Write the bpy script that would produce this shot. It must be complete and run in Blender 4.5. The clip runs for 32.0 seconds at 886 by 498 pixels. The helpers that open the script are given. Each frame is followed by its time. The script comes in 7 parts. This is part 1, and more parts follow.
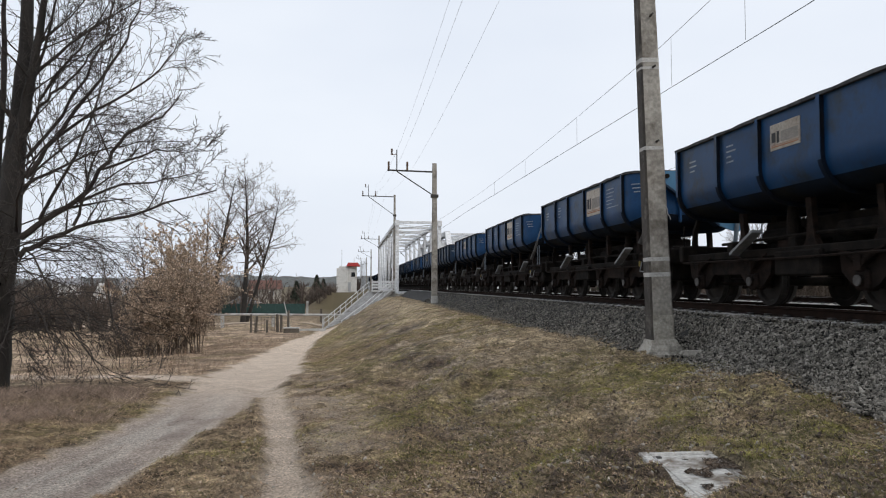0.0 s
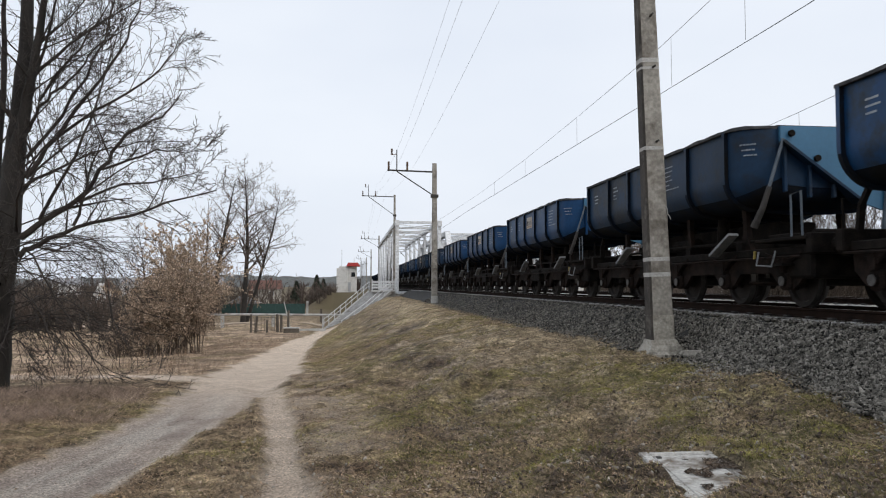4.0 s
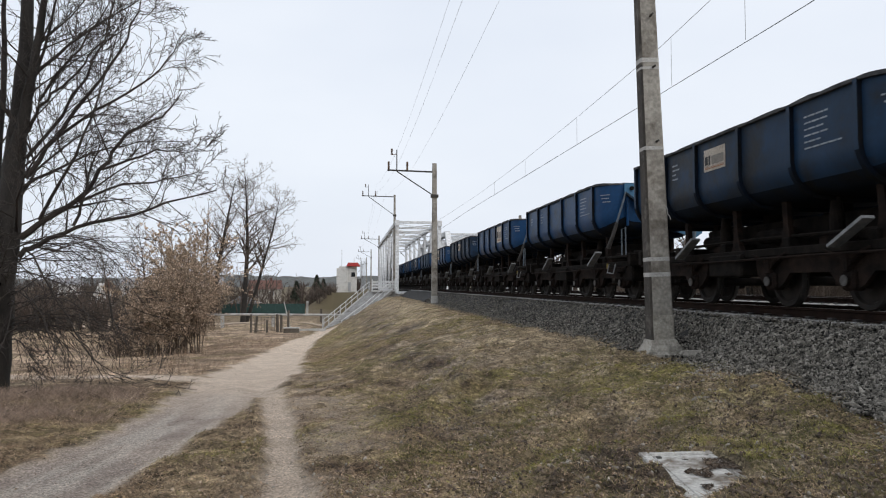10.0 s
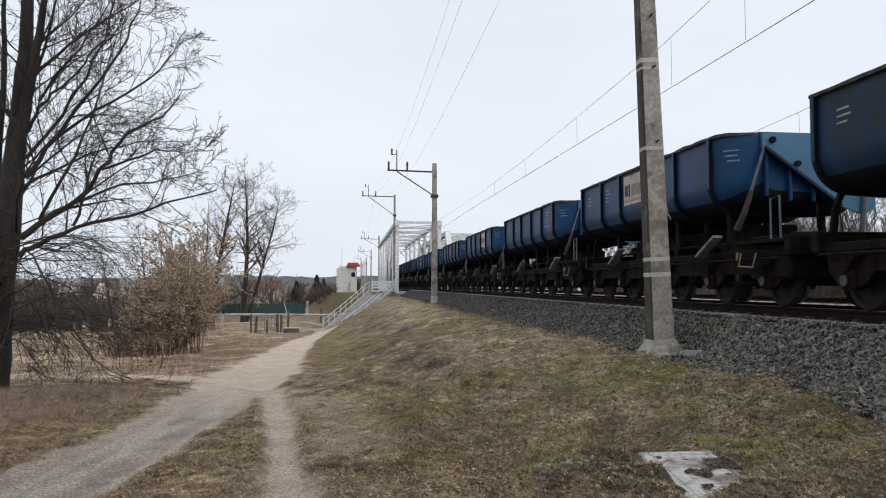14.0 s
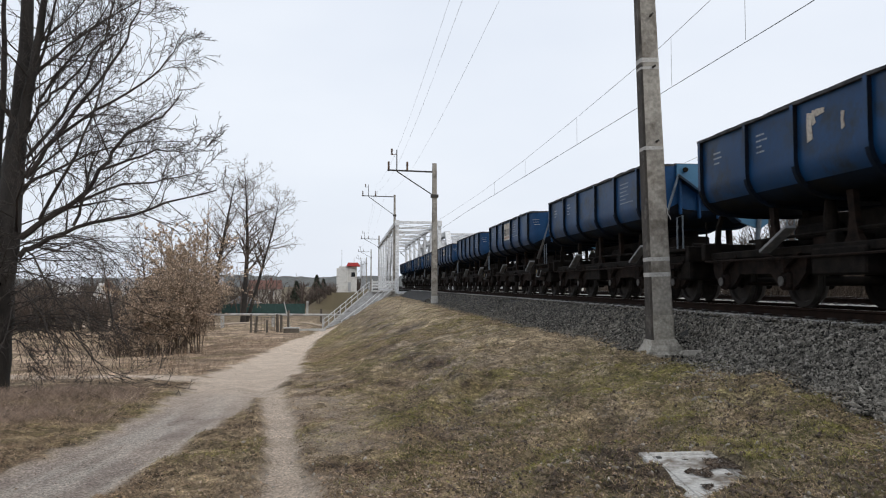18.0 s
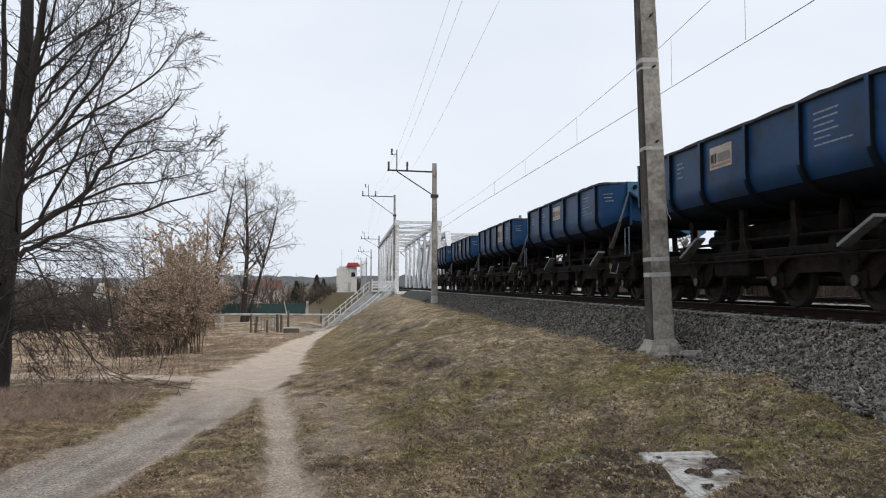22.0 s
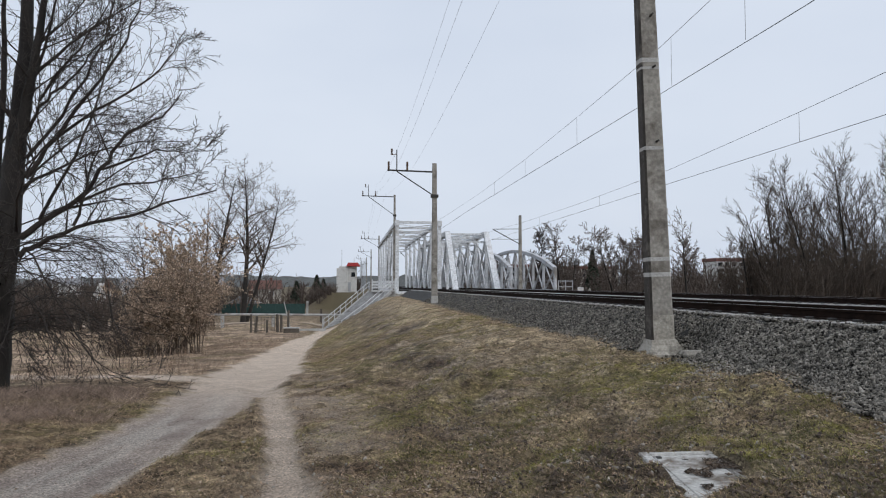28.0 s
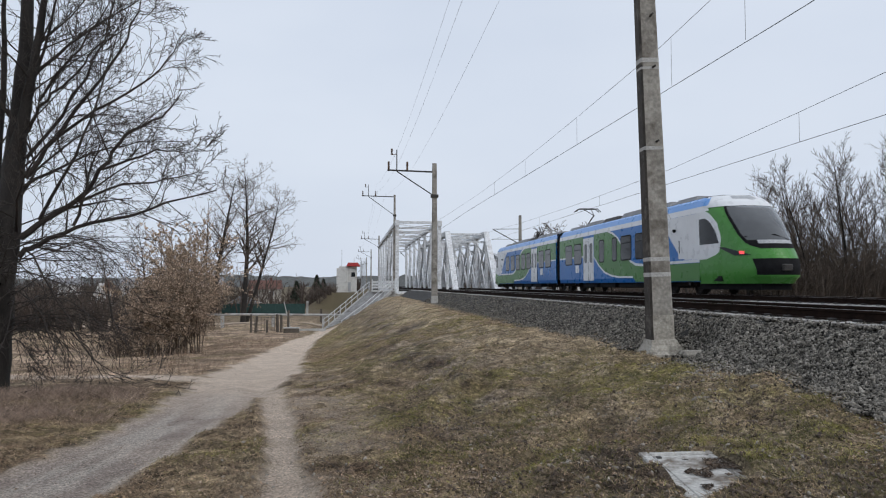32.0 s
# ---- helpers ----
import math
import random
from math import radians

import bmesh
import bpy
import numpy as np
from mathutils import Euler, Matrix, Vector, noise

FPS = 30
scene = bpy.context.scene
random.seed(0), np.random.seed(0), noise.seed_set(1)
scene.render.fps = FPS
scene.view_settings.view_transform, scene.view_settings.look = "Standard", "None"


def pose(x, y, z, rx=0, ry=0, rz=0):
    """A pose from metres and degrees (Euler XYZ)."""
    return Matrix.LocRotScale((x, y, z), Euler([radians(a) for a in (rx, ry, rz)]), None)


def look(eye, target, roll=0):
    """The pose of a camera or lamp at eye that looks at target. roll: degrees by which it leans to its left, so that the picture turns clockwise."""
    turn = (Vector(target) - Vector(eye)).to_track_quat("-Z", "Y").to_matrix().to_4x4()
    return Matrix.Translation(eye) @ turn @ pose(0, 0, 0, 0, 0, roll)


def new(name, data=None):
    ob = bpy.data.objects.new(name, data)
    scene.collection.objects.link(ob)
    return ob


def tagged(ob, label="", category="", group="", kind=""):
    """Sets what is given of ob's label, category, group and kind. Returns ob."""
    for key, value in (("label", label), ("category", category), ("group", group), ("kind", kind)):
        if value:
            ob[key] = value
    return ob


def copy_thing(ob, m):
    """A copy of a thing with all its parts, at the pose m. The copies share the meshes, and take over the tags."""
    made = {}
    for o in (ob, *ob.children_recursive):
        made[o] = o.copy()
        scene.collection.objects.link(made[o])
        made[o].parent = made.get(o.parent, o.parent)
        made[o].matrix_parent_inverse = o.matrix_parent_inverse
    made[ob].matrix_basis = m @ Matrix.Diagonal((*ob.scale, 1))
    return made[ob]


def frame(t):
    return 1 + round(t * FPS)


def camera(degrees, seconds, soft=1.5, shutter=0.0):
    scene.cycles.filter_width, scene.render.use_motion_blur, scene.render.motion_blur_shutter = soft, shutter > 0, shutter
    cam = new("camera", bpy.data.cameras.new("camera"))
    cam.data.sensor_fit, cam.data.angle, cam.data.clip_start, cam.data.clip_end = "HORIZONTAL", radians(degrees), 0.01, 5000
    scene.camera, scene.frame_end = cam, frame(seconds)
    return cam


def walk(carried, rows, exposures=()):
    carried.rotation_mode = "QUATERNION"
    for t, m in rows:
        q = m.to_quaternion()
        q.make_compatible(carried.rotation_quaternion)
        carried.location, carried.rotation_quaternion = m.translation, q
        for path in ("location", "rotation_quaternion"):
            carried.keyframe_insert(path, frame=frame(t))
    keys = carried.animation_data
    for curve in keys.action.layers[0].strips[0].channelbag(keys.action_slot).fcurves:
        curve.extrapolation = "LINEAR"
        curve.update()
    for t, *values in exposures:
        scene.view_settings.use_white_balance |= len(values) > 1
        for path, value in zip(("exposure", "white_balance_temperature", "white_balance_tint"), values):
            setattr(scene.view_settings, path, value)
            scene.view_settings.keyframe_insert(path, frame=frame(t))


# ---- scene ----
cam = camera(61.5, 32.0, soft=1.1, shutter=0.08)
EYE = (0.0, 0.0, 0.39)
AIM = (2.4638, 19.8239, 1.3600)
walk(cam, [(0.0, look(EYE, AIM)), (32.0, look(EYE, AIM))],
     exposures=[(0.0, 0.2, 6750, 10), (25.0, 0.2, 6750, 10), (27.5, -0.06, 6420, 10), (32.0, -0.06, 6420, 10)])

# ---- world and light ----
world = bpy.data.worlds.new("overcast")
scene.world = world
world.use_nodes = True
wn, wl = world.node_tree.nodes, world.node_tree.links
wn.clear()
w_out, w_bg = wn.new("ShaderNodeOutputWorld"), wn.new("ShaderNodeBackground")
w_sky = wn.new("ShaderNodeTexSky")
w_sky.sky_type, w_sky.sun_disc = "NISHITA", False
w_sky.sun_elevation, w_sky.sun_rotation = radians(45), radians(139)
w_sky.air_density, w_sky.dust_density = 1.2, 4.0
w_dim = wn.new("ShaderNodeMix")
w_dim.data_type, w_dim.blend_type = "RGBA", "MULTIPLY"
w_dim.inputs["Factor"].default_value = 1.0
w_dim.inputs["B"].default_value = (0.09, 0.09, 0.09, 1)
w_co, w_noise, w_ramp = wn.new("ShaderNodeTexCoord"), wn.new("ShaderNodeTexNoise"), wn.new("ShaderNodeValToRGB")
w_map = wn.new("ShaderNodeMapping")
w_map.inputs["Scale"].default_value = (1.0, 1.0, 2.6)
w_noise.inputs["Scale"].default_value, w_noise.inputs["Detail"].default_value = 1.6, 4.0
w_ramp.color_ramp.elements[0].position, w_ramp.color_ramp.elements[1].position = 0.3, 0.72
w_ramp.color_ramp.elements[0].color = (0.67, 0.745, 0.875, 1)
w_ramp.color_ramp.elements[1].color = (0.785, 0.85, 0.955, 1)
w_mix = wn.new("ShaderNodeMix")
w_mix.data_type = "RGBA"
w_mix.inputs["Factor"].default_value = 0.9
wl.new(w_co.outputs["Generated"], w_map.inputs["Vector"])
wl.new(w_map.outputs["Vector"], w_noise.inputs["Vector"])
wl.new(w_noise.outputs["Fac"], w_ramp.inputs["Fac"])
wl.new(w_sky.outputs["Color"], w_dim.inputs["A"])
wl.new(w_dim.outputs["Result"], w_mix.inputs["A"])
wl.new(w_ramp.outputs["Color"], w_mix.inputs["B"])
wl.new(w_mix.outputs["Result"], w_bg.inputs["Color"])
wl.new(w_bg.outputs["Background"], w_out.inputs["Surface"])
w_bg.inputs["Strength"].default_value = 1.0
sun_data = bpy.data.lights.new("sun", "SUN")
sun_data.energy, sun_data.angle, sun_data.color = 1.0, radians(40), (1.0, 0.97, 0.92)
sun = new("sun", sun_data)
sun.matrix_world = look((26, -30, 40), (0, 0, 0))


# ---- materials ----
def mat(name, c1, c2, scale=3.0, rough=0.8, metal=0.0, bump=0.15, fine=9.0, spread=0.35, vary=0.0, island=0.0, stretch=(1, 1, 1), spec=0.5, dirt=None, dirt_amount=0.5, dirt_scale=0.8, grain=0.28):
    """A surface of two tones mixed by coarse noise, with fine grain, bump and, where given, patches of dirt."""
    m = bpy.data.materials.new(name)
    m.use_nodes = True
    n, l = m.node_tree.nodes, m.node_tree.links
    b = n["Principled BSDF"]
    co, mp = n.new("ShaderNodeTexCoord"), n.new("ShaderNodeMapping")
    mp.inputs["Scale"].default_value = stretch
    l.new(co.outputs["Object"], mp.inputs["Vector"])
    big, small = n.new("ShaderNodeTexNoise"), n.new("ShaderNodeTexNoise")
    big.inputs["Scale"].default_value, big.inputs["Detail"].default_value = scale, 5.0
    small.inputs["Scale"].default_value, small.inputs["Detail"].default_value = scale * fine, 4.0
    for q in (big, small):
        l.new(mp.outputs["Vector"], q.inputs["Vector"])
    r = n.new("ShaderNodeMapRange")
    r.inputs["From Min"].default_value, r.inputs["From Max"].default_value = 0.5 - spread / 2, 0.5 + spread / 2
    l.new(big.outputs["Fac"], r.inputs["Value"])
    mx = n.new("ShaderNodeMix")
    mx.data_type = "RGBA"
    mx.inputs["A"].default_value, mx.inputs["B"].default_value = (*c1, 1), (*c2, 1)
    l.new(r.outputs["Result"], mx.inputs["Factor"])
    col = mx.outputs["Result"]
    g = n.new("ShaderNodeMapRange")
    g.inputs["From Min"].default_value, g.inputs["From Max"].default_value = 0.3, 0.7
    g.inputs["To Min"].default_value, g.inputs["To Max"].default_value = 1 - grain, 1 + grain
    l.new(small.outputs["Fac"], g.inputs["Value"])
    mul = n.new("ShaderNodeMix")
    mul.data_type, mul.blend_type = "RGBA", "MULTIPLY"
    mul.inputs["Factor"].default_value = 1.0
    l.new(col, mul.inputs["A"])
    l.new(g.outputs["Result"], mul.inputs["B"])
    col = mul.outputs["Result"]
    if dirt:
        dn, dr, dm = n.new("ShaderNodeTexNoise"), n.new("ShaderNodeMapRange"), n.new("ShaderNodeMix")
        dn.inputs["Scale"].default_value, dn.inputs["Detail"].default_value, dn.inputs["Roughness"].default_value = dirt_scale, 8.0, 0.65
        dr.inputs["From Min"].default_value, dr.inputs["From Max"].default_value = 0.60 - 0.25 * dirt_amount, 0.72 - 0.2 * dirt_amount
        dm.data_type = "RGBA"
        dm.inputs["B"].default_value = (*dirt, 1)
        l.new(mp.outputs["Vector"], dn.inputs["Vector"])
        l.new(dn.outputs["Fac"], dr.inputs["Value"])
        l.new(dr.outputs["Result"], dm.inputs["Factor"])
        l.new(col, dm.inputs["A"])
        col = dm.outputs["Result"]
    for amount, source in ((vary, "ShaderNodeObjectInfo"), (island, "ShaderNodeNewGeometry")):
        if amount:
            info, vr, vm = n.new(source), n.new("ShaderNodeMapRange"), n.new("ShaderNodeMix")
            vr.inputs["To Min"].default_value, vr.inputs["To Max"].default_value = 1 - amount, 1 + amount
            l.new(info.outputs["Random" if source.endswith("Info") else "Random Per Island"], vr.inputs["Value"])
            vm.data_type, vm.blend_type = "RGBA", "MULTIPLY"
            vm.inputs["Factor"].default_value = 1.0
            l.new(col, vm.inputs["A"])
            l.new(vr.outputs["Result"], vm.inputs["B"])
            col = vm.outputs["Result"]
    l.new(col, b.inputs["Base Color"])
    rr = n.new("ShaderNodeMapRange")
    rr.inputs["To Min"].default_value, rr.inputs["To Max"].default_value = max(0.02, rough - 0.12), min(1, rough + 0.12)
    l.new(small.outputs["Fac"], rr.inputs["Value"])
    l.new(rr.outputs["Result"], b.inputs["Roughness"])
    b.inputs["Metallic"].default_value = metal
    b.inputs["Specular IOR Level"].default_value = spec
    if bump:
        bp = n.new("ShaderNodeBump")
        bp.inputs["Strength"].default_value, bp.inputs["Distance"].default_value = bump, 0.02
        l.new(small.outputs["Fac"], bp.inputs["Height"])
        l.new(bp.outputs["Normal"], b.inputs["Normal"])
    return m


def glow(name, colour, strength):
    m = bpy.data.materials.new(name)
    m.use_nodes = True
    b = m.node_tree.nodes["Principled BSDF"]
    b.inputs["Base Color"].default_value = (*colour, 1)
    b.inputs["Emission Color"].default_value = (*colour, 1)
    b.inputs["Emission Strength"].default_value = strength
    return m


TUB = mat("tub_blue", (0.0042, 0.037, 0.103), (0.0066, 0.050, 0.138), 1.2, 0.44, bump=0.08, dirt=(0.012, 0.024, 0.040), dirt_amount=0.30, dirt_scale=1.1, grain=0.12, spec=0.24)
TUB_DULL = mat("tub_dull_blue", (0.0075, 0.024, 0.050), (0.0105, 0.036, 0.080), 1.2, 0.52, bump=0.1, dirt=(0.016, 0.020, 0.026), dirt_amount=0.5, dirt_scale=0.9, grain=0.12, spec=0.2)
PLATE = mat("end_plate_blue", (0.028, 0.125, 0.225), (0.040, 0.150, 0.265), 1.5, 0.5, bump=0.04, dirt=(0.04, 0.10, 0.18), dirt_amount=0.3, grain=0.06)
RIM = mat("rim_dust", (0.030, 0.032, 0.036), (0.085, 0.085, 0.086), 6, 0.9, spec=0.15)
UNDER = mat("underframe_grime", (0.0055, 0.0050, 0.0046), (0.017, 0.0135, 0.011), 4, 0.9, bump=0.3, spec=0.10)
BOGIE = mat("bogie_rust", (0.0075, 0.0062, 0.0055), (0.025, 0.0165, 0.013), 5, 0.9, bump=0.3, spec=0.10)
# tub underside: its shade is put into the colour, with some grime
BELLY = mat("tub_shade_grime", (0.0045, 0.0075, 0.013), (0.0065, 0.013, 0.025), 2, 0.85, bump=0.2, spec=0.12, dirt=(0.009, 0.009, 0.009), dirt_amount=0.5, dirt_scale=1.3)
TYRE_STEEL = mat("tyre_steel", (0.03, 0.028, 0.026), (0.06, 0.055, 0.05), 8, 0.5, 0.5)
WHEEL = mat("wheel_steel", (0.014, 0.012, 0.011), (0.026, 0.021, 0.018), 6, 0.75, spec=0.2)
GREASE = mat("axle_cap_steel", (0.045, 0.042, 0.040), (0.085, 0.080, 0.075), 9, 0.6, spec=0.3)
TREAD = mat("worn_steel", (0.32, 0.31, 0.30), (0.42, 0.41, 0.40), 20, 0.3, 1.0, 0.02)
ARM = mat("arm_grey", (0.14, 0.145, 0.15), (0.22, 0.225, 0.23), 8, 0.6)
STRUT = mat("strut_grey", (0.070, 0.095, 0.120), (0.115, 0.140, 0.165), 8, 0.55)
BOARD = mat("notice_board", (0.40, 0.35, 0.29), (0.50, 0.46, 0.40), 2.5, 0.7, vary=0.22, dirt=(0.24, 0.18, 0.14), dirt_amount=0.35, dirt_scale=3.0)
BOARD_GREY = mat("board_print_grey", (0.20, 0.185, 0.165), (0.27, 0.25, 0.225), 6, 0.75)
MARK = mat("stencil_white", (0.34, 0.37, 0.40), (0.20, 0.24, 0.28), 7, 0.7)
MARK_DARK = mat("stencil_black", (0.02, 0.02, 0.022), (0.04, 0.04, 0.045), 7, 0.7)
YELLOW = mat("brake_yellow", (0.32, 0.24, 0.05), (0.22, 0.16, 0.04), 8, 0.6)
CONCRETE = mat("pole_concrete", (0.255, 0.238, 0.208), (0.345, 0.322, 0.285), 1.6, 0.9, bump=0.35, dirt=(0.115, 0.098, 0.080), dirt_amount=0.45, dirt_scale=1.3)
# darker copy of the mast concrete that holds the left side's shade
SHADE_SIDE = mat("shaded_side_concrete", (0.030, 0.026, 0.023), (0.070, 0.060, 0.050), 2.2, 0.9, bump=0.35, dirt=(0.15, 0.135, 0.115), dirt_amount=0.25, dirt_scale=2.6)
PALE = mat("pale_concrete", (0.40, 0.385, 0.355), (0.50, 0.485, 0.45), 3, 0.9, bump=0.3, dirt=(0.16, 0.14, 0.11), dirt_amount=0.35, dirt_scale=2.5)
MORTAR = mat("footing_mortar", (0.33, 0.305, 0.26), (0.44, 0.41, 0.355), 2.5, 0.9, bump=0.35, dirt=(0.11, 0.10, 0.08), dirt_amount=0.5, dirt_scale=2.2)
WHITEPAINT = mat("pole_white_paint", (0.50, 0.49, 0.47), (0.38, 0.37, 0.35), 6, 0.85)
RAIL = mat("rail_rust", (0.012, 0.0075, 0.006), (0.024, 0.014, 0.010), 6, 0.9, spec=0.08)
SLEEPER = mat("sleeper_concrete", (0.56, 0.55, 0.53), (0.66, 0.65, 0.62), 4, 0.9, vary=0.2, dirt=(0.12, 0.10, 0.085), dirt_amount=0.3, dirt_scale=2.0)
# the dark of gaps between stones is painted into this ballast colour
BALLAST = mat("gap_shaded_ballast", (0.012, 0.011, 0.010), (0.040, 0.037, 0.033), 14, 0.9, bump=0.8, fine=4)
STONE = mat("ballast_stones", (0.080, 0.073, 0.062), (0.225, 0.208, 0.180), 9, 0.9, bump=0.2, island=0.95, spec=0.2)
STEELWHITE = mat("bridge_white", (0.62, 0.63, 0.64), (0.70, 0.71, 0.72), 0.6, 0.6, bump=0.05, dirt=(0.42, 0.40, 0.38), dirt_amount=0.12, dirt_scale=0.7)
STEELGREY = mat("bridge_grey", (0.42, 0.43, 0.45), (0.52, 0.53, 0.55), 0.6, 0.65, bump=0.05, dirt=(0.26, 0.24, 0.22), dirt_amount=0.35, dirt_scale=0.7)
GALV = mat("galvanised", (0.36, 0.37, 0.38), (0.46, 0.47, 0.48), 5, 0.5, 0.6)
DARKSTEEL = mat("dark_fittings", (0.035, 0.033, 0.032), (0.06, 0.055, 0.05), 8, 0.7, 0.3)
WIRE = mat("wire", (0.10, 0.10, 0.10), (0.15, 0.15, 0.15), 20, 0.6, 0.5)
PORCELAIN = mat("insulator", (0.10, 0.06, 0.04), (0.14, 0.09, 0.06), 20, 0.3)
BARK = mat("bark", (0.016, 0.0135, 0.012), (0.036, 0.031, 0.027), 5, 0.95, bump=0.6, stretch=(1, 1, 0.3))
TWIG = mat("twig", (0.030, 0.024, 0.021), (0.055, 0.044, 0.038), 3, 0.95, bump=0)
BRUSH = mat("brushwood_twig", (0.072, 0.054, 0.043), (0.125, 0.096, 0.078), 0.15, 0.95, bump=0)
TWIG_FAR = mat("far_twig", (0.092, 0.073, 0.062), (0.150, 0.121, 0.104), 0.4, 0.95, bump=0)
RUSSET = mat("russet_twig", (0.100, 0.072, 0.053), (0.160, 0.120, 0.090), 1.2, 0.95, bump=0, island=0.3)


# ---- mesh tools ----
class Form:
    """Collects vertices and faces of one mesh."""

    def __init__(self):
        self.v, self.f = [], []

    def add(self, vs, fs):
        k = len(self.v)
        self.v.extend([tuple(p) for p in vs])
        self.f.extend([tuple(i + k for i in q) for q in fs])
        return self

    def box(self, x0, x1, y0, y1, z0, z1, bev=0.0, m=None):
        """A box, with its edges cut off by bev."""
        c = Vector(((x0 + x1) / 2, (y0 + y1) / 2, (z0 + z1) / 2))
        h = Vector((abs(x1 - x0) / 2, abs(y1 - y0) / 2, abs(z1 - z0) / 2))
        b = min(bev, 0.45 * min(h))
        if b <= 0:
            vs = [c + Vector((h.x * i, h.y * j, h.z * k)) for i in (-1, 1) for j in (-1, 1) for k in (-1, 1)]
            fs = [(0, 1, 3, 2), (4, 6, 7, 5), (0, 4, 5, 1), (2, 3, 7, 6), (0, 2, 6, 4), (1, 5, 7, 3)]
        else:
            vs, at = [], {}
            for i in (-1, 1):
                for j in (-1, 1):
                    for k in (-1, 1):
                        for ax in range(3):
                            d = [h.x - b, h.y - b, h.z - b]
                            d[ax] += b
                            at[i, j, k, ax] = len(vs)
                            vs.append(c + Vector((d[0] * i, d[1] * j, d[2] * k)))
            fs = []
            for s in (-1, 1):
                quads = [[(s, -1, -1, 0), (s, 1, -1, 0), (s, 1, 1, 0), (s, -1, 1, 0)],
                         [(-1, s, -1, 1), (-1, s, 1, 1), (1, s, 1, 1), (1, s, -1, 1)],
                         [(-1, -1, s, 2), (1, -1, s, 2), (1, 1, s, 2), (-1, 1, s, 2)]]
                for q in quads:
                    fs.append([at[e] for e in (q if s > 0 else q[::-1])])
            for a in (-1, 1):
                for e in (-1, 1):
                    fs.append([at[a, e, -1, 0], at[a, e, 1, 0], at[a, e, 1, 1], at[a, e, -1, 1]][:: -a * e])
                    fs.append([at[a, -1, e, 0], at[a, 1, e, 0], at[a, 1, e, 2], at[a, -1, e, 2]][:: a * e])
                    fs.append([at[-1, a, e, 1], at[1, a, e, 1], at[1, a, e, 2], at[-1, a, e, 2]][:: -a * e])
            for i in (-1, 1):
                for j in (-1, 1):
                    for k in (-1, 1):
                        fs.append([at[i, j, k, 0], at[i, j, k, 1], at[i, j, k, 2]][:: i * j * k])
        if m is not None:
            vs = [m @ p for p in vs]
        return self.add(vs, fs)

    def bar(self, p, q, w, t, up=(0, 0, 1), bev=0.0):
        """A straight bar from p to q, w wide across up, t thick along up."""
        p, q = Vector(p), Vector(q)
        d = q - p
        n = d.length
        d.normalize()
        u = Vector(up)
        if abs(u.dot(d)) > 0.98:
            u = Vector((0, 1, 0))
        s = d.cross(u).normalized()
        u = s.cross(d)
        m = Matrix(((s.x, d.x, u.x, p.x), (s.y, d.y, u.y, p.y), (s.z, d.z, u.z, p.z), (0, 0, 0, 1)))
        return self.box(-w / 2, w / 2, 0, n, -t / 2, t / 2, bev, m)

    def tube(self, pts, r, sides=8, caps=True):
        pts = [Vector(p) for p in pts]
        rs = r if isinstance(r, (list, tuple)) else [r] * len(pts)
        vs, fs, ref = [], [], Vector((0.13, 0.31, 0.94))
        for i, p in enumerate(pts):
            d = (pts[min(i + 1, len(pts) - 1)] - pts[max(i - 1, 0)]).normalized()
            if abs(d.dot(ref)) > 0.95:
                ref = Vector((0.94, 0.2, 0.1))
            a = d.cross(ref).normalized()
            b = d.cross(a)
            for k in range(sides):
                w = 2 * math.pi * k / sides
                vs.append(p + (a * math.cos(w) + b * math.sin(w)) * rs[i])
        for i in range(len(pts) - 1):
            for k in range(sides):
                e = (k + 1) % sides
                fs.append((i * sides + k, i * sides + e, (i + 1) * sides + e, (i + 1) * sides + k))
        if caps:
            fs.append(tuple(range(sides))[::-1])
            fs.append(tuple((len(pts) - 1) * sides + k for k in range(sides)))
        return self.add(vs, fs)

    def loft(self, rings, close=True, caps=True):
        """Skins rings of equal length."""
        n = len(rings[0])
        vs = [p for ring in rings for p in ring]
        fs = []
        for i in range(len(rings) - 1):
            for k in range(n if close else n - 1):
                e = (k + 1) % n
                fs.append((i * n + k, i * n + e, (i + 1) * n + e, (i + 1) * n + k))
        if caps and close:
            fs.append(tuple(range(n))[::-1])
            fs.append(tuple((len(rings) - 1) * n + k for k in range(n)))
        return self.add(vs, fs)

    def slab(self, outline, axis, a, b):
        """A flat outline of 2D points, pushed along an axis from a to b."""
        def put(p, h):
            return {"x": (h, p[0], p[1]), "y": (p[0], h, p[1]), "z": (p[0], p[1], h)}[axis]
        return self.loft([[put(p, a) for p in outline], [put(p, b) for p in outline]])

    def mesh(self, name, flat=True):
        me = bpy.data.meshes.new(name)
        me.from_pydata(self.v, [], self.f)
        bm = bmesh.new()
        bm.from_mesh(me)
        bmesh.ops.recalc_face_normals(bm, faces=bm.faces)
        bm.to_mesh(me)
        bm.free()
        if not flat:
            me.shade_smooth()
            me.set_sharp_from_angle(angle=radians(38))
        return me


def part(name, form, material, parent=None, label="", smooth_shade=False, m=None):
    """Links a form as one mesh object, under a thing or a part where given."""
    me = form.mesh(name, not smooth_shade) if isinstance(form, Form) else form
    if not me.materials:
        me.materials.append(material)
    ob = new(name, me)
    ob.parent = parent
    if m is not None:
        ob.matrix_basis = m
    return tagged(ob, label)


def thing(name, label, category, group="", kind="", m=None):
    ob = new(name)
    ob.empty_display_size = 0.2
    if m is not None:
        ob.matrix_basis = m
    return tagged(ob, label, category, group, kind)


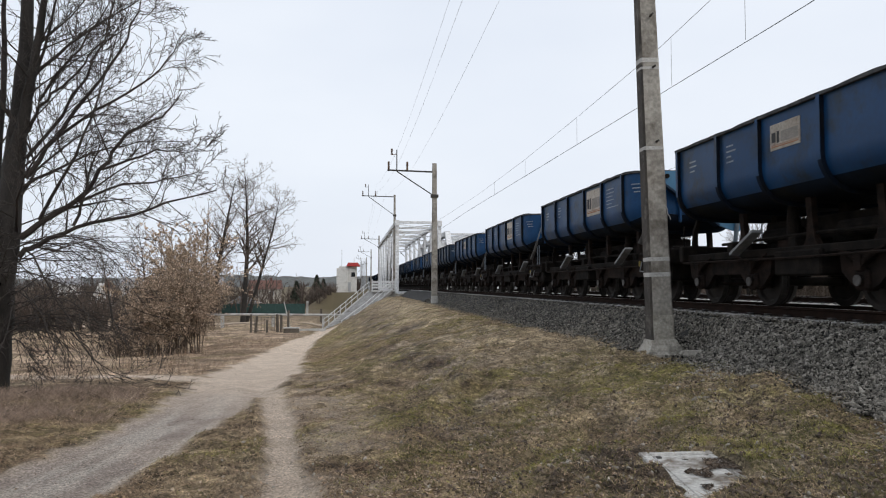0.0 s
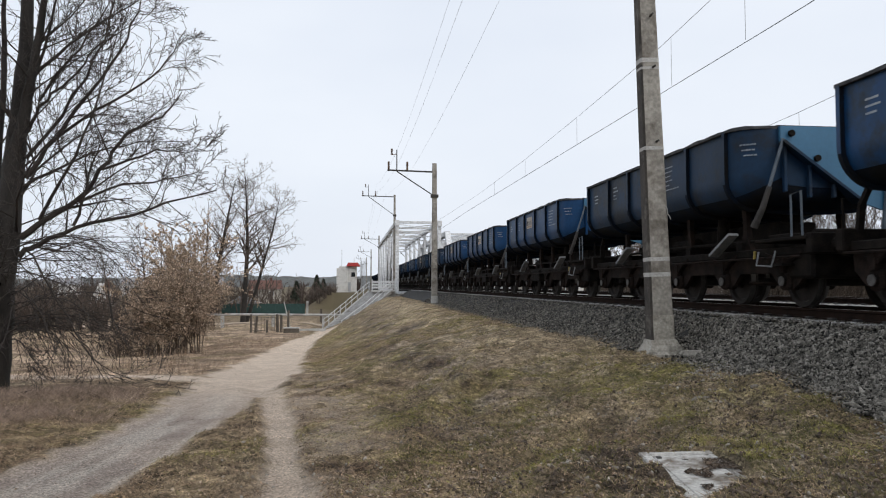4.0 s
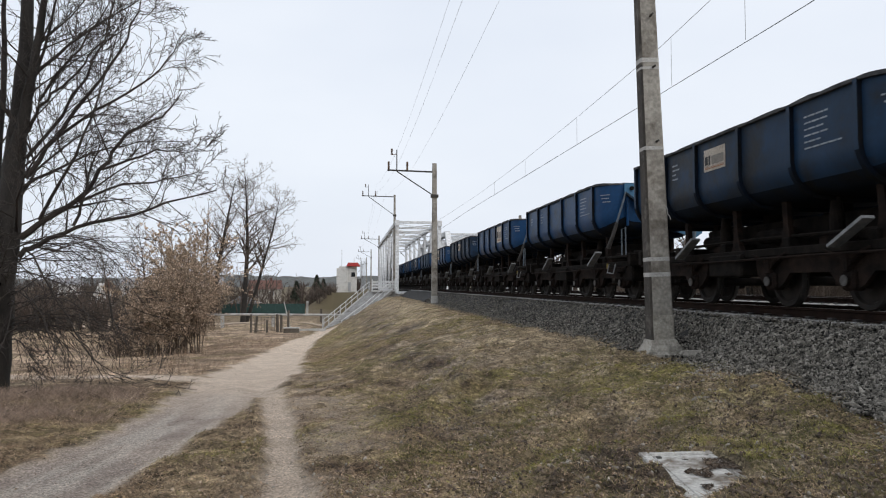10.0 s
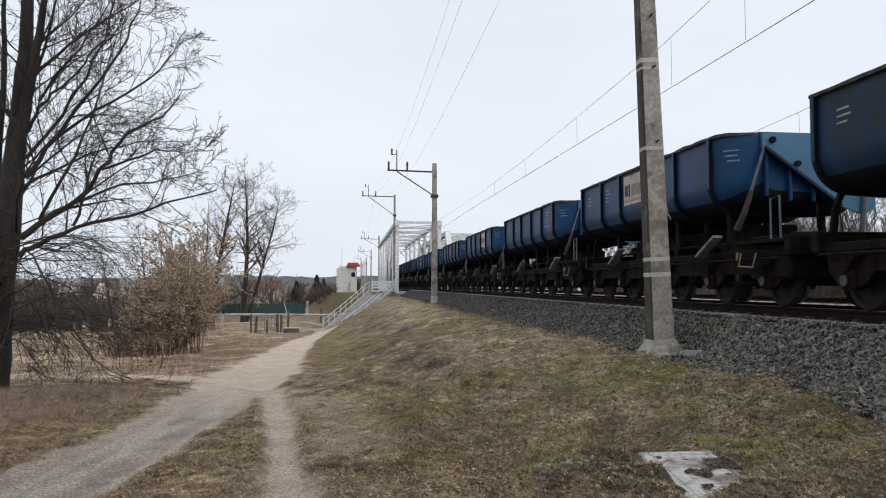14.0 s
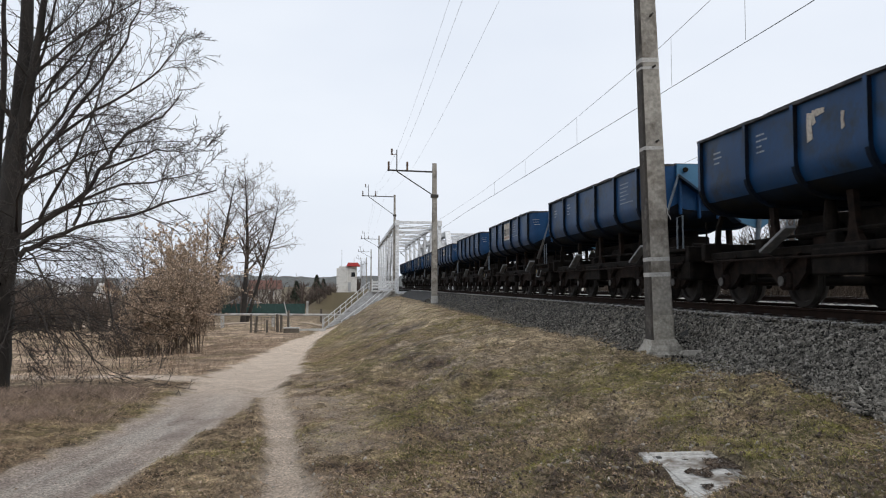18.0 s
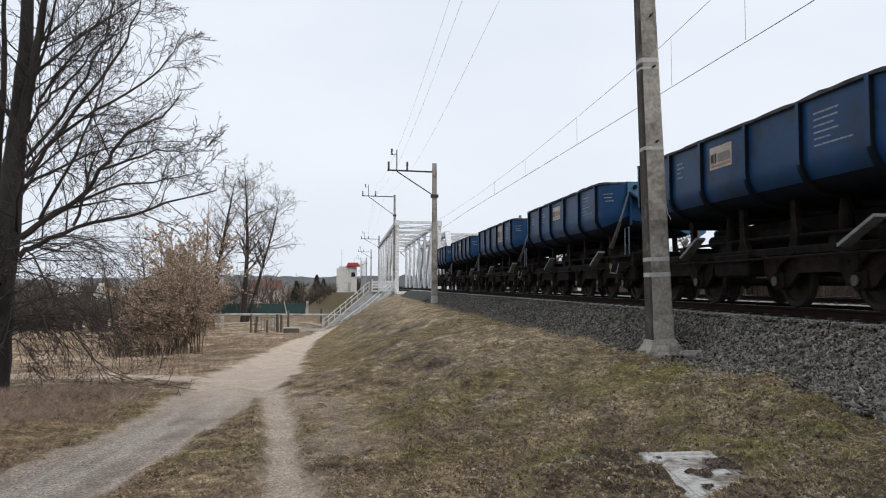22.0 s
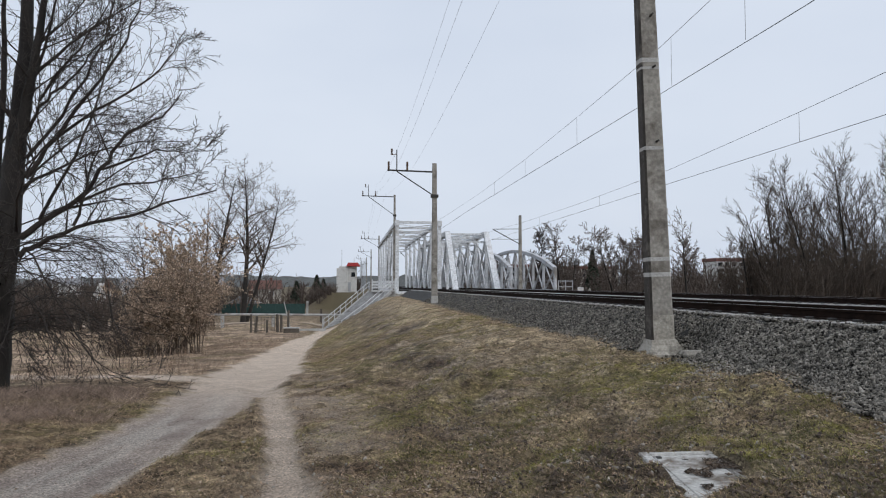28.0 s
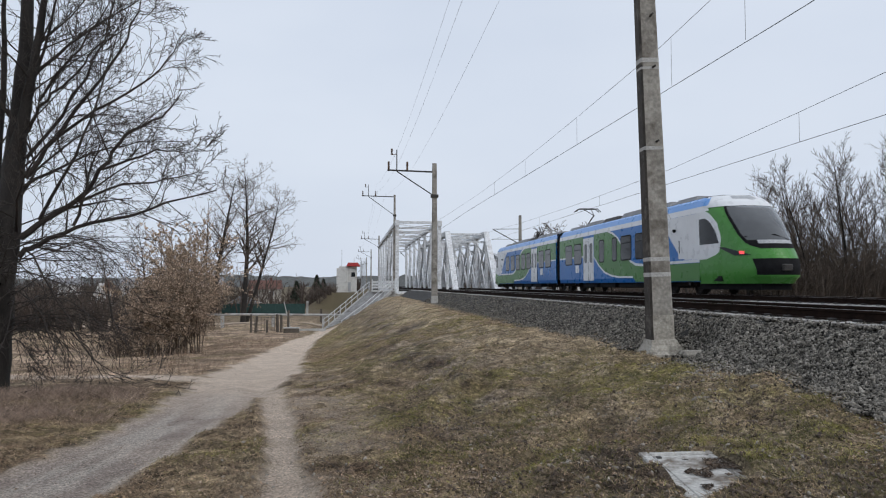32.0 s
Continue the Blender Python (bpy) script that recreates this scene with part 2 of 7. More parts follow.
def bulk(name, verts, faces, material, parent=None, smooth_shade=False):
    """A mesh from arrays of vertices and equal-sized faces, without clean-up."""
    me = bpy.data.meshes.new(name)
    verts, faces = np.asarray(verts, np.float32), np.asarray(faces, np.int32)
    me.vertices.add(len(verts))
    me.vertices.foreach_set("co", verts.ravel())
    k = faces.shape[1]
    me.loops.add(faces.size)
    me.loops.foreach_set("vertex_index", faces.ravel())
    me.polygons.add(len(faces))
    me.polygons.foreach_set("loop_start", np.arange(0, faces.size, k, dtype=np.int32))
    me.update(calc_edges=True)
    me.materials.append(material)
    if smooth_shade:
        me.shade_smooth()
    ob = new(name, me)
    ob.parent = parent
    return ob


# ---- the lie of the land ----
def vnoise(x, y, scale, seed):
    """Smooth value noise on a square lattice, -1 to 1."""
    u, v = np.asarray(x) * scale + 1000.0, np.asarray(y) * scale + 1000.0
    i, j = np.floor(u).astype(np.int64), np.floor(v).astype(np.int64)
    a, b = u - i, v - j
    a, b = a * a * (3 - 2 * a), b * b * (3 - 2 * b)

    def cell(p, q):
        h = (p * 374761393 + q * 668265263 + seed * 1274126177) & 0x7FFFFFFF
        h = ((h ^ (h >> 13)) * 1274126177) & 0x7FFFFFFF
        h = h ^ (h >> 16)
        return (h % 65536) / 32768.0 - 1.0

    top = cell(i, j) * (1 - a) + cell(i + 1, j) * a
    low = cell(i, j + 1) * (1 - a) + cell(i + 1, j + 1) * a
    return top * (1 - b) + low * b


def comb(x, y, scale, seed, stretch=3.2):
    """Noise drawn out slantwise, the way the grass is combed down the bank."""
    x, y = np.asarray(x, float), np.asarray(y, float)
    return vnoise(x * 0.83 - y * 0.55, (x * 0.55 + y * 0.83) / stretch, scale, seed)


def smooth(a, b, x):
    t = np.clip((np.asarray(x, float) - a) / (b - a), 0, 1)
    return t * t * (3 - 2 * t)


def along(y, ys, vs):
    return np.interp(y, ys, vs)


def lowland(y):
    """Height of the low ground beside the embankment."""
    return along(y, [-40, 0, 5, 10, 20, 35, 60, 80, 110, 400, 900], [-1.1, -1.2, -1.27, -1.45, -2.0, -2.8, -3.75, -4.25, -4.6, -4.6, -3.0])


def toe(y):
    return along(y, [-40, 0, 10, 20, 40, 60, 80, 90, 200], [0.6, 0.2, -0.4, -1.0, -1.9, -2.7, -2.6, -2.4, -4.0])


def ground(x, y, rough=True):
    """Height of the ground sheet."""
    x, y = np.asarray(x, float), np.asarray(y, float)
    low = lowland(y)
    crest = along(y, [-40, 0, 12, 25, 60, 300], [4.8, 4.7, 5.0, 4.7, 4.3, 4.3])
    t = np.clip((x - toe(y)) / (crest - toe(y)), 0, 1)
    s = 0.55 * t + 0.45 * t * t * (3 - 2 * t)
    top = -0.93 + 0 * x
    z = low + (top - low) * s
    # right-hand plain behind the tracks
    z = z + smooth(24, 60, x) * (-1.1)
    # the river's cut below the bridges
    cut = smooth(89, 93, y) * (1 - smooth(143, 149, y)) * smooth(-6, 0, x)
    z = z * (1 - cut) + (-6.0) * cut
    # the shoulder on which the cabin stands
    shelf = smooth(149, 155, y) * (1 - smooth(178, 196, y)) * (x < 4.5)
    z = np.maximum(z, z + shelf * (-1.15 - 3.4 * smooth(-3.6, -10.5, x) - z))
    if rough:
        near = 1 - smooth(40, 90, np.abs(y) + 0 * x)
        bank = smooth(0.05, 0.5, t) * (1 - smooth(0.9, 1.0, t) * 0.5)
        z = z + near * bank * (0.13 * vnoise(x, y, 0.55, 3) + 0.07 * vnoise(x, y, 1.7, 4))
        z = z + near * (0.025 * vnoise(x, y, 1.1, 5) + 0.012 * vnoise(x, y, 3.7, 6))
        z = z + smooth(2.5, 9, -x) * 0.18 * vnoise(x, y, 0.22, 7)
    return z


def near_line(x, y, line):
    """Distance to a broken line of (x, y, half width), less the width there, in half widths."""
    best = np.full(np.shape(x), 1e9)
    for (ax, ay, aw), (bx, by, bw) in zip(line, line[1:]):
        dx, dy = bx - ax, by - ay
        t = np.clip(((x - ax) * dx + (y - ay) * dy) / (dx * dx + dy * dy), 0, 1)
        d = np.hypot(x - ax - t * dx, y - ay - t * dy) / (aw + t * (bw - aw))
        best = np.minimum(best, d)
    return best


ROAD = [(-4.5, -8, 0.6), (-3.2, 2, 0.6), (-2.68, 6.5, 0.58), (-2.5, 8.5, 0.60), (-2.38, 11.6, 0.66), (-2.5, 15.8, 0.85), (-2.68, 21.6, 1.25),
        (-3.1, 36.0, 1.0), (-3.3, 54.0, 0.9), (-2.4, 69.0, 0.8), (-2.2, 76.0, 1.2)]
SIDE = [(-2.8, 19.0, 0.9), (-5.0, 20.6, 0.9), (-8.0, 23.2, 0.7), (-14.0, 25.5, 0.7), (-40.0, 34.0, 0.7)]
FOOT = [(-0.35, -3.0, 0.34), (-0.45, 5.6, 0.30), (-0.70, 8.1, 0.20), (-1.0, 11.0, 0.22), (-1.55, 15.3, 0.30), (-2.2, 19.0, 0.4)]
RIVERSIDE = [(-30.0, 92.0, 1.5), (-12.0, 96.0, 1.5), (-4.0, 100.0, 1.3), (2.0, 108.0, 1.0)]


def spaced(*stretches):
    out = []
    for a, b, s in stretches:
        out.append(np.linspace(a, b, max(2, int(round((b - a) / s)) + 1))[:-1])
    out.append(np.array([stretches[-1][1]]))
    return np.concatenate(out)


def ground_material():
    m = bpy.data.materials.new("ground_cover")
    m.use_nodes = True
    n, l = m.node_tree.nodes, m.node_tree.links
    b = n["Principled BSDF"]
    co = n.new("ShaderNodeTexCoord")

    def noise_fac(scale, detail, lo, hi, rough=0.6):
        q, r = n.new("ShaderNodeTexNoise"), n.new("ShaderNodeMapRange")
        q.inputs["Scale"].default_value, q.inputs["Detail"].default_value, q.inputs["Roughness"].default_value = scale, detail, rough
        r.inputs["From Min"].default_value, r.inputs["From Max"].default_value = lo, hi
        l.new(co.outputs["Object"], q.inputs["Vector"])
        l.new(q.outputs["Fac"], r.inputs["Value"])
        return r.outputs["Result"]

    def mix(fac, a, c, mode="MIX"):
        x = n.new("ShaderNodeMix")
        x.data_type, x.blend_type = "RGBA", mode
        for key, v in (("Factor", fac), ("A", a), ("B", c)):
            if isinstance(v, tuple):
                x.inputs[key].default_value = (*v, 1)
            elif isinstance(v, float):
                x.inputs[key].default_value = v
            else:
                l.new(v, x.inputs[key])
        return x.outputs["Result"]

    def attr(name):
        a = n.new("ShaderNodeAttribute")
        a.attribute_name = name
        return a.outputs["Fac"]

    def times(a, c):
        q = n.new("ShaderNodeMath")
        q.operation = "MULTIPLY"
        for k, v in enumerate((a, c)):
            if isinstance(v, float):
                q.inputs[k].default_value = v
            else:
                l.new(v, q.inputs[k])
        return q.outputs["Value"]

    litter = mix(noise_fac(3.0, 6, 0.38, 0.62), (0.110, 0.073, 0.047), (0.250, 0.172, 0.114))
    litter = mix(noise_fac(28, 4, 0.45, 0.60), litter, (0.048, 0.034, 0.025))
    straw = mix(noise_fac(2.2, 6, 0.35, 0.65), (0.200, 0.148, 0.094), (0.320, 0.245, 0.160))
    green = mix(noise_fac(6.0, 5, 0.35, 0.65), (0.130, 0.118, 0.040), (0.225, 0.194, 0.070))
    grey = mix(noise_fac(9.0, 6, 0.35, 0.65), (0.155, 0.125, 0.100), (0.30, 0.252, 0.205))
    base = mix(noise_fac(1.1, 7, 0.42, 0.60), litter, straw)
    base = mix(attr("field"), base, mix(noise_fac(0.55, 8, 0.40, 0.60), (0.150, 0.108, 0.075), (0.43, 0.320, 0.225)))
    base = mix(times(attr("green"), noise_fac(1.5, 7, 0.40, 0.58)), base, green)
    base = mix(times(attr("stony"), noise_fac(1.3, 6, 0.42, 0.58)), base, grey)
    base = mix(times(attr("humus"), 0.8), base, (0.045, 0.032, 0.024))
    base = mix(times(attr("crest"), 0.65), base, mix(noise_fac(3.1, 6, 0.36, 0.64), (0.285, 0.222, 0.132), (0.470, 0.375, 0.245)))
    # damp hollows and dry thatch in clumps
    for size, lo, hi in ((1.9, 0.60, 1.56), (6.5, 0.72, 1.36)):
        q, r = n.new("ShaderNodeTexNoise"), n.new("ShaderNodeMapRange")
        q.inputs["Scale"].default_value, q.inputs["Detail"].default_value, q.inputs["Roughness"].default_value = size, 5, 0.65
        r.inputs["From Min"].default_value, r.inputs["From Max"].default_value = 0.38, 0.62
        r.inputs["To Min"].default_value, r.inputs["To Max"].default_value = lo, hi
        l.new(co.outputs["Object"], q.inputs["Vector"])
        l.new(q.outputs["Fac"], r.inputs["Value"])
        base = mix(1.0, base, r.outputs["Result"], "MULTIPLY")
    # leaf flecks and crumbs of two sizes
    for size, lo, hi in ((26.0, 0.62, 1.42), (75.0, 0.50, 1.55)):
        vo, vr = n.new("ShaderNodeTexVoronoi"), n.new("ShaderNodeMapRange")
        vo.inputs["Scale"].default_value = size
        vr.inputs["To Min"].default_value, vr.inputs["To Max"].default_value = lo, hi
        se = n.new("ShaderNodeSeparateColor")
        l.new(co.outputs["Object"], vo.inputs["Vector"])
        l.new(vo.outputs["Color"], se.inputs["Color"])
        l.new(se.outputs["Red"], vr.inputs["Value"])
        base = mix(1.0, base, vr.outputs["Result"], "MULTIPLY")
    sand = mix(noise_fac(1.4, 7, 0.36, 0.64), (0.62, 0.498, 0.392), (0.80, 0.662, 0.535))
    sand = mix(noise_fac(40, 4, 0.35, 0.65), sand, mix(0.40, sand, (0.24, 0.195, 0.15)))
    track = mix(noise_fac(1.0, 7, 0.40, 0.62), (0.405, 0.328, 0.280), (0.58, 0.482, 0.415))
    track = mix(attr("streak"), track, (0.70, 0.63, 0.55))
    track = mix(noise_fac(55, 3, 0.38, 0.62), track, mix(0.6, track, (0.17, 0.145, 0.125)))
    gravel, span = n.new("ShaderNodeTexVoronoi"), n.new("ShaderNodeMapRange")
    gravel.inputs["Scale"].default_value = 55
    span.inputs["To Min"].default_value, span.inputs["To Max"].default_value = 0.58, 1.38
    split = n.new("ShaderNodeSeparateColor")
    l.new(co.outputs["Object"], gravel.inputs["Vector"])
    l.new(gravel.outputs["Color"], split.inputs["Color"])
    l.new(split.outputs["Green"], span.inputs["Value"])
    sand = mix(1.0, sand, span.outputs["Result"], "MULTIPLY")
    track = mix(1.0, track, span.outputs["Result"], "MULTIPLY")
    base = mix(attr("sandy"), base, sand)
    base = mix(attr("rut"), base, track)
    far = mix(noise_fac(0.05, 6, 0.4, 0.6), (0.138, 0.105, 0.068), (0.115, 0.094, 0.055))
    base = mix(attr("far"), base, far)
    l.new(base, b.inputs["Base Color"])
    b.inputs["Roughness"].default_value = 0.95
    b.inputs["Specular IOR Level"].default_value = 0.2
    q, bp = n.new("ShaderNodeTexNoise"), n.new("ShaderNodeBump")
    q.inputs["Scale"].default_value, q.inputs["Detail"].default_value, q.inputs["Roughness"].default_value = 26, 8, 0.8
    l.new(co.outputs["Object"], q.inputs["Vector"])
    bp.inputs["Strength"].default_value, bp.inputs["Distance"].default_value = 1.0, 0.06
    l.new(q.outputs["Fac"], bp.inputs["Height"])
    l.new(bp.outputs["Normal"], b.inputs["Normal"])
    return m


def masks(x, y):
    wob = 0.16 * vnoise(x, y, 1.3, 11) + 0.10 * vnoise(x, y, 4.1, 12)
    road = near_line(x, y, ROAD) + wob
    side = near_line(x, y, SIDE) + wob
    foot = near_line(x, y, FOOT) + wob * 1.6
    river = near_line(x, y, RIVERSIDE) + wob
    sandy = np.maximum.reduce([1 - smooth(0.8, 1.25, road), 1 - smooth(0.7, 1.3, side), 0.92 * (1 - smooth(0.45, 1.35, foot)), 1 - smooth(0.7, 1.2, river), 0.42 * smooth(-0.7, -0.2, x + 0.05 * y) * (1 - smooth(0.3, 1.3, x + 0.05 * y)) * smooth(3.0, 5.0, y) * (1 - smooth(14, 26, y)) * smooth(-0.1, 0.5, vnoise(x, y, 1.1, 14) + 0.6 * vnoise(x, y, 4.3, 16))])
    rut = (1 - smooth(0.75, 1.1, road)) * (1 - smooth(11, 19, y)) * (0.85 + 0.3 * vnoise(x, y, 0.8, 13))
    t = (x - toe(y)) / (4.8 - toe(y))
    verge = smooth(0.35, 0.8, comb(x, y, 0.9, 15) * 0.5 + 0.5)
    green = 0.42 * verge + 1.0 * smooth(0.6, 0.9, t) * (1 - smooth(0.3, 0.9, np.abs(y - 6) / 12)) + 0.30 * smooth(-0.1, 0.2, t) * (1 - smooth(0.45, 0.8, t))
    green = green + 0.14 * (1 - smooth(1.0, 2.2, road)) * (1 - smooth(12, 25, y))
    stony = smooth(0.15, 0.45, t) * (1 - smooth(0.9, 1.05, t)) * 0.75 + 0.4 * (1 - smooth(1.5, 3.0, foot)) * smooth(-0.4, 0.2, t)
    far = smooth(60, 160, np.hypot(x, y))
    centre = along(y, [p[1] for p in ROAD], [p[0] for p in ROAD])
    u = (x - centre) / 0.7
    streak = smooth(0.0, 0.7, vnoise(u * 2.2, y * 0.22, 1.0, 17) + 0.6 * vnoise(u * 5.0, y * 0.6, 1.0, 18)) * 0.8
    green = green + 0.6 * smooth(36, 46, y) * (1 - smooth(72, 80, y)) * (1 - smooth(0.1, 0.5, t)) * smooth(-0.05, 0.05, t)
    humus = smooth(0.05, 0.6, comb(x, y, 1.1, 61) * 0.7 + 0.45 * comb(x, y, 3.4, 62, 2.0) + 0.9 * np.exp(-((x - 1.9) ** 2 / 0.9 + (y - 6.0) ** 2 / 3.0))) * smooth(0.15, 0.4, t)
    lush = smooth(2.7, 3.5, x + 0.25 * comb(x, y, 1.6, 64)) * (1 - smooth(8.5, 11.5, y + comb(x, y, 0.9, 65)))
    green = np.maximum(green * (1 - 0.5 * humus), lush * (0.75 + 0.5 * comb(x, y, 2.3, 66)))
    humus = humus * (1 - 0.8 * lush)
    crest = smooth(0.52, 0.80, t + 0.12 * comb(x, y, 1.3, 76)) * (1 - smooth(1.12, 1.28, t)) * (0.45 + 0.55 * smooth(-0.4, 0.4, comb(x, y, 2.0, 77))) * (1 - 0.40 * lush)
    humus = humus * (1 - 0.8 * crest)
    field = smooth(-1.2, -2.2, x - toe(y)) * smooth(16, 22, y)
    return {k: np.clip(v, 0, 1) for k, v in dict(sandy=sandy, rut=rut, green=green, stony=stony, far=far, streak=streak, field=field, humus=humus, crest=crest).items()}


def surface(x, y):
    """Height of the ground sheet with its ruts, tussocks and hollows."""
    x, y = np.asarray(x, float), np.asarray(y, float)
    k = masks(x, y)
    z = ground(x, y)
    close = 1 - smooth(16, 30, np.hypot(x, y))
    z = z - 0.05 * (1 - smooth(0.5, 1.3, near_line(x, y, FOOT))) - 0.06 * (1 - smooth(0.6, 1.3, near_line(x, y, ROAD)))
    z = z + close * smooth(0.4, 1.2, x + 0.04 * y) * (1 - k["sandy"]) * (0.095 * comb(x, y, 2.1, 63) + 0.085 * comb(x, y, 0.8, 67, 2.2))
    z = z + close * (1 - k["sandy"]) * (0.045 * vnoise(x, y, 4.5, 21) + 0.030 * vnoise(x, y, 11, 22))
    u = x - 2.84 - 0.12 * (y - 5.80)
    return z - 0.11 * smooth(-0.95, -0.55, u) * (1 - smooth(-0.30, -0.1, u)) * (1 - smooth(0.6, 1.0, np.abs(y - 5.70)))


def build_ground():
    xs = spaced((-2600, -300, 180), (-300, -60, 16), (-60, -14, 1.4), (-14, -5, 0.22), (-5, 6.2, 0.085), (6.2, 26, 1.2), (26, 90, 5), (90, 400, 40), (400, 2600, 180))
    ys = spaced((-1300, -200, 110), (-200, -20, 15), (-20, 3, 0.8), (3, 12, 0.075), (12, 26, 0.14), (26, 60, 0.45), (60, 150, 1.3), (150, 200, 4), (200, 420, 12), (420, 3600, 180))
    gx, gy = np.meshgrid(xs, ys)
    fx, fy = gx.ravel(), gy.ravel()
    z = surface(fx, fy)
    k = masks(fx, fy)
    hollow = (np.abs((fx - 2.84) * 0.9925 - (fy - 5.80) * 0.122) < 0.31) & (np.abs((fx - 2.84) * 0.122 + (fy - 5.80) * 0.9925) < 0.67)
    z = np.where(hollow, np.minimum(z, -1.25), z)
    w, h = len(xs), len(ys)
    i = np.arange(w - 1)[None, :] + w * np.arange(h - 1)[:, None]
    i = i.ravel()
    faces = np.stack([i, i + 1, i + 1 + w, i + w], 1)
    ob = bulk("ground", np.stack([fx, fy, z], 1), faces, ground_material(), smooth_shade=True)
    for name, v in k.items():
        a = ob.data.attributes.new(name, "FLOAT", "POINT")
        a.data.foreach_set("value", v.astype(np.float32))
    tagged(ob, "dry late-winter ground with straw grass, litter and a sandy road", "ground", kind="structure")
    return ob


build_ground()

# ---- the two tracks ----
NEAR_X, FAR_X = 8.6, 15.5
DECK = (91.0, 146.0)


def dug(x, y):
    """How far the foot of the ballast is drawn in round the near mast."""
    return 0.75 * np.exp(-((np.asarray(y) - 13.7) / 1.0) ** 2) * (1 - smooth(5.9, 7.2, x))


def bed(name, y0, y1):
    prof = [(5.75, -1.0), (6.45, -0.62), (6.95, -0.34), (7.24, -0.225), (9.92, -0.215), (10.3, -0.26), (11.5, -0.70), (12.6, -0.70),
            (13.8, -0.24), (14.2, -0.20), (16.8, -0.20), (17.2, -0.24), (18.7, -1.05)]
    px = np.concatenate([np.linspace(a[0], b[0], 7)[:-1] for a, b in zip(prof, prof[1:])] + [[18.7]])
    pz = np.interp(px, [p[0] for p in prof], [p[1] for p in prof])
    ys = spaced((y0, max(y0 + 1, -20), 40), (-20, 4, 1.0), (4, 30, 0.12), (30, y1, 0.8)) if y0 < 0 else spaced((y0, y1, 8))
    gx, gy = np.meshgrid(px, ys)
    gz = np.repeat(pz[None, :], len(ys), 0)
    gx = gx + dug(gx, gy)
    gz = gz + (1 - 0.75 * smooth(7.0, 7.3, gx)) * (0.03 * vnoise(gx, gy, 7.0, 31) + 0.025 * vnoise(gx, gy, 2.3, 32))
    w = len(px)
    i = (np.arange(w - 1)[None, :] + w * np.arange(len(ys) - 1)[:, None]).ravel()
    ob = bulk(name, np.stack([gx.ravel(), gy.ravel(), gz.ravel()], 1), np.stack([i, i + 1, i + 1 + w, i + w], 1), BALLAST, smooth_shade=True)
    return tagged(ob, "crushed-stone ballast under the rails, gap shade in its near-black colour", "ballast", kind="structure")


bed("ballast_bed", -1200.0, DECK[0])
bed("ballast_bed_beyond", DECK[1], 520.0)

RAIL_SECTION = [(-0.075, -0.172), (0.075, -0.172), (0.075, -0.162), (0.012, -0.145), (0.010, -0.05), (0.036, -0.038), (0.036, -0.008),
                (0.028, 0.0), (-0.028, 0.0), (-0.036, -0.008), (-0.036, -0.038), (-0.010, -0.05), (-0.012, -0.145), (-0.075, -0.162)]


def sleeper_mesh():
    f = Form()
    ring = [(-0.14, 0.0), (0.14, 0.0), (0.105, 0.19), (-0.105, 0.19)]
    f.slab(ring, "x", -1.3, 1.3)
    me = f.mesh("sleeper")
    me.materials.append(SLEEPER)
    return me


def clip_mesh():
    f = Form()
    for s in (-1, 1):
        for e in (-0.7535, 0.7535):
            f.box(e + s * 0.12 - 0.05, e + s * 0.12 + 0.05, -0.06, 0.06, 0.185, 0.235, 0.01)
    me = f.mesh("rail_fastening")
    me.materials.append(DARKSTEEL)
    return me


SLEEPER_ME, CLIP_ME = sleeper_mesh(), clip_mesh()


def track(cx, near_run):
    top = thing("railway_track", "rusty steel rails on concrete sleepers in ballast", "railway track", kind="structure", m=pose(cx, 0, 0))
    for s in (-1, 1):
        ring = [(s * 0.7535 + p[0], p[1]) for p in RAIL_SECTION]
        r = part("rail", Form().slab(ring, "y", -1200, 520), RAIL, top)
        part("running_surface", Form().box(s * 0.7535 - 0.024, s * 0.7535 + 0.024, -1200, 520, -0.004, 0.003), TREAD, r, "polished running surface")
    y = near_run[0]
    while y < near_run[1]:
        j = 0.02 * math.sin(y * 7.3)
        part("sleeper", SLEEPER_ME, SLEEPER, top, m=pose(0.02 * math.sin(y * 3.1), y + j, -0.372))
        if y < 30:
            part("rail_fastening", CLIP_ME, DARKSTEEL, top, m=pose(0, y + j, -0.372))
        y += 0.62
    rest = Form()
    for k in range(60):
        rest.box(-1.3, 1.3, near_run[0] - 0.62 * (k + 1) - 0.14, near_run[0] - 0.62 * (k + 1) + 0.10, -0.36, -0.18)
    while y < DECK[0]:
        rest.box(-1.3, 1.3, y - 0.12, y + 0.12, -0.36, -0.18)
        y += 0.62
    tagged(part("sleepers_beyond", rest, SLEEPER, top), kind="stuff")


track(NEAR_X, (5.0, 75.0))
track(FAR_X, (8.0, 60.0))


